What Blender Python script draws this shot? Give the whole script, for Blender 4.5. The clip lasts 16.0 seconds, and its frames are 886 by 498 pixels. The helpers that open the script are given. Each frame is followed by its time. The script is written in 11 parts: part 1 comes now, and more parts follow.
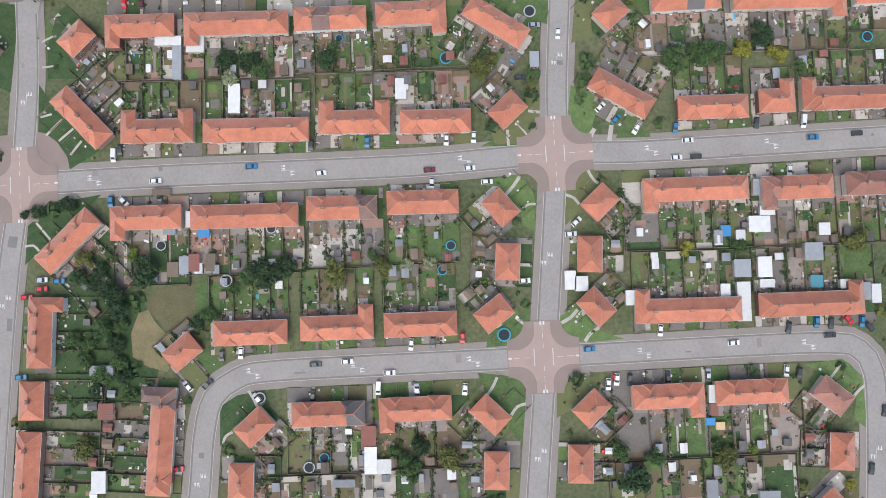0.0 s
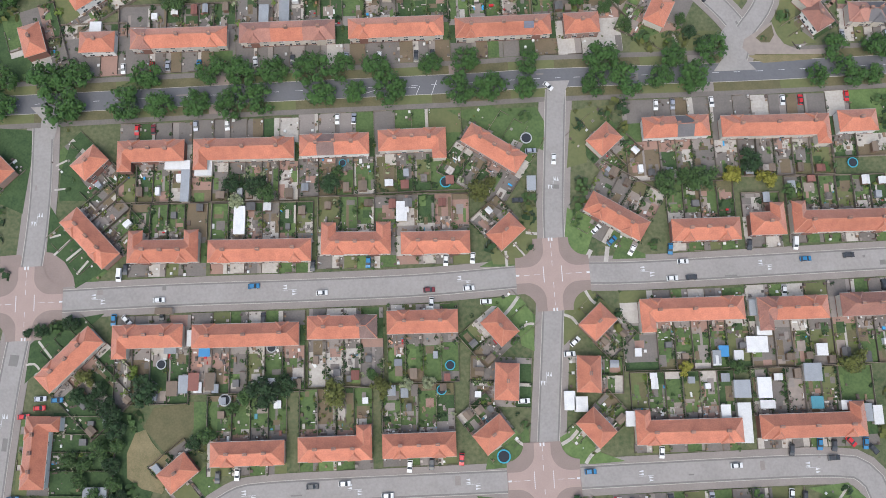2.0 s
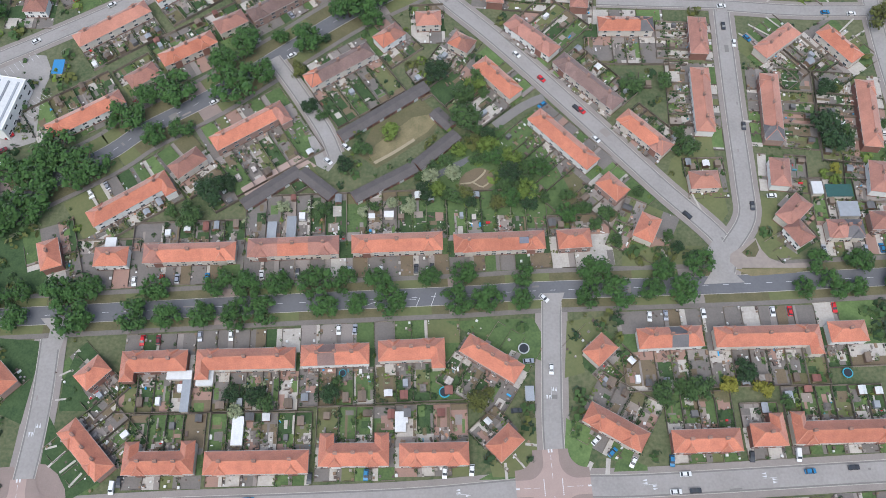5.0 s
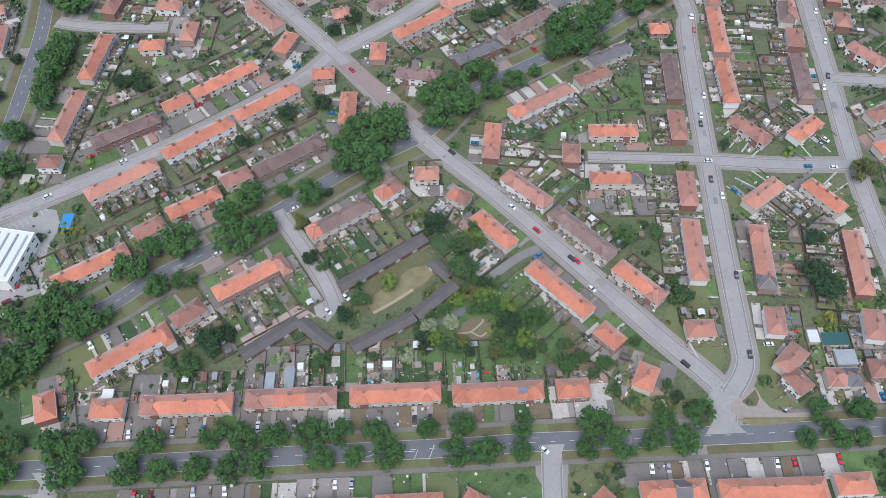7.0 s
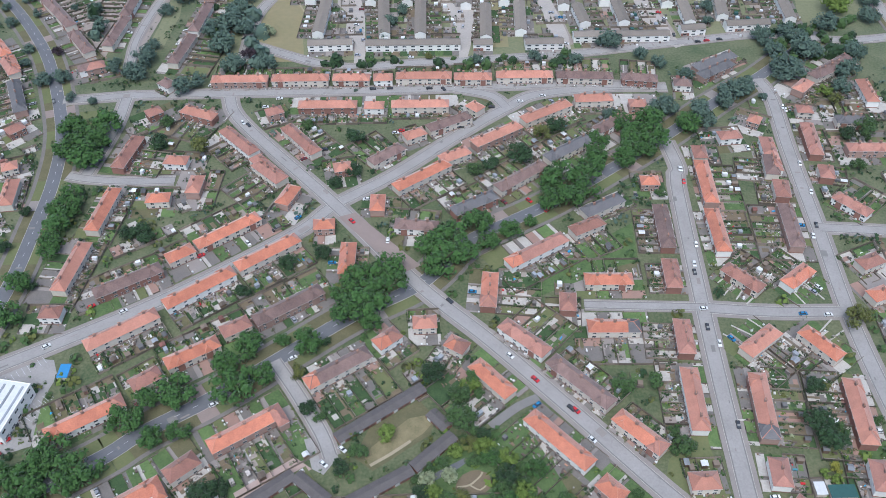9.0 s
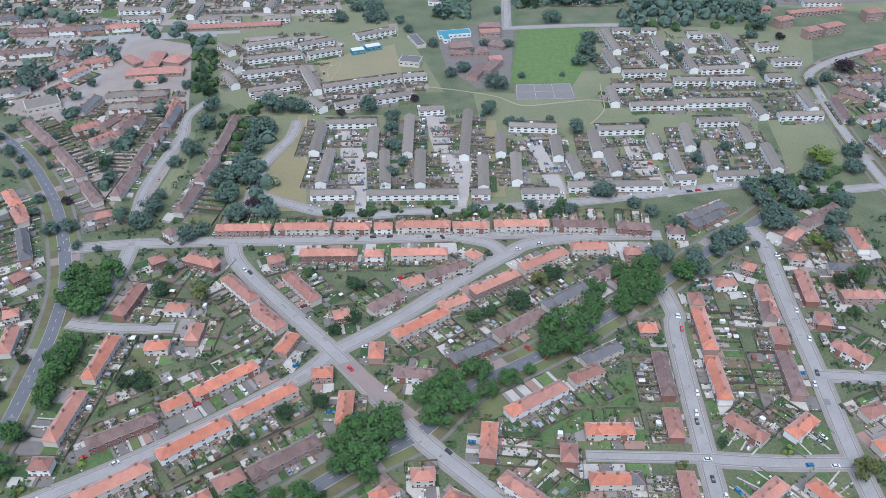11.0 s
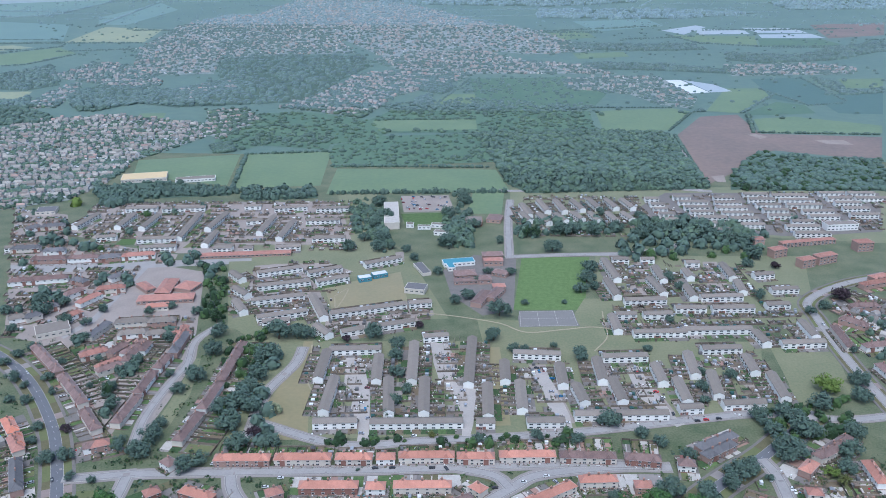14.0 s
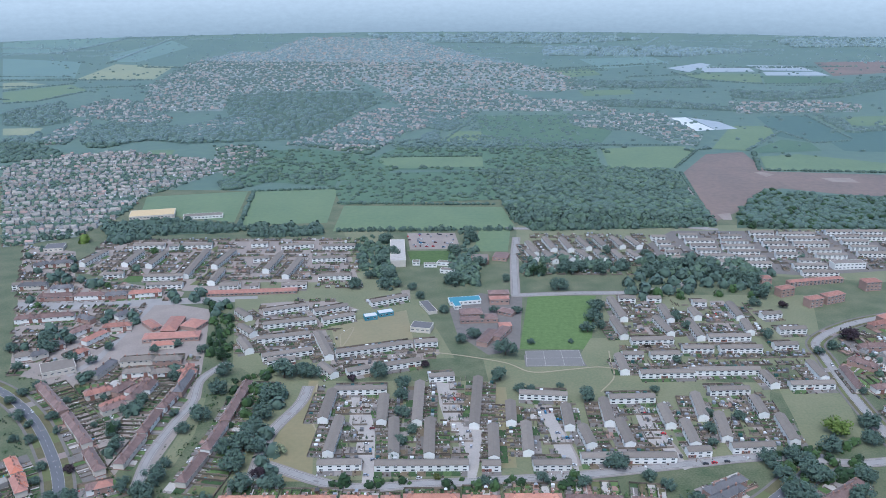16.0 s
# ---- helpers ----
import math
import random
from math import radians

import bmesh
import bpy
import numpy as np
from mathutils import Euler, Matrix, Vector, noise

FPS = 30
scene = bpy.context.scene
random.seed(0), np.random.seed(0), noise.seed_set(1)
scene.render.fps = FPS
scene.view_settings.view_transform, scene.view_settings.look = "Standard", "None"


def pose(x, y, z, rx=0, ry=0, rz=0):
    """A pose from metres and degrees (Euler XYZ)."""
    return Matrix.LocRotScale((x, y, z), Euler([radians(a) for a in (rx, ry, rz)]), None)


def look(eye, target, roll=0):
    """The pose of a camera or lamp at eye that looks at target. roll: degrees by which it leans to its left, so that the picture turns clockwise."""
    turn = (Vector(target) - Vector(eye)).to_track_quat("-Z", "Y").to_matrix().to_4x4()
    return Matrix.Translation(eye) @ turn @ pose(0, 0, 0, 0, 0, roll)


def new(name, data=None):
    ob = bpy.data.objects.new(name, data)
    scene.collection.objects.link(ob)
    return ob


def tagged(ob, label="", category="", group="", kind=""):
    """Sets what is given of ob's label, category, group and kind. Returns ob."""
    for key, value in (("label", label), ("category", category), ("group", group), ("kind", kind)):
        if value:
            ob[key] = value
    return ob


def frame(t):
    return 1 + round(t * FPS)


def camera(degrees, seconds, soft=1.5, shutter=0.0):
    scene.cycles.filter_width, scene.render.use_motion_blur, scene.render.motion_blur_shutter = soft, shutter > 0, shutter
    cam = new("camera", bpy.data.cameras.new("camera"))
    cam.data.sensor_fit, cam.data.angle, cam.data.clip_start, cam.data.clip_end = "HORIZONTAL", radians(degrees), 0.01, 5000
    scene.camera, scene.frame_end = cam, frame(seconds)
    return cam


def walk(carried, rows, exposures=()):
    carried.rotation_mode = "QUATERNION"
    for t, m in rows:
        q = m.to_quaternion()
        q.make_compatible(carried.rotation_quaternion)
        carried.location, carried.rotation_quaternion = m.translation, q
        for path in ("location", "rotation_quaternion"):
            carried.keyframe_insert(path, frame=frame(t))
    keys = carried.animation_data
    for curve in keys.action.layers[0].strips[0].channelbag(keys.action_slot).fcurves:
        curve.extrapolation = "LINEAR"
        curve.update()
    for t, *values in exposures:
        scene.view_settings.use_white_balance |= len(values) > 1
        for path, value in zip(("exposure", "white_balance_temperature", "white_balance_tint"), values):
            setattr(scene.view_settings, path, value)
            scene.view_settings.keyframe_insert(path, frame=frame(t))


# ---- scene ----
cam = camera(54.95, 16.0, soft=0.8)
walk(cam, [
    (0.0, pose(0.00, 0.00, 300.00, 4.011, -0.226, 3.218)),
    (0.5, pose(0.19, -0.02, 300.87, 5.217, -0.195, 3.258)),
    (1.0, pose(0.38, -0.02, 301.76, 7.464, -0.177, 3.281)),
    (1.5, pose(0.57, -0.00, 302.65, 9.717, -0.165, 3.362)),
    (2.0, pose(0.75, 0.04, 303.56, 11.958, -0.137, 3.370)),
    (2.5, pose(0.93, 0.09, 304.47, 14.203, -0.118, 3.376)),
    (3.0, pose(1.11, 0.17, 305.39, 16.457, -0.095, 3.401)),
    (3.5, pose(1.28, 0.26, 306.33, 18.677, -0.070, 3.426)),
    (4.0, pose(1.45, 0.36, 307.26, 20.939, -0.056, 3.439)),
    (6.5, pose(2.27, 1.12, 312.07, 32.853, 0.051, 3.310)),
    (7.0, pose(2.43, 1.31, 313.05, 35.261, 0.076, 3.248)),
    (7.5, pose(2.58, 1.51, 314.03, 37.651, 0.081, 3.224)),
    (8.0, pose(2.73, 1.72, 315.02, 40.026, 0.089, 3.192)),
    (8.5, pose(2.88, 1.94, 316.01, 42.407, 0.126, 3.125)),
    (9.0, pose(3.03, 2.17, 317.01, 44.786, 0.171, 3.062)),
    (11.5, pose(3.71, 3.46, 322.02, 56.626, 0.184, 3.072)),
    (12.0, pose(3.84, 3.74, 323.03, 59.058, 0.185, 3.124)),
    (12.5, pose(3.97, 4.02, 324.04, 61.503, 0.169, 3.192)),
    (13.0, pose(4.09, 4.30, 325.05, 63.946, 0.157, 3.278)),
    (13.5, pose(4.22, 4.59, 326.05, 66.397, 0.184, 3.357)),
    (14.0, pose(4.33, 4.89, 327.06, 68.875, 0.196, 3.440)),
    (14.5, pose(4.45, 5.18, 328.07, 71.143, 0.193, 3.545)),
    (15.0, pose(4.56, 5.48, 329.07, 71.147, 0.230, 3.630)),
    (15.5, pose(4.67, 5.78, 330.07, 71.172, 0.241, 3.755)),
    (16.0, pose(4.78, 6.08, 331.07, 71.174, 0.217, 3.904)),
], exposures=((0.0, 0.59, 6450, 6), (4.0, 0.59, 6300, 6), (6.5, 0.66, 5960, 5), (9.0, 0.69, 5790, 5), (11.5, 0.72, 5560, 5), (13.0, 0.69, 5420, 6), (14.5, 0.62, 5350, 6), (16.0, 0.55, 5380, 6)))

# ---- light: a bright overcast sky with a broad, weak sun ----
world = bpy.data.worlds.new("overcast_sky")
scene.world = world
world.use_nodes = True
wn = world.node_tree
sky = wn.nodes.new("ShaderNodeTexSky")
sky.sky_type = 'NISHITA'
sky.sun_disc = False
sky.sun_elevation = radians(64)
sky.sun_rotation = radians(190)
sky.air_density, sky.dust_density, sky.ozone_density = 1.0, 3.0, 1.0
wn.nodes["Background"].inputs["Strength"].default_value = 0.13
wn.links.new(sky.outputs[0], wn.nodes["Background"].inputs["Color"])
sun = new("sun", bpy.data.lights.new("sun", 'SUN'))
sun.data.energy, sun.data.angle, sun.data.color = 1.75, radians(55), (1.0, 0.97, 0.93)
sun.matrix_world = look((-20, -108, 222), (0, 0, 0))


# ---- materials ----
def mat(name, col, col2=None, scale=0.5, fine=6.0, rough=0.85, spec=0.3, metal=0.0, bump=0.0, vary=0.0, mid=0.5, soft=0.25, courses=0.0, island=0.0, sheen=0.0, haze_sheen=False):
    """A surface of two tones mixed by noise at two scales; vary: brightness change from object to object."""
    m = bpy.data.materials.new(name)
    m.use_nodes = True
    n, l = m.node_tree.nodes, m.node_tree.links
    b = n["Principled BSDF"]
    b.inputs["Roughness"].default_value = rough
    b.inputs["Specular IOR Level"].default_value = spec
    b.inputs["Metallic"].default_value = metal
    # Sheen stands in for distance haze, paling surfaces at low angles; flagged ones turn bluish.
    b.inputs["Sheen Weight"].default_value, b.inputs["Sheen Roughness"].default_value = sheen, 1.0 if "leaf" in name and haze_sheen else 0.5
    b.inputs["Sheen Tint"].default_value = (0.66, 0.83, 1.0, 1) if haze_sheen else (1, 1, 1, 1)
    geo = n.new("ShaderNodeNewGeometry")
    big = n.new("ShaderNodeTexNoise")
    big.inputs["Scale"].default_value, big.inputs["Detail"].default_value = scale, 4
    small = n.new("ShaderNodeTexNoise")
    small.inputs["Scale"].default_value, small.inputs["Detail"].default_value = fine, 3
    for q in (big, small):
        l.new(geo.outputs["Position"], q.inputs["Vector"])
    add = n.new("ShaderNodeMath")
    add.operation = 'ADD'
    l.new(big.outputs[0], add.inputs[0])
    l.new(small.outputs[0], add.inputs[1])
    ramp = n.new("ShaderNodeValToRGB")
    half = n.new("ShaderNodeMath")
    half.operation = 'MULTIPLY'
    half.inputs[1].default_value = 0.5
    l.new(add.outputs[0], half.inputs[0])
    l.new(half.outputs[0], ramp.inputs[0])
    ramp.color_ramp.elements[0].position = max(0.0, mid - soft)
    ramp.color_ramp.elements[1].position = min(1.0, mid + soft)
    ramp.color_ramp.elements[0].color = (*col, 1)
    ramp.color_ramp.elements[1].color = (*(col2 or [c * 0.75 for c in col]), 1)
    out = ramp.outputs[0]
    for amount, source in ((vary, "object"), (island, "island")):
        if not amount:
            continue
        hsv = n.new("ShaderNodeHueSaturation")
        mp = n.new("ShaderNodeMapRange")
        l.new(geo.outputs["Random Per Island"] if source == "island" else n.new("ShaderNodeObjectInfo").outputs["Random"], mp.inputs[0])
        mp.inputs[3].default_value, mp.inputs[4].default_value = 1 - amount, 1 + amount
        l.new(mp.outputs[0], hsv.inputs["Value"])
        l.new(out, hsv.inputs["Color"])
        out = hsv.outputs[0]
    l.new(out, b.inputs["Base Color"])
    if bump:
        bp = n.new("ShaderNodeBump")
        bp.inputs["Strength"].default_value, bp.inputs["Distance"].default_value = bump, 0.1
        src = small.outputs[0]
        if courses:
            wv = n.new("ShaderNodeTexWave")
            wv.wave_type, wv.bands_direction, wv.wave_profile = 'BANDS', 'Z', 'SAW'
            wv.inputs["Scale"].default_value = courses
            wv.inputs["Distortion"].default_value = 0.3
            l.new(geo.outputs["Position"], wv.inputs["Vector"])
            src = wv.outputs[1]
        l.new(src, bp.inputs["Height"])
        l.new(bp.outputs[0], b.inputs["Normal"])
    return m


# Tile sheen is distance haze, added to pale the roofs at low angles.
ROOF = {
    "R": mat("orange_clay_tile", (0.50, 0.188, 0.118), (0.345, 0.124, 0.083), 0.35, 2.2, 0.8, 0.2, bump=0.6, vary=0.12, island=0.11, courses=1.6, soft=0.16, sheen=0.3),
    # Weathered pink, its colour dulled further to imitate distance haze.
    "M": mat("weathered_hazed_pink_tile", (0.335, 0.158, 0.12), (0.45, 0.205, 0.15), 0.3, 2.0, 0.85, 0.2, bump=0.6, vary=0.14, island=0.12, courses=1.6, soft=0.16, sheen=0.2),
    "P": mat("dusty_red_tile", (0.235, 0.12, 0.10), (0.35, 0.17, 0.132), 0.3, 2.0, 0.85, 0.2, bump=0.6, vary=0.18, island=0.12, courses=1.6, soft=0.16, sheen=0.12),
    "B": mat("brown_tile", (0.135, 0.092, 0.086), (0.22, 0.145, 0.13), 0.3, 2.0, 0.85, 0.2, bump=0.6, vary=0.18, island=0.12, soft=0.16, sheen=0.1, courses=1.6),
    "K": mat("dark_brown_sheeting", (0.078, 0.069, 0.07), (0.125, 0.112, 0.11), 0.3, 2.0, 0.85, 0.2, bump=0.5, courses=1.6),
    "D": mat("dark_slate", (0.10, 0.098, 0.105), (0.15, 0.14, 0.145), 0.3, 2.0, 0.8, 0.25, bump=0.5, vary=0.15, island=0.09, courses=1.6),
    "W": mat("grey_concrete_tile", (0.165, 0.142, 0.124), (0.218, 0.188, 0.165), 0.3, 2.0, 0.85, 0.2, bump=0.4, vary=0.12, courses=1.6),
}
# Town tiles and walls muted, with distance haze put into colour and sheen.
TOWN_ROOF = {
    "b": mat("far_brown_tile", (0.165, 0.14, 0.122), (0.235, 0.2, 0.175), 0.1, 1.0, 0.9, 0.2, sheen=0.3, island=0.3, haze_sheen=True),
    "g": mat("far_grey_tile", (0.196, 0.182, 0.163), (0.281, 0.262, 0.237), 0.1, 1.0, 0.9, 0.2, sheen=0.3, island=0.3, haze_sheen=True),
    "p": mat("far_red_tile", (0.237, 0.169, 0.150), (0.325, 0.225, 0.194), 0.1, 1.0, 0.9, 0.2, sheen=0.3, island=0.3, haze_sheen=True),
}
# The same town tiles again, with more haze put into the sheen.
HAZED_ROOF = {
    "b": mat("hazed_brown_tile", (0.19, 0.165, 0.15), (0.26, 0.225, 0.205), 0.1, 1.0, 0.9, 0.2, sheen=0.5, island=0.2, haze_sheen=True),
    "g": mat("hazed_grey_tile", (0.185, 0.178, 0.168), (0.26, 0.25, 0.235), 0.1, 1.0, 0.9, 0.2, sheen=0.5, island=0.2, haze_sheen=True),
    "p": mat("hazed_red_tile", (0.24, 0.175, 0.15), (0.31, 0.225, 0.19), 0.1, 1.0, 0.9, 0.2, sheen=0.5, island=0.2, haze_sheen=True),
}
# Town walls carry the same painted haze.
TOWN_BRICK = mat("far_brick", (0.27, 0.25, 0.235), (0.36, 0.335, 0.31), 0.1, 1.0, 0.9, 0.2, island=0.2, sheen=0.25, haze_sheen=True)
TOWN_WALL = mat("far_pale_render", (0.42, 0.40, 0.37), (0.30, 0.29, 0.27), 0.1, 1.0, 0.9, 0.2, island=0.15, sheen=0.25, haze_sheen=True)
RIDGE = mat("pale_ridge_tile", (0.52, 0.235, 0.16), (0.36, 0.15, 0.10), 1.0, 4.0)
RENDER = mat("cream_render", (0.60, 0.545, 0.475), (0.47, 0.42, 0.365), 0.4, 3.0, vary=0.08)
WHITE = mat("white_render", (0.75, 0.732, 0.70), (0.62, 0.605, 0.575), 0.4, 3.0, vary=0.06)
BRICK = mat("red_brick", (0.27, 0.14, 0.108), (0.19, 0.098, 0.08), 0.6, 8.0, vary=0.1)
GUTTER = mat("dark_gutter", (0.12, 0.09, 0.08), None, 1, 5)
EAVE = mat("weathered_eaves_board", (0.40, 0.36, 0.33), (0.30, 0.27, 0.25), 1, 5, 0.5, 0.3)
PVC = mat("white_plastic_frame", (0.6, 0.6, 0.6), (0.52, 0.52, 0.52), 1, 5, 0.4, 0.4)
GLASS = mat("dark_window_glass", (0.035, 0.04, 0.045), (0.05, 0.055, 0.06), 1, 3, 0.08, 0.6)
DOOR = mat("painted_door", (0.10, 0.05, 0.04), (0.16, 0.10, 0.09), 0.05, 1, 0.5, vary=0.4)
POT = mat("clay_chimney_pot", (0.50, 0.26, 0.17), (0.38, 0.20, 0.14), 1, 5)
STACK = mat("sooty_chimney_brick", (0.30, 0.19, 0.16), (0.20, 0.13, 0.11), 1, 6, vary=0.15)

ASPHALT = mat("pale_asphalt", (0.312, 0.294, 0.286), (0.22, 0.207, 0.202), 0.09, 1.1, 1.0, 0.06)
ASPHALT_NEW = mat("dark_asphalt", (0.105, 0.107, 0.12), (0.14, 0.14, 0.152), 0.08, 1.2, 0.9, 0.2)
ASPHALT_MID = mat("patched_asphalt", (0.195, 0.184, 0.178), (0.155, 0.146, 0.142), 0.2, 1.4, 0.9, 0.2)
PAVE = mat("footway_paving", (0.265, 0.235, 0.222), (0.19, 0.168, 0.16), 0.12, 2.0, 0.9, 0.2)
PINK = mat("pink_block_paving", (0.355, 0.27, 0.245), (0.28, 0.212, 0.195), 0.15, 2.5, 0.9, 0.2)
PINK_D = mat("worn_pink_footway", (0.262, 0.206, 0.188), (0.19, 0.15, 0.138), 0.15, 2.5, 0.9, 0.2)
CONC = mat("concrete_slab", (0.46, 0.425, 0.395), (0.29, 0.27, 0.25), 0.25, 1.2, 0.9, 0.2)
CONC_D = mat("dirty_paving", (0.185, 0.165, 0.155), (0.12, 0.11, 0.105), 0.2, 1.5, 0.9, 0.2)
TERRA = mat("terracotta_paving", (0.31, 0.19, 0.155), (0.22, 0.15, 0.13), 0.2, 2.0, 0.9, 0.2)
COURT = mat("worn_court_concrete", (0.37, 0.335, 0.31), (0.27, 0.245, 0.228), 0.06, 0.7, 0.9, 0.2)
TRACK = mat("trodden_earth_track", (0.33, 0.28, 0.205), (0.25, 0.215, 0.15), 0.2, 1.5, 0.95, 0.1)
YARD = mat("worn_pinkish_yard", (0.30, 0.255, 0.23), (0.20, 0.17, 0.155), 0.05, 0.6, 0.9, 0.2)
BRICK_P = mat("pale_pink_brick", (0.36, 0.245, 0.205), (0.28, 0.185, 0.155), 0.6, 8.0, vary=0.1)
SOIL = mat("bare_soil", (0.175, 0.135, 0.095), (0.115, 0.095, 0.065), 0.3, 2.5, 0.95, 0.1)
HAY = mat("hay_coloured_grass", (0.25, 0.20, 0.122), (0.11, 0.108, 0.058), 0.22, 2.2, 0.95, 0.15)
DRY = mat("dry_grass", (0.15, 0.13, 0.078), (0.08, 0.083, 0.046), 0.2, 1.5, 0.95, 0.1)
LAWN = mat("lawn", (0.105, 0.15, 0.062), (0.058, 0.092, 0.04), 0.25, 1.1, 0.95, 0.1, soft=0.17)
LAWN_B = mat("bright_lawn", (0.135, 0.19, 0.076), (0.08, 0.124, 0.05), 0.25, 1.1, 0.95, 0.1, soft=0.17)
LAWN_D = mat("shaggy_lawn", (0.066, 0.102, 0.046), (0.034, 0.06, 0.03), 0.35, 1.3, 0.95, 0.1, soft=0.17)
# Where these ground covers have sheen, it is distance haze put onto them.
WOOD_FLOOR = mat("shaded_undergrowth", (0.04, 0.062, 0.036), (0.065, 0.095, 0.05), 0.02, 0.25, 0.95, 0.1, sheen=0.2, haze_sheen=True)
TOWN_GROUND = mat("town_gardens_and_tarmac", (0.24, 0.225, 0.205), (0.10, 0.125, 0.075), 0.03, 0.12, 0.95, 0.1, sheen=0.35, soft=0.1, haze_sheen=True)
COMMON = mat("dry_common_grass", (0.185, 0.178, 0.105), (0.115, 0.13, 0.07), 0.03, 0.5, 0.95, 0.1, sheen=0.15, soft=0.18)
LAWN_O = mat("olive_lawn", (0.15, 0.15, 0.075), (0.095, 0.115, 0.055), 0.08, 0.8, 0.95, 0.1)
MEADOW = mat("rough_meadow", (0.085, 0.13, 0.052), (0.05, 0.09, 0.04), 0.012, 0.15, 0.95, 0.1, sheen=0.26, haze_sheen=True)
FIELD = mat("pale_field", (0.14, 0.175, 0.07), (0.085, 0.125, 0.05), 0.014, 0.15, 0.95, 0.1, sheen=0.26, haze_sheen=True)
FIELD_F = mat("hazed_field", (0.10, 0.145, 0.07), (0.065, 0.105, 0.052), 0.006, 0.08, 0.95, 0.1, sheen=0.46, haze_sheen=True)
MEADOW_F = mat("bluish_crop", (0.06, 0.10, 0.06), (0.045, 0.08, 0.05), 0.006, 0.08, 0.95, 0.1, sheen=0.3, haze_sheen=True)
EARTH = mat("ploughed_earth", (0.195, 0.132, 0.1), (0.13, 0.094, 0.072), 0.012, 0.12, 0.95, 0.1, sheen=0.2, soft=0.15, haze_sheen=True)
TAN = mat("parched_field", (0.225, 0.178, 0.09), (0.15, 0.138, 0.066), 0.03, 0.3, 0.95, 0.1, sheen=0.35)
TAN_F = mat("ripe_crop", (0.25, 0.235, 0.10), (0.16, 0.175, 0.075), 0.006, 0.08, 0.95, 0.1, sheen=0.35, haze_sheen=True)
PLASTIC = mat("polytunnel_sheet", (0.36, 0.37, 0.37), (0.22, 0.235, 0.25), 0.05, 0.3, 0.5, sheen=0.3, haze_sheen=True)
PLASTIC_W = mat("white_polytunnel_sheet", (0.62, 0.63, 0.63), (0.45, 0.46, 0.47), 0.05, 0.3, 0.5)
FARLAND = mat("hazed_grassland", (0.05, 0.082, 0.045), (0.095, 0.13, 0.066), 0.004, 0.05, 0.95, 0.1, sheen=0.34, haze_sheen=True)
GROUND = mat("ground_cover", (0.055, 0.08, 0.038), (0.135, 0.135, 0.08), 0.05, 0.7, 0.95, 0.1, sheen=0.15, soft=0.14)
# the pale distance: haze painted as a glow, brighter towards the sky, with faint noise bands for country low down
HAZE = bpy.data.materials.new("glowing_haze")
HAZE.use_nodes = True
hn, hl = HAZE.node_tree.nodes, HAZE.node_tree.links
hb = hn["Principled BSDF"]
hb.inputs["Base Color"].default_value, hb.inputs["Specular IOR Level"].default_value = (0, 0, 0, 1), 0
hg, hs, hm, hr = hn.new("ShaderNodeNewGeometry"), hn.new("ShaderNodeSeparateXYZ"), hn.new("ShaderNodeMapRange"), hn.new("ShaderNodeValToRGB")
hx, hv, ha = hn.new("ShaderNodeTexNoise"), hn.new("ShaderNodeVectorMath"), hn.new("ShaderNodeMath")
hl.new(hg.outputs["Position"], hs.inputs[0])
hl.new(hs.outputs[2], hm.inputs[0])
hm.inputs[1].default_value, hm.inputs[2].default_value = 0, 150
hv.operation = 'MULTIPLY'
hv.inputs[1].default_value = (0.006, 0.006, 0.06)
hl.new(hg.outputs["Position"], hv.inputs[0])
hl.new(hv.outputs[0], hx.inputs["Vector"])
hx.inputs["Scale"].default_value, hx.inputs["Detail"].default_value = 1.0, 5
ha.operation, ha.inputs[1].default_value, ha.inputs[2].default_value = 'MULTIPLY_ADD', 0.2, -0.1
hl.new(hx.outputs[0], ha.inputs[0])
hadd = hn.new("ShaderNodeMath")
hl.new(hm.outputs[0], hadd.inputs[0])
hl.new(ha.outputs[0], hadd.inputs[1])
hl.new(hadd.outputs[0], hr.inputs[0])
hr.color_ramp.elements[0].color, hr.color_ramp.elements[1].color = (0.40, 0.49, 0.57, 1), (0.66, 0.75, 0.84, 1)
# finer noise painted for faint roofs, hedges and field strips in the murk
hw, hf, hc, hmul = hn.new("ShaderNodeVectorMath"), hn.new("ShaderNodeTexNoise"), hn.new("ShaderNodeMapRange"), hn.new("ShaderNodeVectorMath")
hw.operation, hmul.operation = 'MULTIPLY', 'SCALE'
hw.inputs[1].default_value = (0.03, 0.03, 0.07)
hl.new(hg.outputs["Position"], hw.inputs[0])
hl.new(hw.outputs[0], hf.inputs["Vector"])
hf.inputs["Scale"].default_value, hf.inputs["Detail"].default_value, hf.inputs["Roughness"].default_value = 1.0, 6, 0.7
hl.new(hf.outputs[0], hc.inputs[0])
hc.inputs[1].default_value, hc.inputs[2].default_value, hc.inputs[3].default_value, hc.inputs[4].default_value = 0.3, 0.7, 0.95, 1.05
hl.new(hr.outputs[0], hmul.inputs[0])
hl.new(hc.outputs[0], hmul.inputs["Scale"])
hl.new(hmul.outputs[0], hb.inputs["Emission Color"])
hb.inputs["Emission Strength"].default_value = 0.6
LINE = mat("road_paint", (0.62, 0.62, 0.60), (0.42, 0.42, 0.478), 0.8, 4.0)

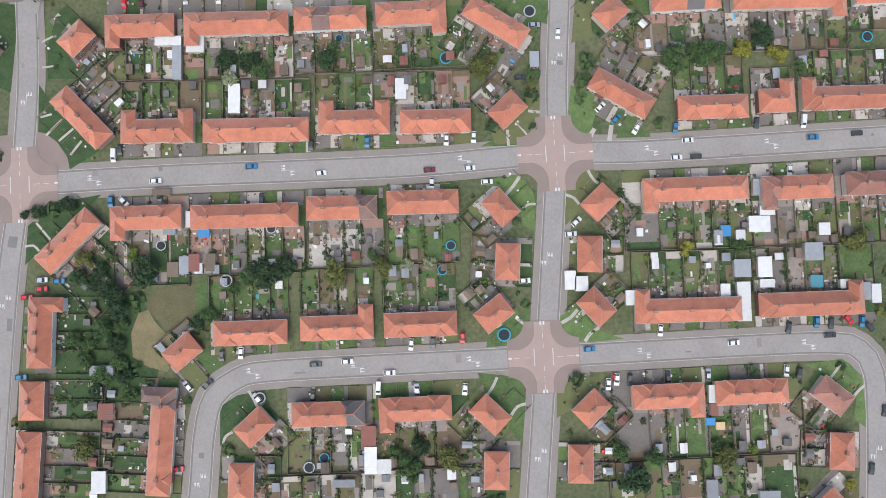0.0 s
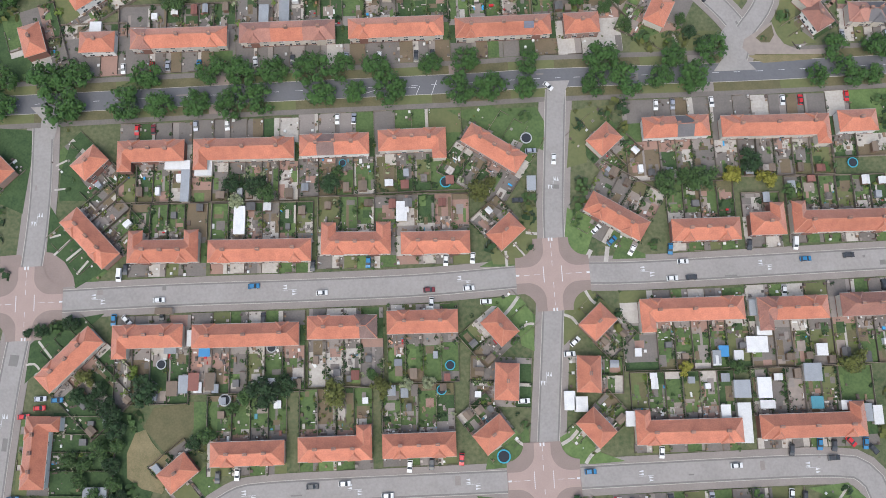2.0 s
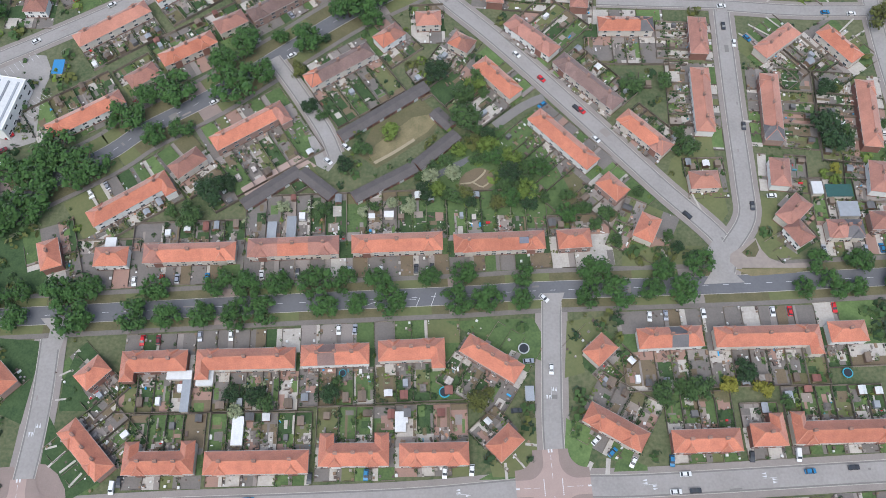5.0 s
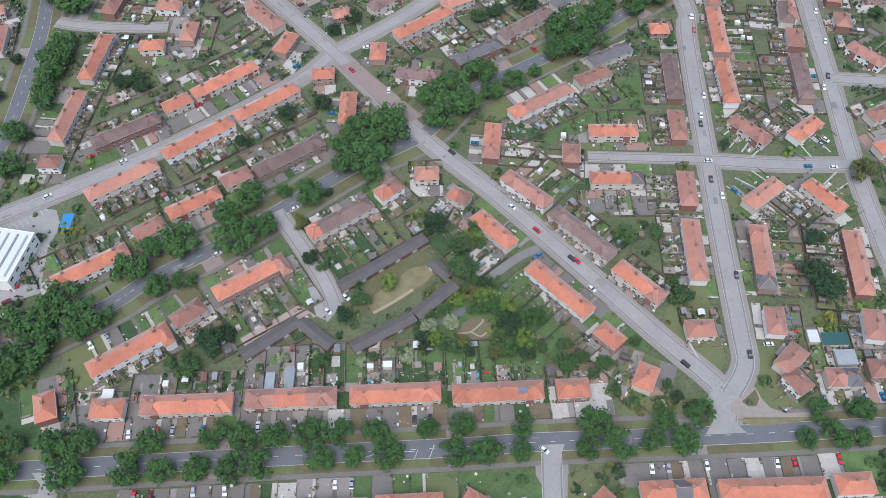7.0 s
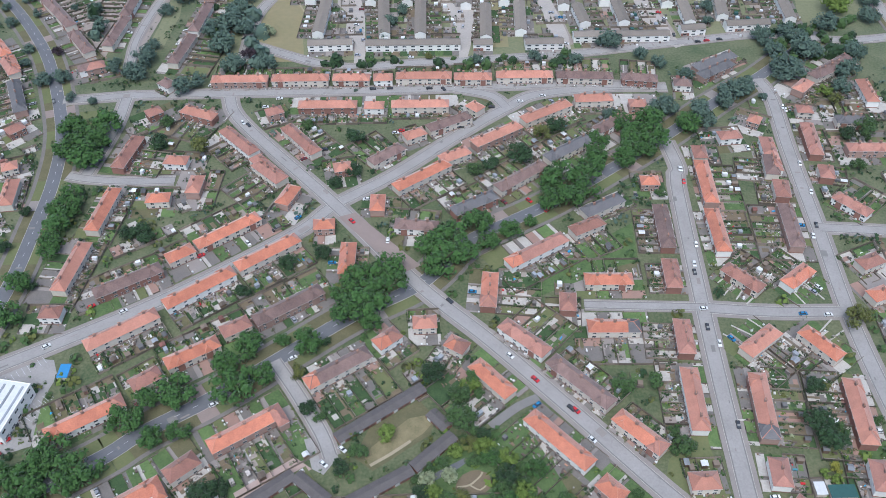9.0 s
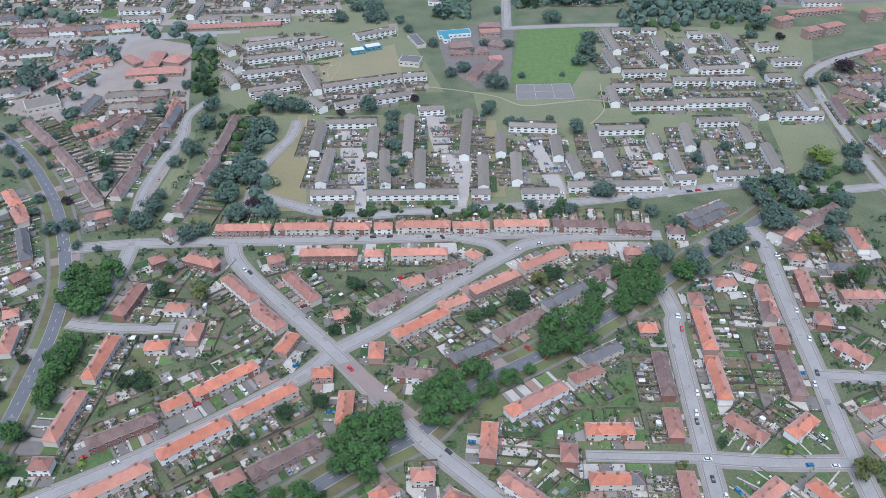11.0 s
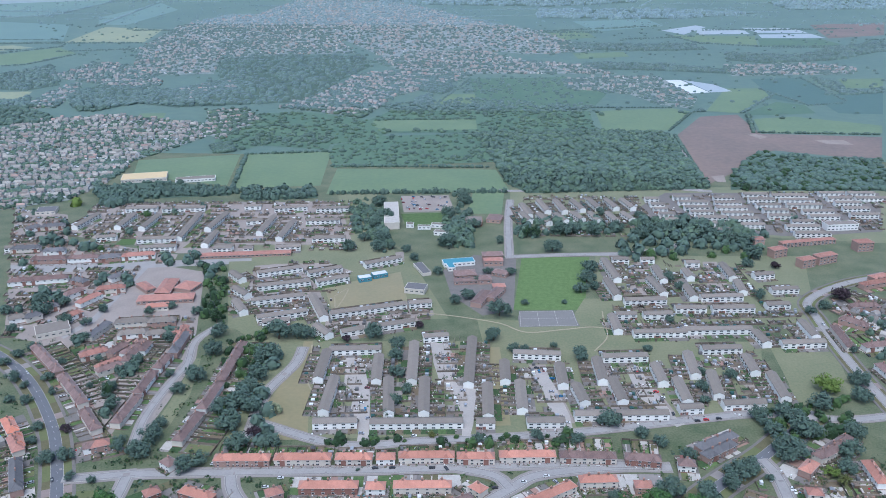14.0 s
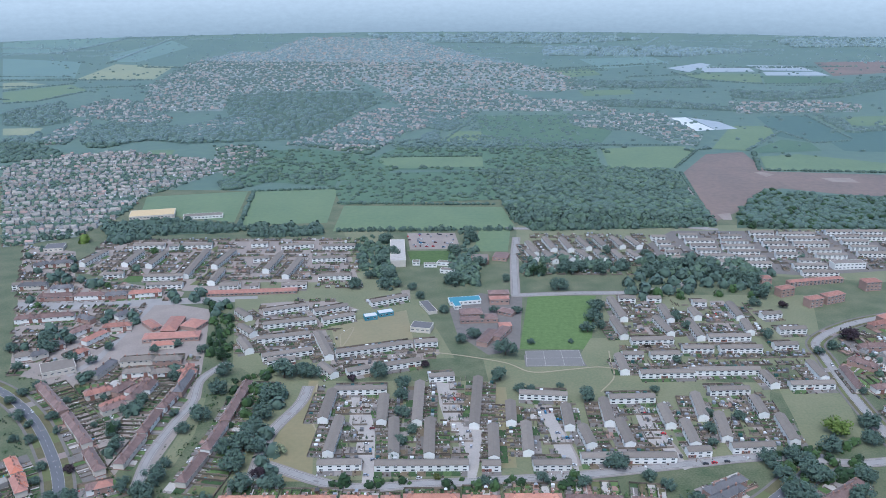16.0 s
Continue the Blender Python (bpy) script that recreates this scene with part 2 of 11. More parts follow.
# Leaf sheen is a little distance haze added to the foliage.
LEAF = {
    "s": mat("street_tree_leaf", (0.033, 0.076, 0.021), (0.053, 0.110, 0.029), 0.4, 2.5, 0.7, 0.15, sheen=0.15, vary=0.12),
    "g": mat("dark_leaf", (0.018, 0.040, 0.018), (0.031, 0.060, 0.023), 0.4, 2.5, 0.7, 0.15, sheen=0.15, vary=0.15),
    "m": mat("mid_leaf", (0.039, 0.074, 0.025), (0.058, 0.102, 0.033), 0.4, 2.5, 0.7, 0.15, sheen=0.15, vary=0.15),
    "o": mat("olive_leaf", (0.075, 0.086, 0.026), (0.108, 0.116, 0.033), 0.4, 2.5, 0.7, 0.15, sheen=0.15, vary=0.12),
    "p": mat("silver_leaf", (0.17, 0.20, 0.11), (0.26, 0.28, 0.18), 0.5, 3.0, 0.7, 0.15, vary=0.12),
    "y": mat("golden_leaf", (0.17, 0.17, 0.035), (0.24, 0.23, 0.05), 0.5, 3.0, 0.7, 0.15, vary=0.1),
    "l": mat("lime_leaf", (0.10, 0.145, 0.035), (0.14, 0.19, 0.048), 0.5, 3.0, 0.7, 0.15, vary=0.1),
    "n": mat("copper_leaf", (0.035, 0.025, 0.032), (0.05, 0.035, 0.042), 0.5, 3.0, 0.7, 0.15, vary=0.1),
}
LEAF["t"] = LEAF["g"]
# Far leaves: bluish haze is put into the sheen, more of it with distance.
LEAF["f"] = mat("far_woodland_leaf", (0.038, 0.062, 0.037), (0.057, 0.09, 0.049), 0.05, 0.3, 0.8, 0.15, sheen=0.13, island=0.2, haze_sheen=True)
LEAF["h"] = mat("far_hedge_leaf", (0.05, 0.084, 0.044), (0.075, 0.11, 0.05), 0.05, 0.3, 0.8, 0.15, sheen=0.12, island=0.2, haze_sheen=True)
LEAF["v"] = mat("hazed_woodland_leaf", (0.036, 0.06, 0.038), (0.055, 0.088, 0.05), 0.05, 0.3, 0.8, 0.15, sheen=0.22, island=0.2, haze_sheen=True)
LEAF["w"] = mat("deep_haze_woodland_leaf", (0.036, 0.06, 0.038), (0.055, 0.088, 0.05), 0.05, 0.3, 0.8, 0.15, sheen=0.42, island=0.2, haze_sheen=True)
BARK = mat("bark", (0.10, 0.075, 0.055), (0.06, 0.045, 0.035), 2, 8)
FENCE = mat("weathered_fence_board", (0.235, 0.195, 0.16), (0.13, 0.108, 0.09), 0.6, 3.0, island=0.5)
SHED = {
    "w": mat("white_sheet_roof", (0.60, 0.60, 0.61), (0.44, 0.44, 0.45), 0.6, 2.5, 0.6, vary=0.12),
    "g": mat("grey_felt_roof", (0.25, 0.265, 0.29), (0.18, 0.19, 0.21), 0.5, 3.0, 0.85, vary=0.25),
    "b": mat("rust_red_sheet_roof", (0.22, 0.095, 0.08), (0.16, 0.075, 0.065), 0.5, 3.0, 0.85, vary=0.2),
    "k": mat("dark_felt_roof", (0.085, 0.085, 0.09), (0.12, 0.115, 0.115), 0.5, 3.0, 0.85, vary=0.25),
    "t": mat("brown_felt_roof", (0.17, 0.13, 0.10), (0.12, 0.095, 0.08), 0.5, 3.0, 0.85, vary=0.25),
    "u": mat("blue_tarpaulin", (0.05, 0.22, 0.45), (0.04, 0.17, 0.36), 0.5, 3.0, 0.5),
    "c": mat("cyan_sheet_roof", (0.07, 0.23, 0.29), (0.055, 0.18, 0.235), 0.5, 3.0, 0.5),
    "e": mat("dark_green_felt_roof", (0.035, 0.095, 0.09), (0.028, 0.07, 0.068), 0.5, 3.0, 0.8),
    "o": mat("sand_flat_roof", (0.55, 0.42, 0.25), (0.45, 0.34, 0.2), 0.5, 3.0, 0.8),
}
PLANK = mat("shed_planks", (0.19, 0.13, 0.09), (0.13, 0.09, 0.065), 0.5, 4.0, vary=0.3)
PAINT = {
    "w": mat("white_car_paint", (0.62, 0.62, 0.62), (0.58, 0.58, 0.59), 0.2, 1, 0.25, 0.5),
    "s": mat("silver_car_paint", (0.42, 0.43, 0.45), (0.38, 0.39, 0.478), 0.2, 1, 0.3, 0.5, 0.5),
    "k": mat("black_car_paint", (0.035, 0.038, 0.045), (0.05, 0.052, 0.06), 0.2, 1, 0.25, 0.5),
    "b": mat("blue_car_paint", (0.03, 0.17, 0.34), (0.03, 0.14, 0.28), 0.2, 1, 0.25, 0.5),
    "r": mat("red_car_paint", (0.50, 0.03, 0.04), (0.42, 0.025, 0.03), 0.2, 1, 0.25, 0.5),
    "m": mat("maroon_car_paint", (0.16, 0.03, 0.04), (0.13, 0.025, 0.03), 0.2, 1, 0.25, 0.5),
}
SOLAR = mat("solar_glass", (0.05, 0.06, 0.10), (0.07, 0.08, 0.13), 0.5, 3.0, 0.2, 0.5)
TYRE = mat("tyre_rubber", (0.03, 0.03, 0.03), None, 1, 5)
MESHNET = mat("trampoline_mat", (0.03, 0.035, 0.045), None, 1, 5)
RIM_BLUE = mat("turquoise_pad", (0.05, 0.30, 0.40), (0.04, 0.24, 0.33), 1, 4)
RIM_GREY = mat("grey_pad", (0.40, 0.42, 0.44), None, 1, 4)
POOLBLUE = mat("pool_water_blue", (0.06, 0.33, 0.62), (0.05, 0.28, 0.55), 1, 4, 0.1, 0.5)
CLUTTER = mat("garden_clutter", (0.36, 0.33, 0.31), (0.12, 0.10, 0.09), 0.6, 1.0, island=0.75)


# ---- mesh tools ----
class Build:
    """Gathers faces with materials, then makes one mesh object."""

    def __init__(self, bare=False):
        self.bare = bare
        self.v, self.f, self.m, self.mats = [], [], [], []

    def face(self, pts, material):
        if material not in self.mats:
            self.mats.append(material)
        k = len(self.v)
        self.v.extend(tuple(p) for p in pts)
        self.f.append(tuple(range(k, k + len(pts))))
        self.m.append(self.mats.index(material))

    def dome(self, rings, material):
        """Rings of points joined into one skin with shared corners."""
        if material not in self.mats:
            self.mats.append(material)
        k, n, q = len(self.v), len(rings[0]), self.mats.index(material)
        for ring in rings:
            self.v.extend(ring)
        for a in range(len(rings) - 1):
            for i in range(n):
                j = (i + 1) % n
                self.f.append((k + a * n + i, k + a * n + j, k + a * n + n + j, k + a * n + n + i))
                self.m.append(q)
        self.f.append(tuple(range(k + (len(rings) - 1) * n, k + len(rings) * n)))
        self.m.append(q)

    def solid(self, lo, hi, material, top=None):
        """A closed prism between two rings of points."""
        n = len(lo)
        for i in range(n):
            j = (i + 1) % n
            self.face((lo[i], lo[j], hi[j], hi[i]), material)
        self.face(hi, top or material)
        if not self.bare:
            self.face(lo[::-1], material)

    def box(self, x0, y0, z0, x1, y1, z1, material, top=None, m=None):
        lo = [(x0, y0, z0), (x1, y0, z0), (x1, y1, z0), (x0, y1, z0)]
        hi = [(x, y, z1) for x, y, z in lo]
        if m is not None:
            lo, hi = [m @ Vector(p) for p in lo], [m @ Vector(p) for p in hi]
        self.solid(lo, hi, material, top)

    def data(self, name, smooth=False):
        me = bpy.data.meshes.new(name)
        me.from_pydata(self.v, [], self.f)
        for q in self.mats:
            me.materials.append(q)
        me.polygons.foreach_set("material_index", self.m)
        if smooth:
            me.polygons.foreach_set("use_smooth", [True] * len(self.f))
        me.update()
        return me

    def make(self, name, parent=None, at=None, smooth=False):
        ob = new(name, self.data(name, smooth))
        if parent:
            ob.parent = parent
        if at is not None:
            ob.matrix_basis = at
        return ob


def part(name, data, parent, at=None, label=""):
    ob = new(name, data)
    ob.parent = parent
    if at is not None:
        ob.matrix_basis = at
    return tagged(ob, label)


def patch(name, material, z, *pts):
    """A flat sheet of ground cover lying z above the datum."""
    b = Build()
    a = sum(p[0] * q[1] - q[0] * p[1] for p, q in zip(pts, pts[1:] + pts[:1]))
    b.face([(x, y, z) for x, y in (pts if a > 0 else pts[::-1])], material)
    return tagged(b.make(name), kind="structure")


def court(z, *pts):
    """A worn concrete court between the white rows, kept clear of sheds and bins."""
    COURTS.append(list(pts))
    patch("court", COURT, z, *pts)


def open_court(p):
    return any(inside(p, c) for c in COURTS)


def smooth_line(pts, step=4.0):
    """A rounded line through the points."""
    p = [Vector(q) for q in pts]
    p = [p[0] * 2 - p[1]] + p + [p[-1] * 2 - p[-2]]
    out = []
    for i in range(1, len(p) - 2):
        n = max(2, int((p[i + 1] - p[i]).length / step))
        for k in range(n):
            t = k / n
            a, b, c, d = p[i - 1:i + 3]
            out.append(0.5 * ((2 * b) + (c - a) * t + (2 * a - 5 * b + 4 * c - d) * t * t + (3 * b - a - 3 * c + d) * t ** 3))
    return out + [p[-2]]


def strip(b, line, off, half, z, material, depth=0.0):
    """A band along a line, with edges turned down by depth."""
    n = len(line)
    left, right = [], []
    for i, p in enumerate(line):
        d = (line[min(i + 1, n - 1)] - line[max(i - 1, 0)]).normalized()
        s = Vector((-d.y, d.x))
        left.append(p + s * (off + half))
        right.append(p + s * (off - half))
    for i in range(n - 1):
        b.face([(*right[i], z), (*right[i + 1], z), (*left[i + 1], z), (*left[i], z)], material)
        if depth:
            b.face([(*left[i], z), (*left[i + 1], z), (*left[i + 1], z - depth), (*left[i], z - depth)], material)
            b.face([(*right[i], z - depth), (*right[i + 1], z - depth), (*right[i + 1], z), (*right[i], z)], material)


def junction(x, y, yaw, hx, hy, r=9.0):
    """Pink block-paved crossing with rounded corners, its footways, give-way dashes and centre lines."""
    m = pose(x, y, 0, 0, 0, yaw)
    reach = hx + r
    for name, h, turn, z, material in (("pavement", hx + 3.6, 6.2, 0.462, PINK_D), ("road", hx, 6.4, 0.472, PINK)):
        pts, e = [], h + turn
        for a, (sx, sy) in enumerate(((1, 1), (-1, 1), (-1, -1), (1, -1))):
            arc = [(sx * (e - turn * math.cos(t * math.pi / 24)), sy * (e - turn * math.sin(t * math.pi / 24))) for t in range(13)]
            arc = [(sx * h, sy * max(reach, e))] + arc + [(sx * max(reach, e), sy * h)]
            pts += arc if a % 2 else arc[::-1]
        b = Build()
        pts = [m @ Vector((*p, z)) for p in pts]
        b.face(pts if sum(p.x * q.y - q.x * p.y for p, q in zip(pts, pts[1:] + pts[:1])) > 0 else pts[::-1], material)
        tagged(b.make(name), kind="structure")
    b = Build()
    for s in (-1, 1):
        for i in range(9):
            v = -hy + (i + 0.5) * 2 * hy / 9
            b.box(s * (hx + 0.4) - 0.15, v - 0.25, 0.475, s * (hx + 0.4) + 0.15, v + 0.25, 0.482, LINE, m=m)
        for u in (hx + r - 0.6, ):
            for v in (-0.62, 0.62) if hy > 3 else (0,):
                b.box(s * u - 0.6, v - 0.3, 0.475, s * u + 0.6, v + 0.3, 0.482, LINE, m=m)
        for u in (hx + 3.0, hx + 6.5):
            b.box(s * u - 1.1, -0.06, 0.475, s * u + 1.1, 0.06, 0.482, LINE, m=m)
        for u in (hy + 1.0, hy + 4.5, hy + 7.5):
            b.box(-0.06, s * u - 0.9, 0.475, 0.06, s * u + 0.9, 0.482, LINE, m=m)
        for v in (-0.55, 0.55):
            b.box(v - 0.3, s * (hy + r - 0.6) - 0.6, 0.475, v + 0.3, s * (hy + r - 0.6) + 0.6, 0.482, LINE, m=m)
    tagged(b.make("road_marking"), kind="structure")


def hump_mark(x, y, yaw):
    """White triangles and a bar painted on a road hump."""
    b = Build()
    m = pose(x, y, 0, 0, 0, yaw)
    for sx in (-1, 1):
        for k in (0.6, 1.6):
            pts = [m @ Vector(p) for p in ((sx * 0.9, -sx * k - 0.38, 0.478), (sx * 2.6, -sx * k, 0.478), (sx * 0.9, -sx * k + 0.38, 0.478))]
            b.face(pts if sx > 0 else pts[::-1], LINE)
    b.box(-2.4, -0.05, 0.46, 2.4, 0.05, 0.478, LINE, m=m)
    tagged(b.make("road_marking"), kind="structure")


def path(width, *pts, material=None):
    b = Build()
    strip(b, smooth_line(pts, 1.5), 0, width / 2, 0.262, material or CONC, 0.1)
    tagged(b.make("garden_path"), kind="structure")


ROADS, TAKEN, WAYS, COURTS = [0], [], [], []


def road(width, *pts, walk=2.2, material=None, verge=0.0):
    """A carriageway with a footway on both sides, a grass verge between where there is one, and a pale kerb line."""
    line = smooth_line(pts)
    TAKEN.extend((p.x, p.y, width / 2 + walk + verge + 1.5) for p in line)
    WAYS.extend((p.x, p.y, width / 2 + walk + verge + 5.0) for p in line)
    k = ROADS[0] = ROADS[0] + 1
    z = 0.33 + k * 0.004
    low = 0.2 + k * 0.004
    b = Build()
    strip(b, line, 0, width / 2, z, material or ASPHALT, 0.1)
    rng = random.Random(k)
    for i in range(1, len(line) - 2):
        if rng.random() < 0.1:
            u, ln = rng.uniform(0.05, 0.5), rng.choice((0.3, 0.45, 1.0))
            p, q = line[i].lerp(line[i + 1], u), line[i].lerp(line[i + 1], u + ln)
            w = rng.choice((0.25, 0.4, 0.9, 1.6))
            strip(b, [p, q], rng.uniform(-1, 1) * (width / 2 - w - 0.3), w, z + 0.0012, rng.choice([ASPHALT_MID, PAVE]))
    tagged(b.make("road"), kind="structure")
    if material is ASPHALT_NEW:
        b = Build()
        for i in range(0, len(line) - 1, 2):
            strip(b, [line[i], line[i].lerp(line[i + 1], 0.6)], 0, 0.07, z + 0.003, LINE)
        tagged(b.make("road_marking"), kind="structure")
    if walk:
        b = Build()
        for s in (-1, 1):
            strip(b, line, s * (width / 2 + verge + walk / 2), walk / 2 + 0.05, low, CONC_D if verge else PAVE, 0.12)
            strip(b, line, s * (width / 2 + 0.08), 0.09, z + 0.002, CONC, 0.1)
            strip(b, line, s * (width / 2 - 0.35), 0.3, z + 0.0022, ASPHALT_MID if material is None else ASPHALT_NEW)
        tagged(b.make("pavement"), kind="structure")
    if verge:
        b = Build()
        for s in (-1, 1):
            for i in range(0, len(line) - 1, 2):
                strip(b, line[i:i + 3], s * (width / 2 + verge / 2 + 0.1), verge / 2, low + 0.002, (DRY if i % 12 < 7 else LAWN_O) if (i * 7 + k) % 11 < 10 else PINK_D if i % 3 else PAVE)
        tagged(b.make("verge"), kind="structure")


# ---- distant backdrop and the ground sheet ----
b = Build()
b.face([(-12000, -4000, 0), (12000, -4000, 0), (12000, 12000, 0), (-12000, 12000, 0)], GROUND)
tagged(b.make("ground"), kind="structure")


# ---- shared small pieces ----
def window_data(w, h):
    b = Build()
    for s in (-1, 1):
        b.box(min(s * w / 2, s * (w / 2 - 0.09)), -0.05, -h / 2, max(s * w / 2, s * (w / 2 - 0.09)), 0.07, h / 2, PVC)
        b.box(-w / 2 + 0.09, -0.05, min(s * h / 2, s * (h / 2 - 0.09)), w / 2 - 0.09, 0.07, max(s * h / 2, s * (h / 2 - 0.09)), PVC)
    b.box(-0.04, -0.05, -h / 2 + 0.09, 0.04, 0.06, h / 2 - 0.09, PVC)
    b.box(-w / 2 + 0.09, -0.04, -h / 2 + 0.09, w / 2 - 0.09, 0.02, h / 2 - 0.09, GLASS)
    return b.data("window")


def door_data():
    b = Build()
    b.box(-0.52, -0.05, 0.1, 0.52, 0.05, 2.2, PVC)
    b.box(-0.44, 0.05, 0.1, 0.44, 0.08, 2.1, DOOR)
    b.box(-0.25, 0.08, 1.4, 0.25, 0.09, 1.95, GLASS)
    return b.data("door")


def chimney_data():
    b = Build()
    b.box(-0.65, -0.42, -1.0, 0.65, 0.42, 1.15, STACK)
    b.box(-0.75, -0.52, 1.15, 0.75, 0.52, 1.35, STACK)
    for x in (-0.4, 0.0, 0.4):
        lo = [(x + 0.15 * math.cos(a), 0.15 * math.sin(a), 1.35) for a in (0, 1.05, 2.09, 3.14, 4.19, 5.24)]
        b.solid(lo, [(x + (p[0] - x) * 0.8, p[1] * 0.8, 1.9) for p in lo], POT)
    return b.data("chimney")


WIN_L, WIN_S, WIN_W = window_data(1.9, 1.35), window_data(1.5, 1.15), window_data(2.6, 1.25)
DOOR_D, CHIMNEY_D = door_data(), chimney_data()


def leaf_ball(b, c, r, n, material, rng, flat=0.8):
    """A clump of n small leaf faces over a low dome."""
    for _ in range(n):
        z = rng.uniform(-0.25, 1.0)
        a = rng.uniform(0, 6.283)
        q = math.sqrt(max(0.0, 1 - z * z))
        d = Vector((q * math.cos(a), q * math.sin(a), z))
        p = Vector(c) + Vector((d.x * r, d.y * r, d.z * r * flat)) * rng.uniform(0.72, 1.05)
        nrm = (d + Vector((rng.uniform(-.6, .6), rng.uniform(-.6, .6), rng.uniform(-.2, .6)))).normalized()
        t = nrm.orthogonal().normalized()
        s = nrm.cross(t)
        k = r * rng.uniform(0.28, 0.5) * (1.0 if n < 40 else 0.6)
        b.face([p + t * k, p + s * k * 0.9, p - t * k, p - s * k * 0.8], material)


# ---- terraces of houses with their gardens ----
EAVES, RIDGE_Z, DEPTH = 5.0, 8.0, 8.2
COUNT, LIFT, HOUSES = [0], [0], []
FENCES, SHRUBS, BITS, PLOTS = Build(True), Build(), Build(True), Build()
FRONTS = [LAWN, LAWN_B, LAWN_O, CONC, CONC, CONC_D, CONC_D, TERRA, DRY, PAVE]
BACKS = [LAWN, LAWN, LAWN_B, LAWN_B, LAWN_D, LAWN_D, LAWN_O, LAWN_O, CONC, CONC_D, SOIL, DRY]
PATIO = [CONC, CONC_D, CONC_D, PAVE, TERRA]


COVER = {"l": LAWN, "b": LAWN_B, "d": LAWN_D, "o": LAWN_O, "c": CONC, "k": CONC_D, "t": TERRA, "s": SOIL, "y": DRY, "h": HAY, "p": PAVE, "w": YARD}


def gardens(m, L, n, front, back, rng, near, cars, sides, plan=("", "")):
    """Front plots, back gardens, fences, shrubs and clutter of one row of houses."""
    z = 0.0415 + (COUNT[0] % 22) * 0.007
    g, fence, bush, bits = PLOTS, FENCES, SHRUBS, BITS
    uw = L / n
    hd = DEPTH / 2 - 0.4
    for i in range(int(L / 5) + 2):
        for v in range(int((2 * hd + front + back) / 5) + 2):
            q = m @ Vector((min(L / 2, -L / 2 + i * 5), min(hd + front, -hd - back + v * 5), 0))
            HOUSES.append((q.x, q.y, 5.4))
    # East more paved, west darker: uneven daylight is partly put into these covers.
    paved = 1 if m.translation.x > 20 else 0
    dark = 2 if m.translation.x < -40 else 0
    for i in range(int(L / 6) + 1):
        for y in range(-int(hd + back), int(hd + front) + 1, 6):
            q = m @ Vector((-L / 2 + i * 6, y, 0))
            TAKEN.append((q.x, q.y, 4.5))

    def rect(x0, y0, x1, y1, material, dz=0.0):
        g.face([m @ Vector((x, y, z + dz)) for x, y in ((x0, y0), (x1, y0), (x1, y1), (x0, y1))], material)

    def board(x0, y0, x1, y1, h):
        if abs(x1 - x0) > abs(y1 - y0):
            fence.box(x0, y0 - 0.04, 0, x1, y0 + 0.04, h, FENCE, m=m)
        else:
            fence.box(x0 - 0.04, min(y0, y1), 0, x0 + 0.04, max(y0, y1), h, FENCE, m=m)

    plan = [p if m[0][0] > 0 else p[::-1] for p in plan]
    for i in range(n):
        x0, x1 = -L / 2 + i * uw, -L / 2 + (i + 1) * uw
        for end, k in ((i == 0, 0), (i == n - 1, 1)):
            if end and sides[k] > 0.3:
                a, c = (x0 - sides[0], x0 + 0.4) if k == 0 else (x1 - 0.4, x1 + sides[1])
                rect(a, -hd, c, hd, rng.choice([CONC, CONC_D, CONC_D, PAVE, LAWN, LAWN_D, LAWN_O]))
                for _ in range(3):
                    leaf_ball(bush, m @ Vector((rng.uniform(a, c), rng.uniform(-hd, hd), z + 0.1)) if n < 3 else m @ Vector((a if k == 0 else c, rng.uniform(-hd, hd), z + 0.1)), rng.uniform(0.3, 0.9), 16, LEAF[rng.choice("gmmo")], rng)
                x0, x1 = (x0 - sides[0], x1) if k == 0 else (x0, x1 + sides[1])
        # front
        kind = rng.choice(FRONTS + [CONC, CONC, CONC_D] * paved + [LAWN, LAWN_D, CONC_D] * dark)
        kind = COVER[plan[0][i]] if i < len(plan[0]) else kind
        rect(x0, hd, x1, hd + front, kind)
        if rng.random() < 0.75:
            w = rng.uniform(1.0, 2.7)
            s = x0 if rng.random() < 0.5 else x1 - w
            rect(s + 0.1, hd, s + w, hd + front, rng.choice([CONC, PAVE, CONC_D]), 0.003)
            if cars and rng.random() < cars and front > 5:
                car(m @ Matrix.Translation((s + w / 2, hd + front - 2.6, z)) @ pose(0, 0, 0, 0, 0, rng.choice((90, -90)) + rng.uniform(-5, 5)), rng.choice("wwwskkkbrsm"))
        for _ in range(rng.choice((0, 2, 4, 7)) if near else 1):
            s = rng.uniform(0.15, 0.5)
            bits.box(-s, -s, z, s, s, z + rng.uniform(0.2, 0.9), rng.choice([CLUTTER, CLUTTER, GUTTER, PLANK, PVC]), m=m @ Matrix.Translation((rng.choice((x0 + 0.6, x1 - 0.6, rng.uniform(x0 + 0.5, x1 - 0.5))), hd + rng.uniform(0.2, front - 0.4), 0)))
        board(x1, hd, x1, hd + front, 0.8)
        if rng.random() < 0.5:
            board(x0, hd + front, x0 + (x1 - x0) * 0.6, hd + front, 0.7)
        # back
        dp = -hd - back
        pat = rng.uniform(2.0, 5.0)
        lawn = rng.choice(BACKS + [CONC, CONC, TERRA] * paved + [LAWN_D, LAWN_D, LAWN, SOIL] * dark)
        lawn = COVER[plan[1][i]] if i < len(plan[1]) else lawn
        rect(x0, dp, x1, -hd, lawn)
        rect(x0, -hd - pat, x1, -hd, rng.choice(PATIO), 0.003)
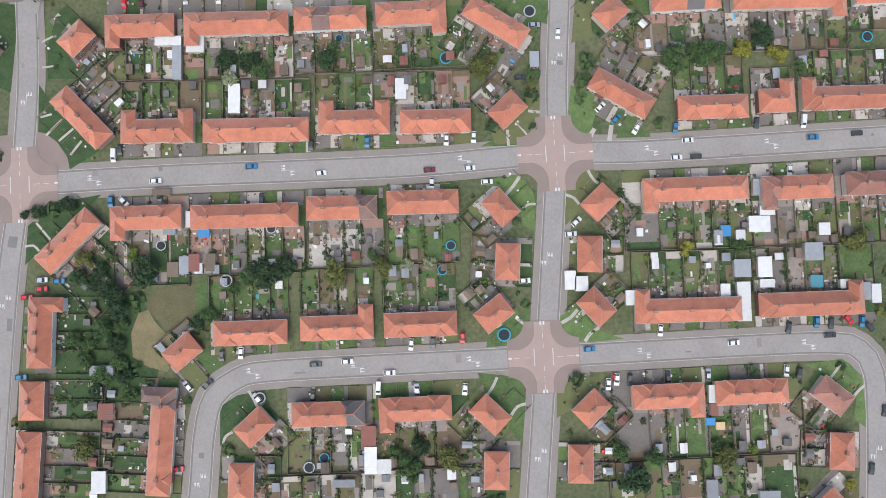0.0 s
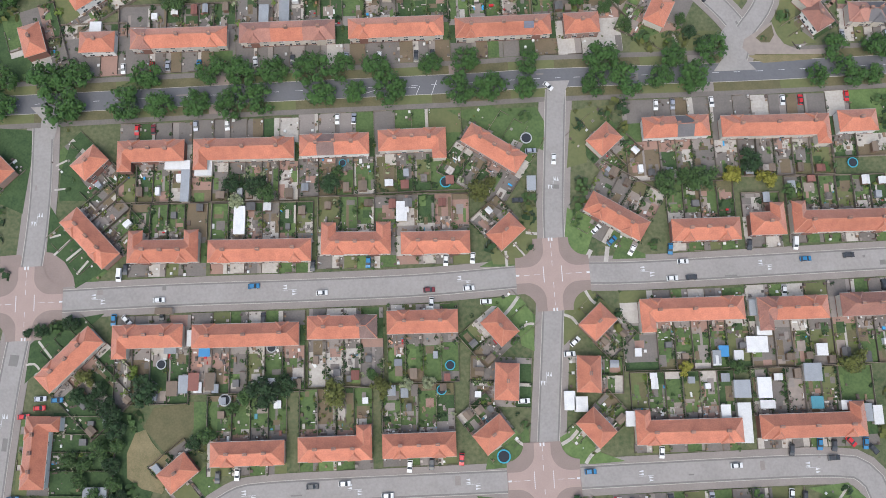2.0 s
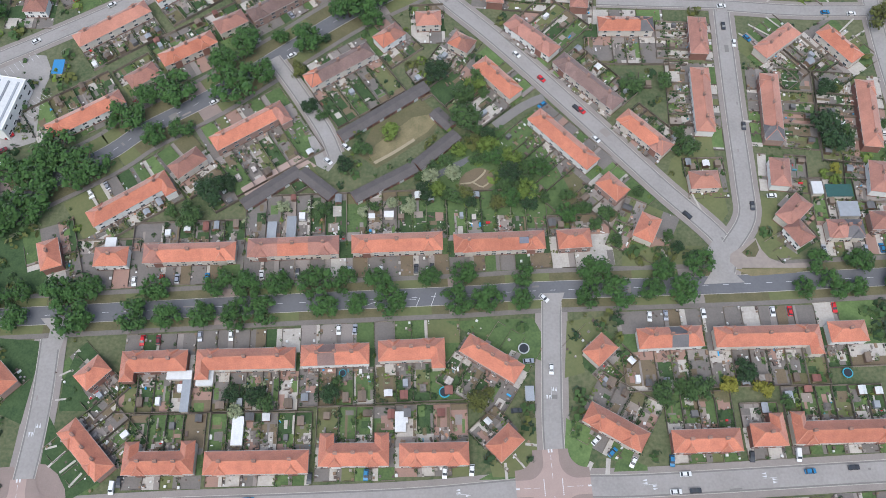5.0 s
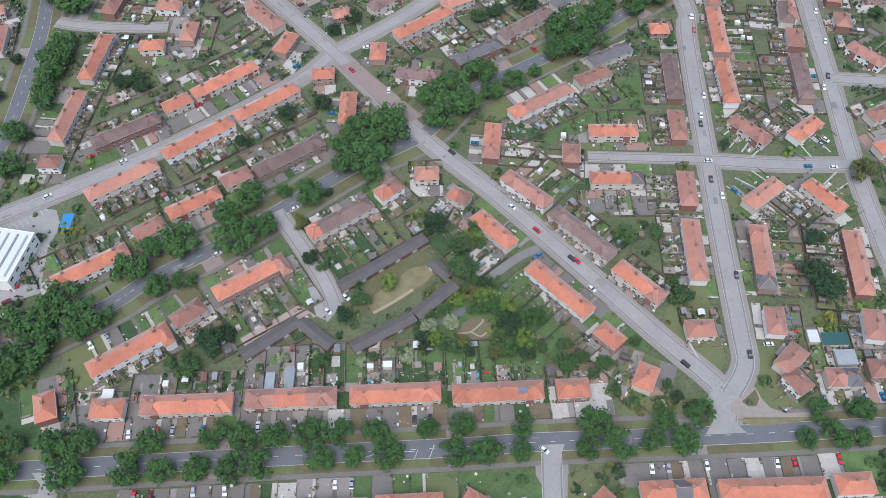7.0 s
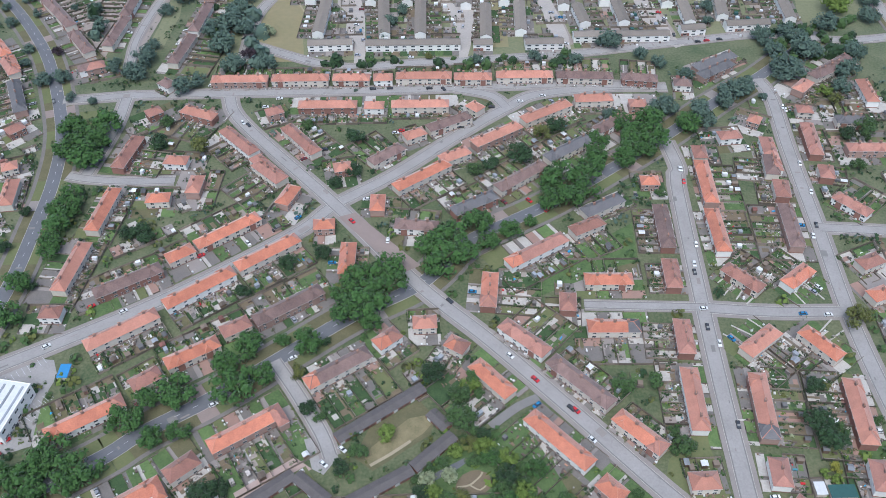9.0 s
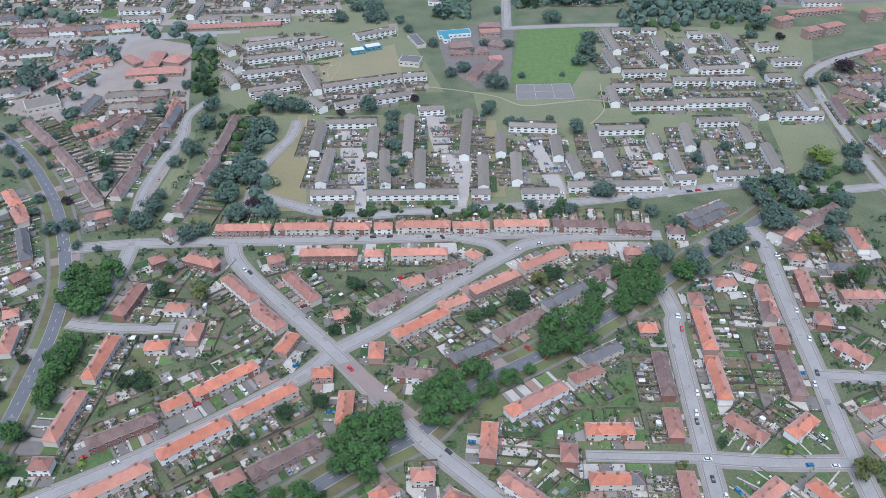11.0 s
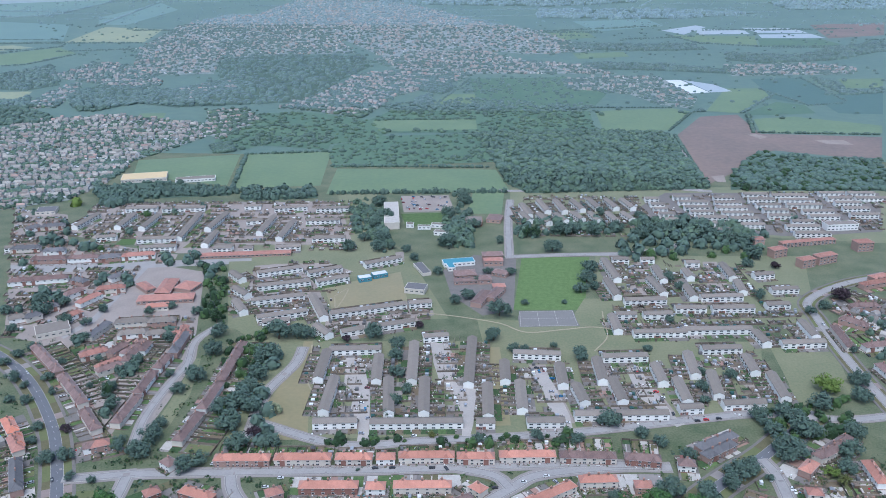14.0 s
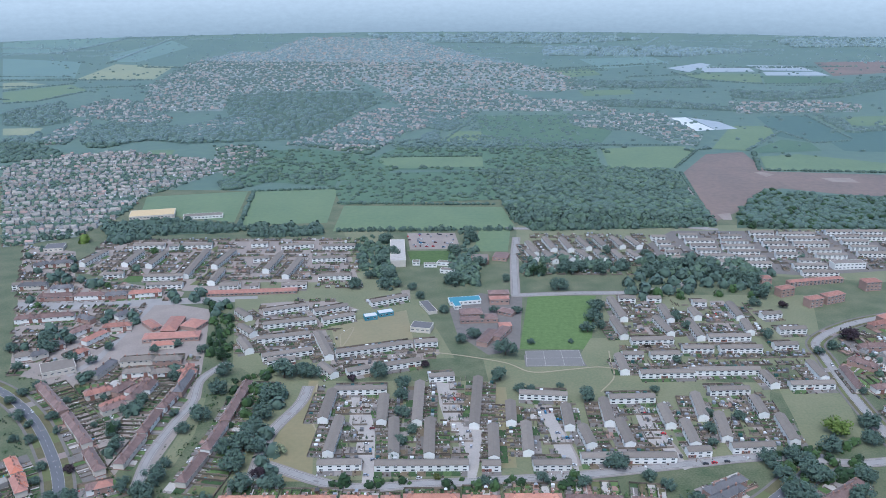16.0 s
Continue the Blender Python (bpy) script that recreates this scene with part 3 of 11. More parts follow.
        if rng.random() < 0.5:
            w = rng.uniform(0.6, 1.1)
            s = rng.choice((x0 + 0.3, x1 - 0.3 - w, (x0 + x1) / 2))
            rect(s, dp + 1, s + w, -hd - pat, rng.choice([CONC, CONC_D, SOIL, PAVE]), 0.003)
        if rng.random() < 0.6:
            e = rng.uniform(2, 5)
            rect(x0, dp, x1, dp + e, rng.choice([CONC_D, SOIL, LAWN_D, CONC, DRY, SOIL]), 0.0035)
        for _ in range(rng.choice((1, 2, 3, 4)) if near else 1):
            e, f = rng.uniform(0.5, 2.0), rng.uniform(0.5, 3.0)
            u, v = rng.uniform(x0 + e, x1 - e) if x1 - x0 > 2 * e else (x0 + x1) / 2, rng.uniform(dp + f, -hd - f) if back > 2 * f else dp / 2 - hd / 2
            LIFT[0] = (LIFT[0] + 1) % 9
            rect(u - e, v - f, u + e, v + f, rng.choice([CONC, CONC_D, CONC_D, SOIL, SOIL, TERRA, LAWN_D, LAWN_B, DRY, YARD, PAVE]), 0.004 + 0.0003 * LIFT[0])
        if rng.random() < (0.36 if near else 0.6):
            for q in range(int(back / 0.9)):
                leaf_ball(bush, m @ Vector((x1 + rng.uniform(-.15, .15), dp + q * 0.9, z + 0.3)), rng.uniform(0.5, 0.8), 12, LEAF[rng.choice("gggm")], rng)
        board(x1, dp, x1, -hd, rng.choice((1.2, 1.5, 1.7, 1.8)))
        board(x0, dp, x1, dp, 1.6)
        if i == 0:
            board(x0, dp, x0, -hd, 1.3)
        if near and rng.random() < (0.5 if m.translation.y < 140 else 0.22) and back > 6:
            w, d = rng.uniform(1.8, 2.9), rng.uniform(2.0, 3.6)
            sx = rng.uniform(x0 + w / 2 + 0.2, max(x0 + w / 2 + 0.3, x1 - w / 2 - 0.2))
            shed(m @ Matrix.Translation((sx, dp + d / 2 + rng.uniform(0.3, 2.5), z)), w, d, rng.uniform(1.9, 2.3), rng.choice("ggkktttbw"))
        if near and rng.random() < 0.3:
            w, d = rng.uniform(1.5, 2.6), rng.uniform(1.8, 3.0)
            bits.box(-w / 2, -d / 2, z, w / 2, d / 2, z + 2, rng.choice([SHED["g"], SHED["k"], SHED["t"], SHED["w"], CLUTTER]), m=m @ Matrix.Translation((rng.uniform(x0 + 1.5, x1 - 1.5), rng.uniform(dp + 2, dp / 2), 0)))
        for _ in range(rng.choice((3, 5, 7, 10, 13)) if near else 4):
            side = rng.choice((x0 + 0.5, x1 - 0.5, rng.uniform(x0, x1)))
            r = rng.uniform(0.45, 1.3) * (1.25 if rng.random() < 0.2 else 1)
            p = m @ Vector((side, rng.uniform(dp + 0.6, -hd - 1.5), z + 0.2))
            leaf_ball(bush, p, r, 14, LEAF[rng.choice("gggmmmolp" if near else "gm")], rng)
        for _ in range(rng.choice((0, 0, 1, 2, 3))):
            p = m @ Vector((rng.choice((x0 + 0.4, x1 - 0.4)), rng.uniform(hd + 1, hd + front), z + 0.1))
            leaf_ball(bush, p, rng.uniform(0.35, 0.8), 16, LEAF[rng.choice("gmmo")], rng)
        for _ in range(rng.choice((7, 12, 18, 26)) if near else 14):
            px, py = rng.uniform(x0 + 0.3, x1 - 0.3), -hd - 0.3 - abs(rng.gauss(0, back * 0.3))
            if py < dp + 0.5:
                continue
            s, t, h = rng.uniform(0.12, 0.55), rng.choice((0.15, 0.2, 0.3, 0.5, 0.9)), rng.uniform(0.15, 0.8)
            c = rng.random()
            q = CLUTTER if c < 0.45 else PVC if c < 0.53 else GUTTER if c < 0.8 else PLANK if c < 0.96 else rng.choice([POOLBLUE, SHED["c"], PAINT["r"], POT, SHED["b"]])
            bits.box(-s, -t, z, s, t, z + h, q, m=m @ Matrix.Translation((px, py, 0)) @ pose(0, 0, 0, 0, 0, rng.choice((0, 4, 90, rng.uniform(0, 90)))))


def hip_roof(b, L, D, ze, zr, spec):
    """A hipped roof over L by D, its slopes cut into one strip a house, each in its own tiles."""
    h = min(D / 2 * 0.95, L / 2 - 0.01)

    def top(x, s):
        r = max(0.0, (abs(x) - (L / 2 - h)) / h)
        return (x, s * D / 2 * r, zr - (zr - ze) * r)

    n = len(spec)
    for s in (-1, 1):
        for i, c in enumerate(spec):
            x0, x1 = -L / 2 + i * L / n, -L / 2 + (i + 1) * L / n
            mids = sorted(x for x in {-(L / 2 - h), L / 2 - h} if x0 + 1e-3 < x < x1 - 1e-3)
            up = [top(x, s) for x in [x1] + mids[::-1] + [x0]]
            pts = [(x0, s * D / 2, ze), (x1, s * D / 2, ze)] + [p for p in up if abs(abs(p[1]) - D / 2) > 1e-3]
            b.face(pts if s < 0 else pts[::-1], ROOF[c])
    for e, c in ((-1, spec[0]), (1, spec[-1])):
        pts = [(e * L / 2, -D / 2, ze), (e * L / 2, D / 2, ze), (e * (L / 2 - h), 0, zr)]
        b.face(pts if e > 0 else pts[::-1], ROOF[c])
    ring = [(-L / 2, -D / 2), (L / 2, -D / 2), (L / 2, D / 2), (-L / 2, D / 2)]
    for p, q in zip(ring, ring[1:] + ring[:1]):
        b.face([(*p, ze - 0.22), (*q, ze - 0.22), (*q, ze), (*p, ze)], EAVE)
    b.face([(*p, ze - 0.22) for p in ring[::-1]], GUTTER)
    for s in (-1, 1):
        b.box(-L / 2, s * (D / 2 + 0.08) - 0.07, ze - 0.12, L / 2, s * (D / 2 + 0.08) + 0.07, ze - 0.02, EAVE)
    return h


def cap(b, p, q, w=0.16, material=None):
    """A line of half-round ridge tiles from p to q."""
    p, q = Vector(p), Vector(q)
    s = (q - p).cross(Vector((0, 0, 1))).normalized() * w
    up = Vector((0, 0, 0.10))
    b.face([p - s, q - s, q + up, p + up], material or RIDGE)
    b.face([p + up, q + up, q + s, p + s], material or RIDGE)


def wing(b, xc, y0, y1, w, ze, zr, material):
    """A small hipped cross roof that runs from the main slope out to y1."""
    s = 1 if y1 > y0 else -1
    k = y1 - s * w * 0.42
    a, c = (xc - w / 2, y1, ze), (xc + w / 2, y1, ze)
    r0, r1 = (xc, y0, zr), (xc, k, zr)
    la, lc = (xc - w / 2, y0 + s * 0.1, ze), (xc + w / 2, y0 + s * 0.1, ze)
    for pts in ([la, a, r1, r0], [a, c, r1], [c, lc, r0, r1]):
        b.face(pts if s < 0 else pts[::-1], material)
    b.face([(xc - w / 2, y1, ze - 0.18), (xc + w / 2, y1, ze - 0.18), c, a], PVC)
    own = None if material is ROOF["R"] else material
    cap(b, r0, r1, 0.16, own)
    cap(b, a, r1, 0.16, own)
    cap(b, c, r1, 0.16, own)


WORDS = {"R": "orange clay-tiled", "M": "weathered, haze-dulled pink-tiled", "P": "dusty red-tiled", "B": "brown-tiled", "D": "dark slate-roofed", "W": "grey-roofed"}


def terrace(x, y, yaw, L, spec, front=6.5, back=14.5, wings=0, near=True, cars=0.2, plain=False, sides=(0, 0), plan=("", "")):
    """One row of two to eight houses: walls, hipped roof, chimneys, windows, doors. Its front looks along local +y."""
    COUNT[0] += 1
    rng = random.Random(COUNT[0] * 17 + 3)
    m = pose(x, y, 0, 0, 0, yaw)
    n = len(spec)
    uw = L / n
    D = DEPTH if n > 2 else 8.4
    wall = rng.choice([RENDER, RENDER, WHITE, RENDER, BRICK_P, BRICK] if near else [RENDER, WHITE, RENDER, WHITE, BRICK_P])
    b = Build()
    w, d = L / 2 - 0.4, D / 2 - 0.4
    b.box(-w, -d, 0, w, d, EAVES - 0.1, wall)
    b.box(-w - 0.03, -d - 0.03, 0, w + 0.03, d + 0.03, 0.6, BRICK)
    bays = []
    if n > 3:
        bays = [-L / 2 + uw * 0.95, L / 2 - uw * 0.95]
        for q in bays:
            b.box(q - 1.6, d - 0.1, 0, q + 1.6, d + 0.3, EAVES - 0.1, BRICK if rng.random() < 0.7 else wall)
    rears = [L / 2 - 2.7, -L / 2 + 2.7][:wings] if rng.random() < 0.5 or wings == 2 else [-L / 2 + 2.7, L / 2 - 2.7][:wings]
    for q in rears:
        b.box(q - 2.3, -d - 3.6, 0, q + 2.3, -d + 0.1, EAVES - 0.1, wall)
    name = "terraced_house" if n > 2 else "semi_detached_house"
    main = max(set(spec), key=spec.count)
    ob = b.make(name, at=m)
    lab = f"{WORDS[main]} hipped row of {'brick' if wall is BRICK else 'rendered'} houses with chimneys"
    if n <= 2:
        lab = f"{WORDS[main]} hipped pair of {'brick' if wall is BRICK else 'rendered'} houses on a lawn plot"
    if len(set(spec)) > 1:
        other = [c for c in spec if c != main][0]
        lab = f"{WORDS[main]} house row, partly {WORDS[other]}, with chimneys"
    tagged(ob, lab, "house", "houses of the estate")
    b = Build()
    h = hip_roof(b, L, D, EAVES, RIDGE_Z, spec)
    own = None if main == "R" else ROOF[main]
    cap(b, (-L / 2 + h, 0, RIDGE_Z), (L / 2 - h, 0, RIDGE_Z), 0.16, own)
    for e in (-1, 1):
        for s in (-1, 1):
            cap(b, (e * L / 2, s * D / 2, EAVES), (e * (L / 2 - h), 0, RIDGE_Z), 0.16, own)
    for q in bays:
        wing(b, q, 0.6, D / 2 + 0.28, 4.6, EAVES + 0.02, EAVES + 2.15, ROOF[spec[0] if q < 0 else spec[-1]])
    for q in rears:
        wing(b, q, -0.7, -D / 2 - 3.6, 5.2, EAVES + 0.03, EAVES + 2.3, ROOF[spec[0] if q < 0 else spec[-1]])
    roof = b.make("roof", ob)
    stacks = [i * uw - L / 2 for i in range(1, n) if n <= 2 or (i % 2 == 1) or n == 4]
    for q in stacks:
        if abs(q) < L / 2 - h + 0.3:
            part("chimney", CHIMNEY_D, roof, pose(q, rng.uniform(-0.25, 0.25), RIDGE_Z, 0, 0, 0))
    south = -math.cos(radians(yaw)) > 0
    for i in range(n):
        xc = -L / 2 + (i + 0.5) * uw
        yf = d + (0.32 if any(abs(xc - q) < 1.6 for q in bays) else 0.02)
        if south or not plain:
            part("window", WIN_L, ob, pose(xc - 0.6, yf, 3.85))
        if south and near:
            part("window", WIN_L, ob, pose(xc - 0.6, yf, 1.45))
            part("door", DOOR_D, ob, pose(xc + uw / 2 - 0.9, d + 0.02, 0))
        if not any(abs(xc - q) < 2.6 for q in rears) and not (plain and south):
            part("window", WIN_S, ob, pose(xc, -d - 0.02, 3.85, 0, 0, 180))
            if not south and near:
                part("window", WIN_L, ob, pose(xc, -d - 0.02, 1.35, 0, 0, 180))
    gardens(m, L, n, front, back, rng, near, cars, sides, plan)


def thicket(n, big, *pts):
    """Rough ground left between gardens: bushes and small trees."""
    rng = random.Random(n)
    table = np.array(TAKEN)
    for p in scatter(list(pts), n, rng):
        if (np.hypot(table[:, 0] - p[0], table[:, 1] - p[1]) < table[:, 2]).any():
            continue
        leaf_ball(SHRUBS, (*p, 0.4), big * rng.choice((0.22, 0.3, 0.4, 0.6, 0.8, 1.0)), 16 if p[1] < 300 else 8, LEAF[rng.choice("gmmmool" if 140 < p[1] < 330 else "gggmmmo" if p[1] < 330 else "ggggmmf")], rng, 1.0)


def block_row(x, y, yaw, L, gardens_too=True, panes=1):
    """One long low-pitched row of white-walled houses with gable ends."""
    COUNT[0] += 1
    rng = random.Random(COUNT[0] * 13 + 1)
    n = max(2, round(L / 5.8))
    panes = panes if y < 600 else 0
    D, ze, zr = 8.4, 5.0, 6.7
    m = pose(x, y, 0, 0, 0, yaw)
    TAKEN.extend(((m @ Vector((u * L / 8, 0, 0))).x, (m @ Vector((u * L / 8, 0, 0))).y, 15.0) for u in range(-4, 5))
    for u in range(int(L / 5) + 2):
        for v, r in ((0, 8.5), (10, 7.0)) if gardens_too else ((0, 9.0),):
            q = m @ Vector((min(L / 2, -L / 2 + u * 5), v, 0))
            HOUSES.append((q.x, q.y, r))
    b = Build()
    w, d = L / 2 - 0.15, D / 2 - 0.3
    b.box(-w, -d, 0, w, d, ze, WHITE)
    for s in (-1, 1):
        pts = [(s * w, -d, ze), (s * w, d, ze), (s * w, 0, zr - 0.1)]
        b.face(pts if s > 0 else pts[::-1], WHITE)
    if rng.random() < 0.6:
        k = rng.randrange(n)
        for s in (-1, 1):
            b.box(-w + k * L / n, min(s * d, s * (d + 0.04)), 0.1, min(w, -w + (k + 1) * L / n), max(s * d, s * (d + 0.04)), 2.4, BRICK)
    if not panes:
        for i in range(n):
            xc = -L / 2 + (i + 0.5) * L / n
            for zz in (1.0, 3.3):
                b.box(xc - 1.5, -d - 0.05, zz, xc + 1.3, -d + 0.05, zz + 1.1, GLASS)
    ob = b.make("terraced_house", at=m)
    tagged(ob, "white-walled row of houses with a low grey gable roof", "house", "white-walled rows")
    b = Build()
    for s in (-1, 1):
        lo = [(-L / 2, s * D / 2, ze - 0.12), (L / 2, s * D / 2, ze - 0.12), (L / 2, 0, zr - 0.05), (-L / 2, 0, zr - 0.05)]
        if s > 0:
            lo = lo[::-1]
        b.solid(lo, [(p[0], p[1], p[2] + 0.16) for p in lo], GUTTER, ROOF["W"])
    b.make("roof", ob)
    for i in range(n):
        xc = -L / 2 + (i + 0.5) * L / n
        if panes:
            part("window", WIN_W, ob, pose(xc, -d - 0.02, 3.8, 0, 0, 180))
            if panes > 1:
                part("window", WIN_W, ob, pose(xc, -d - 0.02, 1.3, 0, 0, 180))
    if gardens_too:
        g, fence, bits, bush = PLOTS, FENCES, BITS, SHRUBS
        z = 0.1 + (COUNT[0] % 30) * 0.006
        for i in range(n):
            x0, x1 = -L / 2 + i * L / n, -L / 2 + (i + 1) * L / n
            for s, dp in ((-1, 6.0), (1, 11.0)):
                pts = [(x0, s * d), (x1, s * d), (x1, s * (d + dp)), (x0, s * (d + dp))]
                g.face([m @ Vector((*p, z)) for p in (pts if s > 0 else pts[::-1])][::-1], rng.choice([CONC_D, CONC_D, CONC_D, LAWN_D, LAWN_D, PAVE, SOIL, LAWN]))
                if s > 0:
                    deep = dp
                    while deep > 1 and open_court(tuple((m @ Vector((x1, d + deep, 0))).xy)):
                        deep -= 1
                    fence.box(x1 - 0.06, d, 0, x1 + 0.06, d + deep, 1.7, FENCE, m=m)
            q = m @ Vector(((x0 + x1) / 2, d + 10.9, 0))
            if not open_court((q.x, q.y)):
                fence.box(x0, d + 10.9, 0, x1, d + 11.0, 1.7, FENCE, m=m)
            q = m @ Vector((x0 + 1.7, d + 7.3, 0))
            if rng.random() < 0.45 and not open_court((q.x, q.y)):
                bits.box(x0 + 0.4, d + 6, 0, x0 + 3.0, d + 8.6, 2.2, rng.choice([SHED["w"], SHED["e"], SHED["g"], SHED["t"], SHED["k"], SHED["k"]]), m=m)
            for _ in range(9):
                s = rng.uniform(0.2, 0.7)
                q = Vector((rng.uniform(x0, x1), rng.choice((1, 1, 1, -1)) * (d + rng.uniform(1, 7)), z))
                if not open_court(tuple((m @ q).xy)):
                    bits.box(-s, -s, 0, s, s, rng.uniform(0.4, 1.5), rng.choice([CLUTTER, GUTTER, GUTTER, FENCE, FENCE, FENCE, PVC]), m=m @ Matrix.Translation(q))
            for _ in range(3):
                q = m @ Vector((rng.uniform(x0, x1), d + rng.uniform(2, 9), 0.3))
                if not open_court((q.x, q.y)):
                    leaf_ball(bush, q, rng.uniform(0.6, 1.5), 14, LEAF[rng.choice("gmm")], rng)


# ---- sheds, garages and other buildings ----
def shed(m, w, d, h, c, flat=False, wall=None, name="shed", label=""):
    """A small outbuilding: plank or rendered walls under an overhanging sheet roof."""
    b = Build()
    b.box(-w / 2, -d / 2, 0, w / 2, d / 2, h, wall or PLANK)
    b.box(-0.4, d / 2, 0, 0.4, d / 2 + 0.04, min(1.9, h - 0.1), DOOR)
    ob = b.make(name, at=m)
    words = {"w": "white sheet", "g": "grey felt", "b": "rust-red sheet", "k": "dark felt", "t": "brown felt", "u": "blue", "c": "cyan sheet", "e": "dark green felt", "o": "sand-coloured"}
    tagged(ob, label or f"small garden outbuilding with a {words[c]} roof", "shed", "garden sheds")
    b = Build()
    o = 0.18
    if flat:
        b.box(-w / 2 - o, -d / 2 - o, h, w / 2 + o, d / 2 + o, h + 0.15, SHED[c])
    else:
        k = h + w * 0.22
        for s in (-1, 1):
            lo = [(s * (w / 2 + o), -d / 2 - o, h - 0.02), (s * (w / 2 + o), d / 2 + o, h - 0.02), (0, d / 2 + o, k), (0, -d / 2 - o, k)]
            if s < 0:
                lo = lo[::-1]
            b.solid(lo, [(p[0], p[1], p[2] + 0.1) for p in lo], SHED[c])
    b.make("roof", ob)
    return ob


def outbuilding(x, y, yaw, w, d, h, c):
    """A flat-roofed extension or larger garden building."""
    shed(pose(x, y, 0.2, 0, 0, yaw), w, d, h, c, True, RENDER, "outbuilding", {"w": "flat-roofed extension with a bright white roof", "g": "garden building with a blue-grey sheet roof",
         "b": "lean-to with a rust-red roof", "u": "bright blue covered garden structure", "k": "dark felt-roofed outbuilding behind a house", "t": "brown felt-roofed outbuilding behind a house", "c": "low building with a cyan sheet roof", "e": "long garden building with a dark green roof", "o": "low building with a sand-coloured flat roof"}[c])


def garages(x, y, yaw, L, name="garage"):
    """A long low row of lock-up garages."""
    b = Build()
    b.box(-L / 2, -2.7, 0, L / 2, 2.7, 2.3, BRICK)
    ob = b.make(name, at=pose(x, y, 0.1, 0, 0, yaw))
    tagged(ob, "long low brick garage row with dark roof sheeting", "garage", "garage rows")
    b = Build()
    for s in (-1, 1):
        lo = [(-L / 2 - 0.2, s * 3.0, 2.25), (L / 2 + 0.2, s * 3.0, 2.25), (L / 2 + 0.2, 0, 3.0), (-L / 2 - 0.2, 0, 3.0)]
        if s > 0:
            lo = lo[::-1]
        b.solid(lo, [(p[0], p[1], p[2] + 0.12) for p in lo], ROOF["K"])
    b.make("roof", ob)
    n = int(L / 3)
    for i in range(n):
        b = Build()
        b.box(-1.1, -0.06, 0.05, 1.1, 0.0, 2.05, PVC if i % 3 == 0 else DOOR)
        b.make("garage_door", ob, pose(-L / 2 + (i + 0.5) * L / n, -2.7, 0))


def slab_block(x, y, yaw, L, D, h, wall, top, storeys, label, name="building"):
    """A flat-roofed building of some storeys with bands of windows and a parapet."""
    b = Build()
    b.box(-L / 2, -D / 2, 0, L / 2, D / 2, h, wall)
    ob = b.make(name, at=pose(x, y, 0.1, 0, 0, yaw))
    HOUSES.extend((*(pose(x, y, 0, 0, 0, yaw) @ Vector((u * L / 8, 0, 0))).xy, D / 2 + 6) for u in range(-4, 5))
    tagged(ob, label, "building")
    b = Build()
    if "red roof" in label or "pinkish" in label:
        hip_roof(b, max(L, D) + 0.8, min(L, D) + 0.8, h, h + min(L, D) * 0.22, "P" if top is ROOF["P"] else "M" if top is ROOF["M"] else "B")
        if D > L:
            b.v = [(-y, x, z) for x, y, z in b.v]
    else:
        b.box(-L / 2 - 0.2, -D / 2 - 0.2, h, L / 2 + 0.2, D / 2 + 0.2, h + 0.3, wall)
        b.box(-L / 2 + 0.3, -D / 2 + 0.3, h + 0.3, L / 2 - 0.3, D / 2 - 0.3, h + 0.34, top)
    b.make("roof", ob)
    if "retail" in label:
        for i in range(7):
            q = Build()
            q.box(-L / 2 + 2, -0.5, h + 0.34, L / 2 - 2, 0.5, h + 0.6, SHED["g"])
            q.make("roof_light", ob, pose(0, -D / 2 + (i + 0.5) * D / 7, 0))
    n = max(2, int(L / 4.5))
    for k in range(storeys):
        for i in range(n):
            part("window", WIN_W, ob, pose(-L / 2 + (i + 0.5) * L / n, -D / 2 - 0.02, (k + 0.55) * h / storeys, 0, 0, 180))


def solar_panel(x, y, yaw, z, tilt):
    """A dark glass array in a slim frame, laid on a roof slope."""
    b = Build()
    b.box(-1.9, -1.35, 0.0, 1.9, 1.35, 0.06, GUTTER)
    ob = b.make("solar_panel", at=pose(x, y, z, 0, 0, yaw) @ pose(0, 0, 0, tilt, 0, 0))
    tagged(ob, "dark blue solar panel array on an orange roof", "solar panel")
    cell = Build()
    cell.box(-0.58, -0.62, 0.06, 0.58, 0.62, 0.085, SOLAR)
    d = cell.data("cell")
    for u in (-1.22, 0.0, 1.22):
        for v in (-0.66, 0.66):
            part("cell", d, ob, pose(u, v, 0))


def bay_lines(x, y, yaw, n, length=4.6):
    """White parking-bay lines on a car park."""
    b = Build()
    for i in range(n):
        b.box(i * 2.5 - 0.06, 0, 0.30, i * 2.5 + 0.06, length, 0.325, LINE, m=pose(x, y, 0, 0, 0, yaw))
    tagged(b.make("parking_marking"), kind="structure")


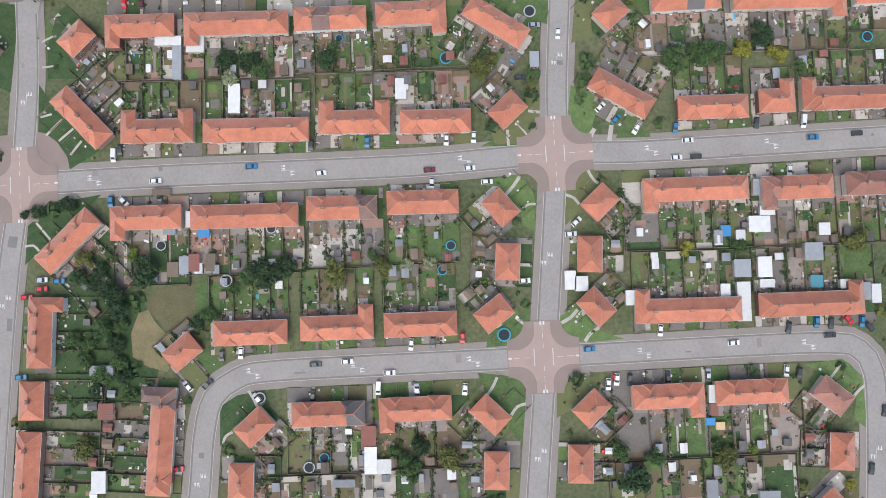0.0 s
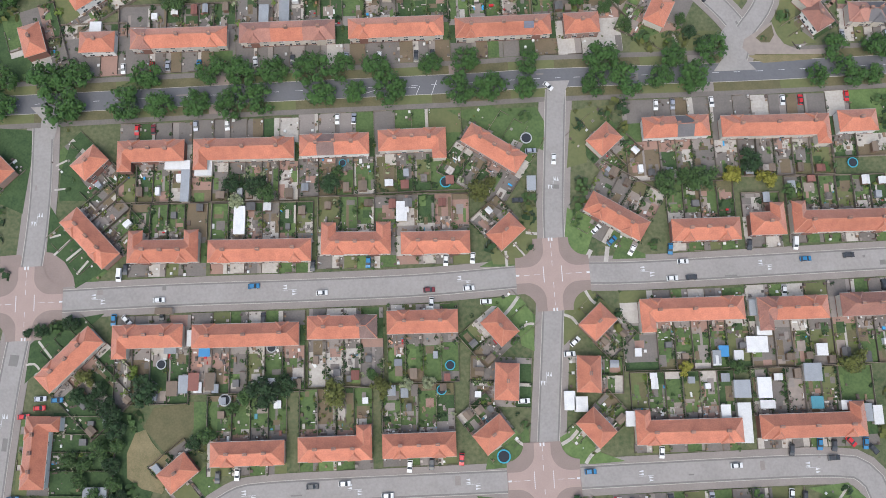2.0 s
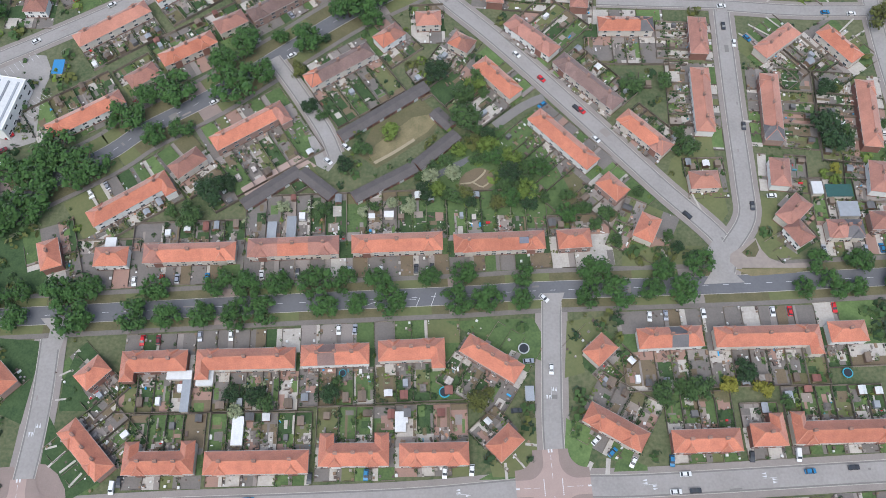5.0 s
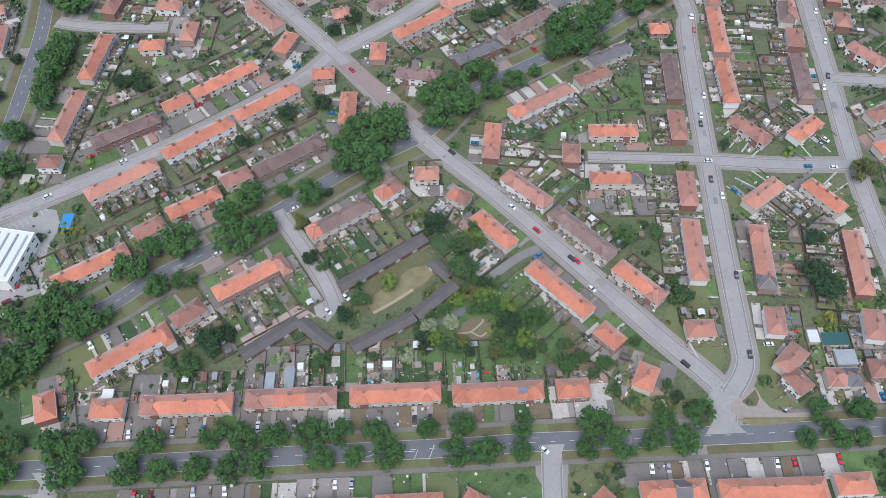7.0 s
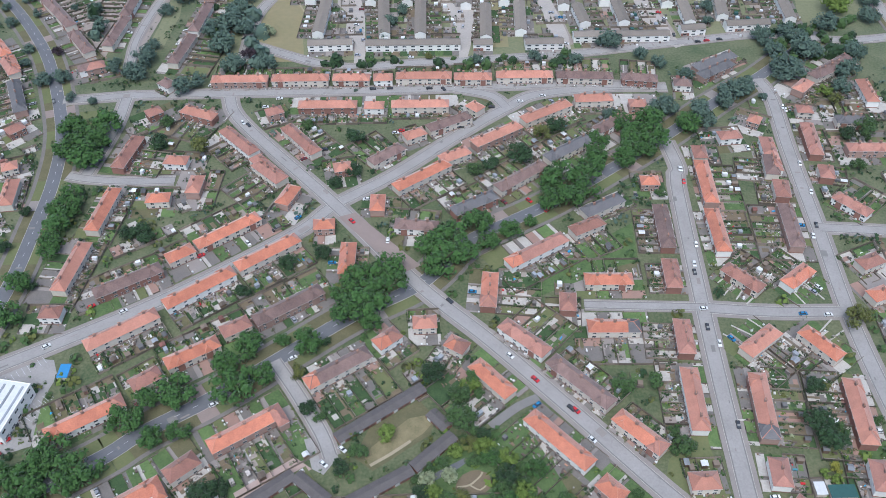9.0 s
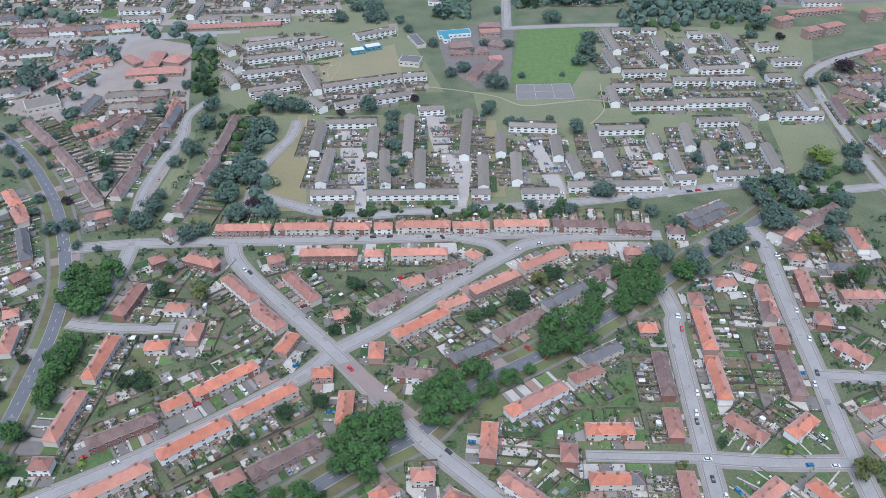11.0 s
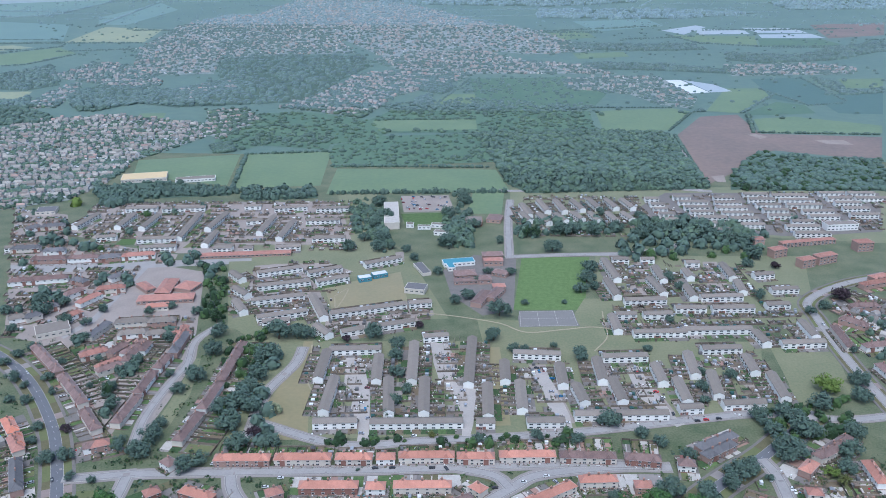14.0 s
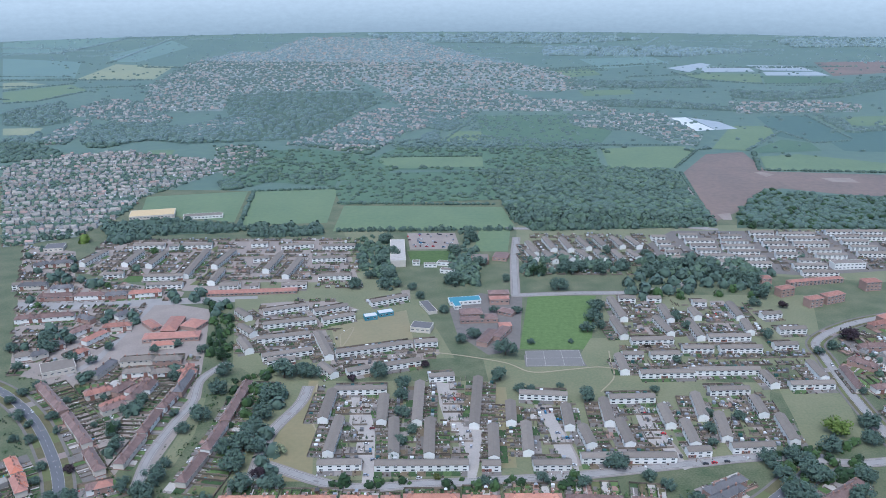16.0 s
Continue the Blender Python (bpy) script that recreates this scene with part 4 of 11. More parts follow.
def trampoline(x, y, r, blue=True):
    b = Build()
    ring = [(math.cos(a * math.tau / 20), math.sin(a * math.tau / 20)) for a in range(20)]
    b.face([(p * r * 0.82, q * r * 0.82, 0.9) for p, q in ring], MESHNET)
    ob = b.make("trampoline", at=pose(x, y, 0.2))
    tagged(ob, f"round garden trampoline with a {'turquoise' if blue else 'grey'} rim", "trampoline", "trampolines")
    b = Build()
    for i in range(20):
        (p, q), (s, t) = ring[i], ring[(i + 1) % 20]
        for r0, r1, z0, z1 in ((0.8, 1.0, 0.95, 0.93),):
            b.face([(p * r * r0, q * r * r0, z0), (p * r, q * r, z1), (s * r, t * r, z1), (s * r * r0, t * r * r0, z0)], RIM_BLUE if blue else RIM_GREY)
            b.face([(p * r, q * r, z1), (p * r, q * r, z1 - 0.12), (s * r, t * r, z1 - 0.12), (s * r, t * r, z1)], RIM_BLUE if blue else RIM_GREY)
    b.make("rim", ob)
    for i in range(4):
        a = i * math.tau / 4
        b = Build()
        b.box(-0.04, -0.04, 0, 0.04, 0.04, 0.9, RIM_GREY)
        b.make("leg", ob, pose(math.cos(a) * r * 0.95, math.sin(a) * r * 0.95, 0))


def pool(x, y, r):
    b = Build()
    ring = [(math.cos(a * math.tau / 20), math.sin(a * math.tau / 20)) for a in range(20)]
    b.solid([(p * r, q * r, 0) for p, q in ring], [(p * r, q * r, 0.6) for p, q in ring], POOLBLUE)
    ob = b.make("paddling_pool", at=pose(x, y, 0.2))
    tagged(ob, "round bright blue paddling pool on a lawn", "pool")
    b = Build()
    b.face([(p * r * 0.9, q * r * 0.9, 0.61) for p, q in ring], SHED["u"])
    b.make("water", ob)


# ---- cars ----
def car_data(material, van=False):
    b = Build()
    side = [(-2.05, 0.3), (2.0, 0.3), (2.08, 0.62), (1.9, 0.82), (1.05, 0.95), (-1.75, 0.98), (-2.08, 0.85)]
    if van:
        side = [(-2.4, 0.3), (2.3, 0.3), (2.4, 0.7), (2.1, 1.05), (1.5, 1.2), (-2.4, 1.2)]
    b.solid([(x, -0.86, z) for x, z in side], [(x, 0.86, z) for x, z in side], material)
    glass = Build()
    lo = [(-1.85, -0.8, 0.96), (1.05, -0.8, 0.93), (1.05, 0.8, 0.93), (-1.85, 0.8, 0.96)]
    hi = [(-1.35, -0.64, 1.45), (0.25, -0.64, 1.45), (0.25, 0.64, 1.45), (-1.35, 0.64, 1.45)]
    if van:
        lo = [(-2.38, -0.84, 1.2), (1.5, -0.84, 1.2), (1.5, 0.84, 1.2), (-2.38, 0.84, 1.2)]
        hi = [(-2.35, -0.78, 1.95), (0.7, -0.78, 1.95), (0.7, 0.78, 1.95), (-2.35, 0.78, 1.95)]
    glass.solid(lo, hi, material if van else GLASS, material)
    if van:
        glass.face([(1.52, -0.7, 1.25), (1.52, 0.7, 1.25), (0.82, 0.66, 1.9), (0.82, -0.66, 1.9)], GLASS)
    t = Build()
    ring = [(0.31 * math.cos(a * math.tau / 10), 0.31 * math.sin(a * math.tau / 10)) for a in range(10)]
    t.solid([(p, 0.1, q) for p, q in ring], [(p, -0.1, q) for p, q in ring], TYRE)
    return b.data("car_body"), glass.data("cabin"), t.data("wheel")


CARS = {c: car_data(PAINT[c]) for c in PAINT}
CARS["V"] = car_data(PAINT["w"], True)
CAR_WORDS = {"w": "white hatchback car", "s": "silver hatchback car", "k": "black hatchback car", "b": "blue hatchback car", "r": "bright red hatchback car", "m": "maroon hatchback car", "V": "white panel van"}


def car(m, c):
    body, cabin, wheel = CARS[c]
    ob = new("van" if c == "V" else "car", body)
    ob.matrix_basis = m
    tagged(ob, CAR_WORDS[c] + " parked on tarmac or a drive", "van" if c == "V" else "car", "parked vehicles")
    part("cabin", cabin, ob)
    for x in (-1.3, 1.3):
        for y in (-0.8, 0.8):
            part("wheel", wheel, ob, pose(x, y, 0.31))


def parked(x, y, yaw, c):
    car(pose(x, y, 0.42, 0, 0, yaw), c)


# ---- trees ----
def crown_data(material, seed, tall=False):
    """A broad crown of many leaf faces gathered in clumps of uneven size, radius about one."""
    rng = random.Random(seed)
    b = Build()
    for k in range(19):
        a, q = rng.uniform(0, 6.283), math.sqrt(rng.random()) * 0.76
        if k == 0:
            q = 0
        r = rng.uniform(0.26, 0.42)
        z = rng.uniform(0.3, 1.0) * (1 - q * 0.55) + 0.15
        c = Vector((q * math.cos(a), q * math.sin(a), z * (2.0 if tall else 1.0)))
        # dark heart of the clump
        ring = [(0.62 * r * math.cos(t * math.tau / 6), 0.62 * r * math.sin(t * math.tau / 6)) for t in range(6)]
        for (p, s), (t, u) in zip(ring, ring[1:] + ring[:1]):
            b.face([c + Vector((p, s, 0)), c + Vector((t, u, 0)), c + Vector((0, 0, 0.6 * r))], material)
            b.face([c + Vector((t, u, 0)), c + Vector((p, s, 0)), c - Vector((0, 0, 0.6 * r))], material)
        for _ in range(40):
            d = Vector((rng.gauss(0, 1), rng.gauss(0, 1), rng.gauss(0.3, 1))).normalized()
            p = c + d * r * rng.uniform(0.75, 1.12)
            nrm = (d + Vector((rng.gauss(0, .45), rng.gauss(0, .45), rng.gauss(0.15, .4)))).normalized()
            t = nrm.orthogonal().normalized()
            t.rotate(Matrix.Rotation(rng.uniform(0, 6.28), 3, nrm))
            s = nrm.cross(t)
            k2 = rng.uniform(0.06, 0.125)
            b.face([p + t * k2, p + s * k2 * 0.7, p - t * k2, p - s * k2 * 0.7], material)
    return b.data("crown")


def trunk_data(seed):
    rng = random.Random(seed)
    b = Build()

    def limb(p, q, r0, r1):
        p, q = Vector(p), Vector(q)
        d = (q - p).normalized()
        t = d.orthogonal().normalized()
        s = d.cross(t)
        angles = [i * math.tau / 6 for i in range(6)]
        b.solid([p + (t * math.cos(a) + s * math.sin(a)) * r0 for a in angles], [q + (t * math.cos(a) + s * math.sin(a)) * r1 for a in angles], BARK)

    limb((0, 0, -0.15), (0.02, 0.01, 0.45), 0.07, 0.05)
    for i in range(5):
        a = i * 1.257 + rng.uniform(-0.3, 0.3)
        limb((0.02, 0.01, 0.4), (0.45 * math.cos(a), 0.45 * math.sin(a), 0.85 + rng.uniform(-.1, .2)), 0.035, 0.012)
    return b.data("trunk")


CROWNS, TRUNKS = {}, [trunk_data(i) for i in range(3)]
TREE_WORDS = {"s": "broad green street tree with a full rounded crown", "g": "dark green garden tree with a dense crown", "m": "mid-green leafy garden tree of modest size", "o": "olive-green leafy tree with uneven crown",
              "p": "pale silvery-leaved ornamental garden tree", "y": "golden-leaved shrub tree in a garden", "l": "lime-green leafy tree with light crown", "n": "dark copper-leaved tree with round crown", "t": "tall narrow dark green tree"}
TREES = [0]


def tree(x, y, r, c):
    TREES[0] += 1
    k = TREES[0] % 4
    word = TREE_WORDS[c]
    # Distant trees take the leaf that has haze put into its tint.
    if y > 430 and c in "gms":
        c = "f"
    if (c, k) not in CROWNS:
        CROWNS[c, k] = crown_data(LEAF[c], 100 + k * 7 + ord(c), c == "t")
    turn = (TREES[0] * 137.5) % 360
    r = r * 1.12 if "street" in word else r
    ob = new("street_tree" if c == "s" else "tree", TRUNKS[TREES[0] % 3])
    ob.matrix_basis = pose(x, y, 0.15 * r + 0.1, 0, 0, turn) @ Matrix.Diagonal((r, r, r * 0.95, 1))
    tagged(ob, word, "tree", "street trees" if c == "s" else "garden trees")
    part("crown", CROWNS[c, k], ob)


FAR_CARS = Build()


def far_car(x, y, yaw, rng):
    """A small distant car: hull, cabin and tyres in one."""
    m = pose(x, y, 0.42, 0, 0, yaw)
    q = PAINT[rng.choice("wwwskkbrsm")]
    FAR_CARS.box(-2.0, -0.85, 0.3, 2.0, 0.85, 0.9, q, m=m)
    FAR_CARS.solid([m @ Vector(p) for p in ((-1.7, -0.8, 0.9), (1.0, -0.8, 0.9), (1.0, 0.8, 0.9), (-1.7, 0.8, 0.9))], [m @ Vector(p) for p in ((-1.3, -0.65, 1.4), (0.3, -0.65, 1.4), (0.3, 0.65, 1.4), (-1.3, 0.65, 1.4))], GLASS, q)
    for a in (-1.2, 1.2):
        FAR_CARS.box(a - 0.3, -0.87, 0, a + 0.3, 0.87, 0.5, TYRE, m=m)


def car_yard(n, yaw, *pts):
    rng = random.Random(n + int(pts[0][0]))
    for p in scatter(list(pts), n, rng):
        far_car(*p, yaw + rng.choice((0, 0, 90)) + rng.uniform(-8, 8), rng)


# ---- far country: woods, hedges and towns too distant to part ----
WOODS, TOWNS = Build(), Build(True)


def inside(p, pts):
    x, y = p
    hit = False
    for (x0, y0), (x1, y1) in zip(pts, pts[1:] + pts[:1]):
        if (y0 > y) != (y1 > y) and x < (x1 - x0) * (y - y0) / (y1 - y0) + x0:
            hit = not hit
    return hit


def scatter(pts, n, rng):
    xs, ys = [p[0] for p in pts], [p[1] for p in pts]
    out = []
    while len(out) < n:
        p = (rng.uniform(min(xs), max(xs)), rng.uniform(min(ys), max(ys)))
        if inside(p, pts):
            out.append(p)
    return out


def clump(x, y, r, material, rng, tall=1.0):
    """A far tree: an uneven dome with ragged sprays of leaf on it."""
    ph = rng.uniform(0, 6.28)
    near = math.hypot(x, y) < 1150
    # Farther clumps swap to leaf copies with more haze in the sheen.
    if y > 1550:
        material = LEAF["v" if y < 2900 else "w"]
    n, steps = (8, ((0.0, 0.7), (0.45, 1.0), (0.9, 0.78), (1.2, 0.32))) if near else (6, ((0.0, 0.8), (0.6, 1.0), (1.1, 0.4))) if y < 1600 else (5, ((0.0, 0.95), (0.9, 0.7)))
    rings = []
    for z, q in steps:
        lift, q = (tall, q * 0.84) if near else (0.72, q)
        rings.append([(x + r * q * rng.uniform(0.72, 1.18) * math.cos(ph + a * math.tau / n), y + r * q * rng.uniform(0.72, 1.18) * math.sin(ph + a * math.tau / n), r * z * lift * rng.uniform(0.8, 1.2)) for a in range(n)])
    WOODS.dome(rings, material)
    if near:
        leaf_ball(WOODS, (x, y, r * 0.25), r, 20, material, rng, 1.25 * tall)


def litter(n, *pts):
    """Sheds, bins, low walls and fence runs in yards too far off to part."""
    rng = random.Random(n)
    for p in scatter(list(pts), n, rng):
        if open_court(p):
            continue
        m = pose(*p, 0.15, 0, 0, rng.choice((4, 8, 94, 98)) + rng.uniform(-6, 6))
        k = rng.random()
        if k < 0.35:
            BITS.box(-rng.uniform(2, 5), -0.08, 0, rng.uniform(2, 5), 0.08, 1.5, FENCE, m=m)
        elif k < 0.6:
            s = rng.uniform(0.8, 1.6)
            BITS.box(-s, -s * 0.8, 0, s, s * 0.8, 2.1, rng.choice([SHED["g"], SHED["t"], SHED["k"], SHED["k"], CLUTTER, CLUTTER]), m=m)
        elif k < 0.85:
            s = rng.uniform(0.2, 0.8)
            BITS.box(-s, -s, 0, s, s, rng.uniform(0.4, 1.3), rng.choice([CLUTTER, CLUTTER, GUTTER, PVC]), m=m)
        else:
            leaf_ball(SHRUBS, (*p, 0.3), rng.uniform(0.5, 1.6), 14, LEAF[rng.choice("gggm")], rng)


def plots(turn, fill, *pts):
    """Small fenced yards with sheds, bins and shrubs, in rows with lanes between, wherever no house or road stands."""
    rng = random.Random(int(turn * 3 + pts[0][0] + pts[0][1]))
    back, ahead = pose(0, 0, 0, 0, 0, -turn).to_3x3(), pose(0, 0, 0, 0, 0, turn)
    flat = [back @ Vector((*p, 0)) for p in pts]
    table = np.array([(p[0], p[1], p[2]) for p in HOUSES + WAYS])
    y, k = min(p.y for p in flat), 0
    while y < max(p.y for p in flat):
        x, deep = min(p.x for p in flat), rng.uniform(8, 11)
        while x < max(p.x for p in flat):
            w = rng.uniform(4.8, 6.2)
            q = ahead @ Vector((x + w / 2, y + deep / 2, 0))
            clear = (np.hypot(table[:, 0] - q.x, table[:, 1] - q.y) > table[:, 2]).all()
            if clear and inside((q.x, q.y), list(pts)) and rng.random() < fill:
                k += 1
                TAKEN.append((q.x, q.y, 4.0))
                m = ahead @ Matrix.Translation((x, y, 0.23 + 0.002 * (k % 9)))
                PLOTS.face([m @ Vector(v) for v in ((0, 0, 0), (w, 0, 0), (w, deep, 0), (0, deep, 0))], rng.choice([LAWN_D, LAWN_D, LAWN, CONC_D, CONC_D, CONC, SOIL, PAVE, LAWN_O, TERRA]))
                FENCES.box(-0.07, 0, 0, 0.07, deep, rng.choice((1.2, 1.7)), FENCE, m=m)
                FENCES.box(0, -0.07, 0, w, 0.07, 1.6, FENCE, m=m)
                if rng.random() < 0.45:
                    u, d = rng.uniform(1.6, 2.6), rng.uniform(1.8, 3)
                    BITS.box(0, 0, 0, u, d, 2.1, rng.choice([SHED["w"], SHED["g"], SHED["g"], SHED["t"], SHED["k"], SHED["k"]]), m=m @ Matrix.Translation((rng.uniform(0.3, w - u), rng.choice((0.4, deep - d - 0.3)), 0)))
                for _ in range(rng.choice((2, 4, 6))):
                    e = rng.uniform(0.2, 0.8)
                    BITS.box(-e, -e * 0.6, 0, e, e * 0.6, rng.uniform(0.3, 1.3), rng.choice([CLUTTER, CLUTTER, GUTTER, GUTTER, PVC, PLANK]), m=m @ Matrix.Translation((rng.uniform(0.5, w - 0.5), rng.uniform(0.5, deep - 0.5), 0)))
                for _ in range(rng.choice((1, 2, 3))):
                    leaf_ball(SHRUBS, m @ Vector((rng.choice((0.4, w - 0.4, w / 2)), rng.uniform(0.5, deep), 0.2)), rng.uniform(0.6, 1.5), 11, LEAF[rng.choice("gggmf")], rng)
            x += w
        y += deep + (0.3 if rng.random() < 0.55 else rng.uniform(4, 6))


def wood(n, r0, r1, kinds, *pts):
    rng = random.Random(n)
    for p in scatter(list(pts), int(n * 1.15) if pts[0][1] > 1150 else n, rng):
        if open_court(p):
            continue
        clump(*p, rng.uniform(r0, r1) * rng.choice((0.7, 1, 1, 1.25)), LEAF[rng.choice(kinds)], rng)


def hedge(x0, y0, x1, y1, r=4.0):
    rng = random.Random(int(x0 * 3 + y0))
    n = max(2, int(math.hypot(x1 - x0, y1 - y0) / (r * 1.6)))
    for i in range(n):
        t = (i + rng.uniform(-.3, .3)) / n
        clump(x0 + (x1 - x0) * t, y0 + (y1 - y0) * t, r * rng.uniform(0.6, 1.3), LEAF["f"], rng)


def town(turn, gap, fill, trees, *pts):
    """Streets of far houses: rows in step with one another, each block with its yard, and trees among them."""
    rng = random.Random(int(turn * 7 + gap * 3 + len(pts) + pts[0][0]))
    pts = list(pts)
    back = pose(0, 0, 0, 0, 0, -turn).to_3x3()
    flat = [back @ Vector((*p, 0)) for p in pts]
    x0, x1, y0, y1 = min(p.x for p in flat), max(p.x for p in flat), min(p.y for p in flat), max(p.y for p in flat)
    ahead = pose(0, 0, 0, 0, 0, turn)
    y, row = y0, 0
    while y < y1:
        x = x0 + rng.uniform(0, 20)
        bend = rng.uniform(0, 6)
        while x < x1:
            L = rng.choice((7, 8, 9, 11, 14, 20)) if pts[0][1] < 1100 else rng.choice((4, 5, 6, 7, 10))
            yy = y + 9 * math.sin(x * 0.012 + bend) + rng.uniform(-2, 2)
            q = ahead @ Vector((x + L / 2, yy, 0))
            if inside((q.x, q.y), pts) and rng.random() < fill * (1 if q.y < 1150 else 0.8 if q.y < 1500 else 0.62 if q.y < 2300 else 0.45):
                m = pose(q.x, q.y, 0, 0, 0, turn + rng.uniform(-9, 9) + (90 if L < 10 and rng.random() < 0.4 else 0))
                D, h = rng.uniform(5, 7), rng.uniform(3.4, 4.6)
                # Beyond 1550 the roof copies with more painted haze take over.
                roof, wall = (HAZED_ROOF if q.y > 1550 else TOWN_ROOF)[rng.choice("bbbggggggp")], rng.choice([TOWN_BRICK, TOWN_BRICK, TOWN_BRICK, TOWN_WALL])
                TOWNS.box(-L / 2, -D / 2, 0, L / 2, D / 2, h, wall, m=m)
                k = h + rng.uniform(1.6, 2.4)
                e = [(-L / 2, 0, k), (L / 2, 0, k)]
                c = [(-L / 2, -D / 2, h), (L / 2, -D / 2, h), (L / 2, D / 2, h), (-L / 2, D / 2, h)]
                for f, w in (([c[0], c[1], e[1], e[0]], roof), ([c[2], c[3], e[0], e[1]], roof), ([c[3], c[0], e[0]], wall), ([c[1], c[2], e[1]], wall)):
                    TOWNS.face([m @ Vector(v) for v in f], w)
                for s in (-1, 1):
                    d = gap * 0.3
                    TOWNS.face([m @ Vector(v) for v in ((-L / 2, s * D / 2, 0.08), (L / 2, s * D / 2, 0.08), (L / 2, s * (D / 2 + d), 0.08), (-L / 2, s * (D / 2 + d), 0.08))][::s], rng.choice([YARD, CONC_D, LAWN, LAWN_D, CONC, LAWN_O]))
                    if rng.random() < 0.5:
                        TOWNS.box(-1.5, -1.5, 0, 1.5, 1.5, 2.3, rng.choice([SHED["g"], SHED["t"], SHED["w"], CLUTTER]), m=m @ Matrix.Translation((rng.uniform(-L / 2, L / 2), s * (D / 2 + d * 0.8), 0)))
                if yy > 0 and q.y < 1000:
                    litter(4, *[(q.x + u, q.y + v) for u, v in ((-10, -12), (10, -12), (10, 12), (-10, 12))])
            x += L + rng.choice((2, 3, 5, 9))
        y += gap * (0.8 if row % 2 else 1.2)
        row += 1
    for p in scatter(pts, trees * (2 if pts[0][1] < 1200 else 4), rng):
        clump(*p, rng.uniform(1.8, 4.2) * (1.6 if pts[0][1] > 1500 else 1), LEAF[rng.choice("ffh")], rng)



# ---- roads and footways ----
road(7.6, (36.6, 128.4), (37.2, 84.3), (38.4, 57.8), (38.2, -8.4), (37.4, -66.9), (37.4, -86.0), walk=2.4)
road(8, (-187.5, 29.7), (-157.9, 34.5), (-140.0, 36.7), (-98.3, 41.5), (-48.4, 46.3), (-6.5, 50.8), (38.5, 57.4), (71.6, 60.1), (155.7, 70.0), (186.4, 73.4), walk=2.4)
road(7.6, (-79.6, -84.8), (-79.1, -65.6), (-79.1, -48.2), (-76.9, -35.5), (-69.1, -28.2), (-57.5, -25.0), (-14.3, -20.2), (36.9, -14.8), (104.0, -7.3), (137.7, -4.2), (147.6, -5.8), (153.0, -13.8), (154.6, -33.3), (155.1, -60.4), walk=2.4)
road(7.6, (-154.5, 101.7), (-151.2, 71.5), (-150.5, 36.9), (-151.8, 0.7), (-150.7, -54.2), (-149.6, -86.8), walk=2.4)
road(7.5, (-257.0, 101.3), (-204.3, 105.9), (-162.2, 110.4), (-66.5, 121.4), (2.6, 129.0), (33.2, 132.8), (108.0, 140.0), (165.9, 146.6), (242.4, 154.7), walk=2, material=ASPHALT_NEW, verge=3.6)
road(7.5, (-225.2, 128.4), (-201.5, 149.6), (-154.9, 182.4), (-139.1, 197.2), (-113.2, 216.8), (-86.4, 240.9), (-57.8, 266.7), (-24.0, 291.5), (-2.7, 321.6), (22.0, 339.8), (44.7, 356.4), (78.3, 385.9), (115.0, 419.6), (147.6, 453.0), (184.2, 486.2), (210.8, 514.6), (236.4, 541.0), walk=2, material=ASPHALT_NEW, verge=6)
road(7.2, (-240.4, 209.7), (-216.2, 228.7), (-194.3, 243.4), (-148.4, 276.3), (-94.3, 323.6), (-76.0, 347.5), (-45.6, 375.3), (-4.4, 420.4), (19.7, 443.7), (37.7, 458.0), (85.2, 468.5), (121.6, 470.3))
road(7.2, (-159.0, 448.3), (-143.5, 419.2), (-76.0, 347.5), (-26.8, 291.3), (10.5, 256.5), (44.2, 222.5), (81.1, 183.9), (106.0, 158.0), (105.0, 142.2))
road(7.2, (-256.4, 437.3), (-218.4, 444.1), (-161.1, 449.5), (-52.9, 458.5), (-5.8, 464.0), (56.3, 470.2), (114.6, 471.8))
road(6.5, (-16.7, 462.2), (8.9, 455.3), (17.9, 443.6), walk=2)
road(7.2, (107.9, 155.6), (116.3, 170.0), (116.7, 185.9), (115.4, 229.6), (114.6, 281.7), (114.5, 373.9), (117.3, 387.9), (113.6, 414.0))
road(7.2, (181.7, 482.8), (186.1, 461.0), (184.9, 409.4), (185.3, 346.7), (184.8, 283.8), (187.7, 236.8), (192.3, 198.5))
road(6.5, (117.4, 281.9), (149.2, 281.1), (181.9, 282.9), walk=2)
road(6.5, (185.9, 342.5), (214.3, 341.9), (235.0, 341.0), walk=2)
road(5, (56.7, 281.1), (78.6, 281.5), (115.6, 282.5), walk=1.2)
road(7.5, (-432.5, 616.2), (-390.8, 593.2), (-349.5, 558.2), (-312.6, 514.6), (-284.3, 472.5), (-252.3, 407.0), (-239.6, 360.0), (-234.6, 318.5), (-231.5, 281.6), (-232.7, 245.0), (-235.9, 206.4), material=ASPHALT_NEW, verge=5)
road(6.5, (-262.4, 435.8), (-242.6, 439.9), (-218.8, 445.4), walk=2)
road(7, (-222.8, 440.8), (-220.4, 411.4), (-221.5, 378.7), (-222.9, 361.8), walk=2)
road(6, (-233.0, 364.3), (-219.0, 362.0), (-195.8, 361.2), (-170.3, 363.5), walk=1.6)
road(6, (-88.8, 239.1), (-75.6, 222.1), (-61.2, 201.5), (-55.5, 190.2), walk=1.5)
road(4.2, (11.7, 208.6), (24.0, 219.8), (32.9, 225.0), walk=0, material=ASPHALT_MID)
road(6.5, (-157.4, 507.7), (-94.9, 483.9), (-37.8, 491.1), (59.1, 506.1), (140.1, 525.6), (198.4, 537.8), (252.2, 533.1), (303.3, 543.3), walk=1.8)
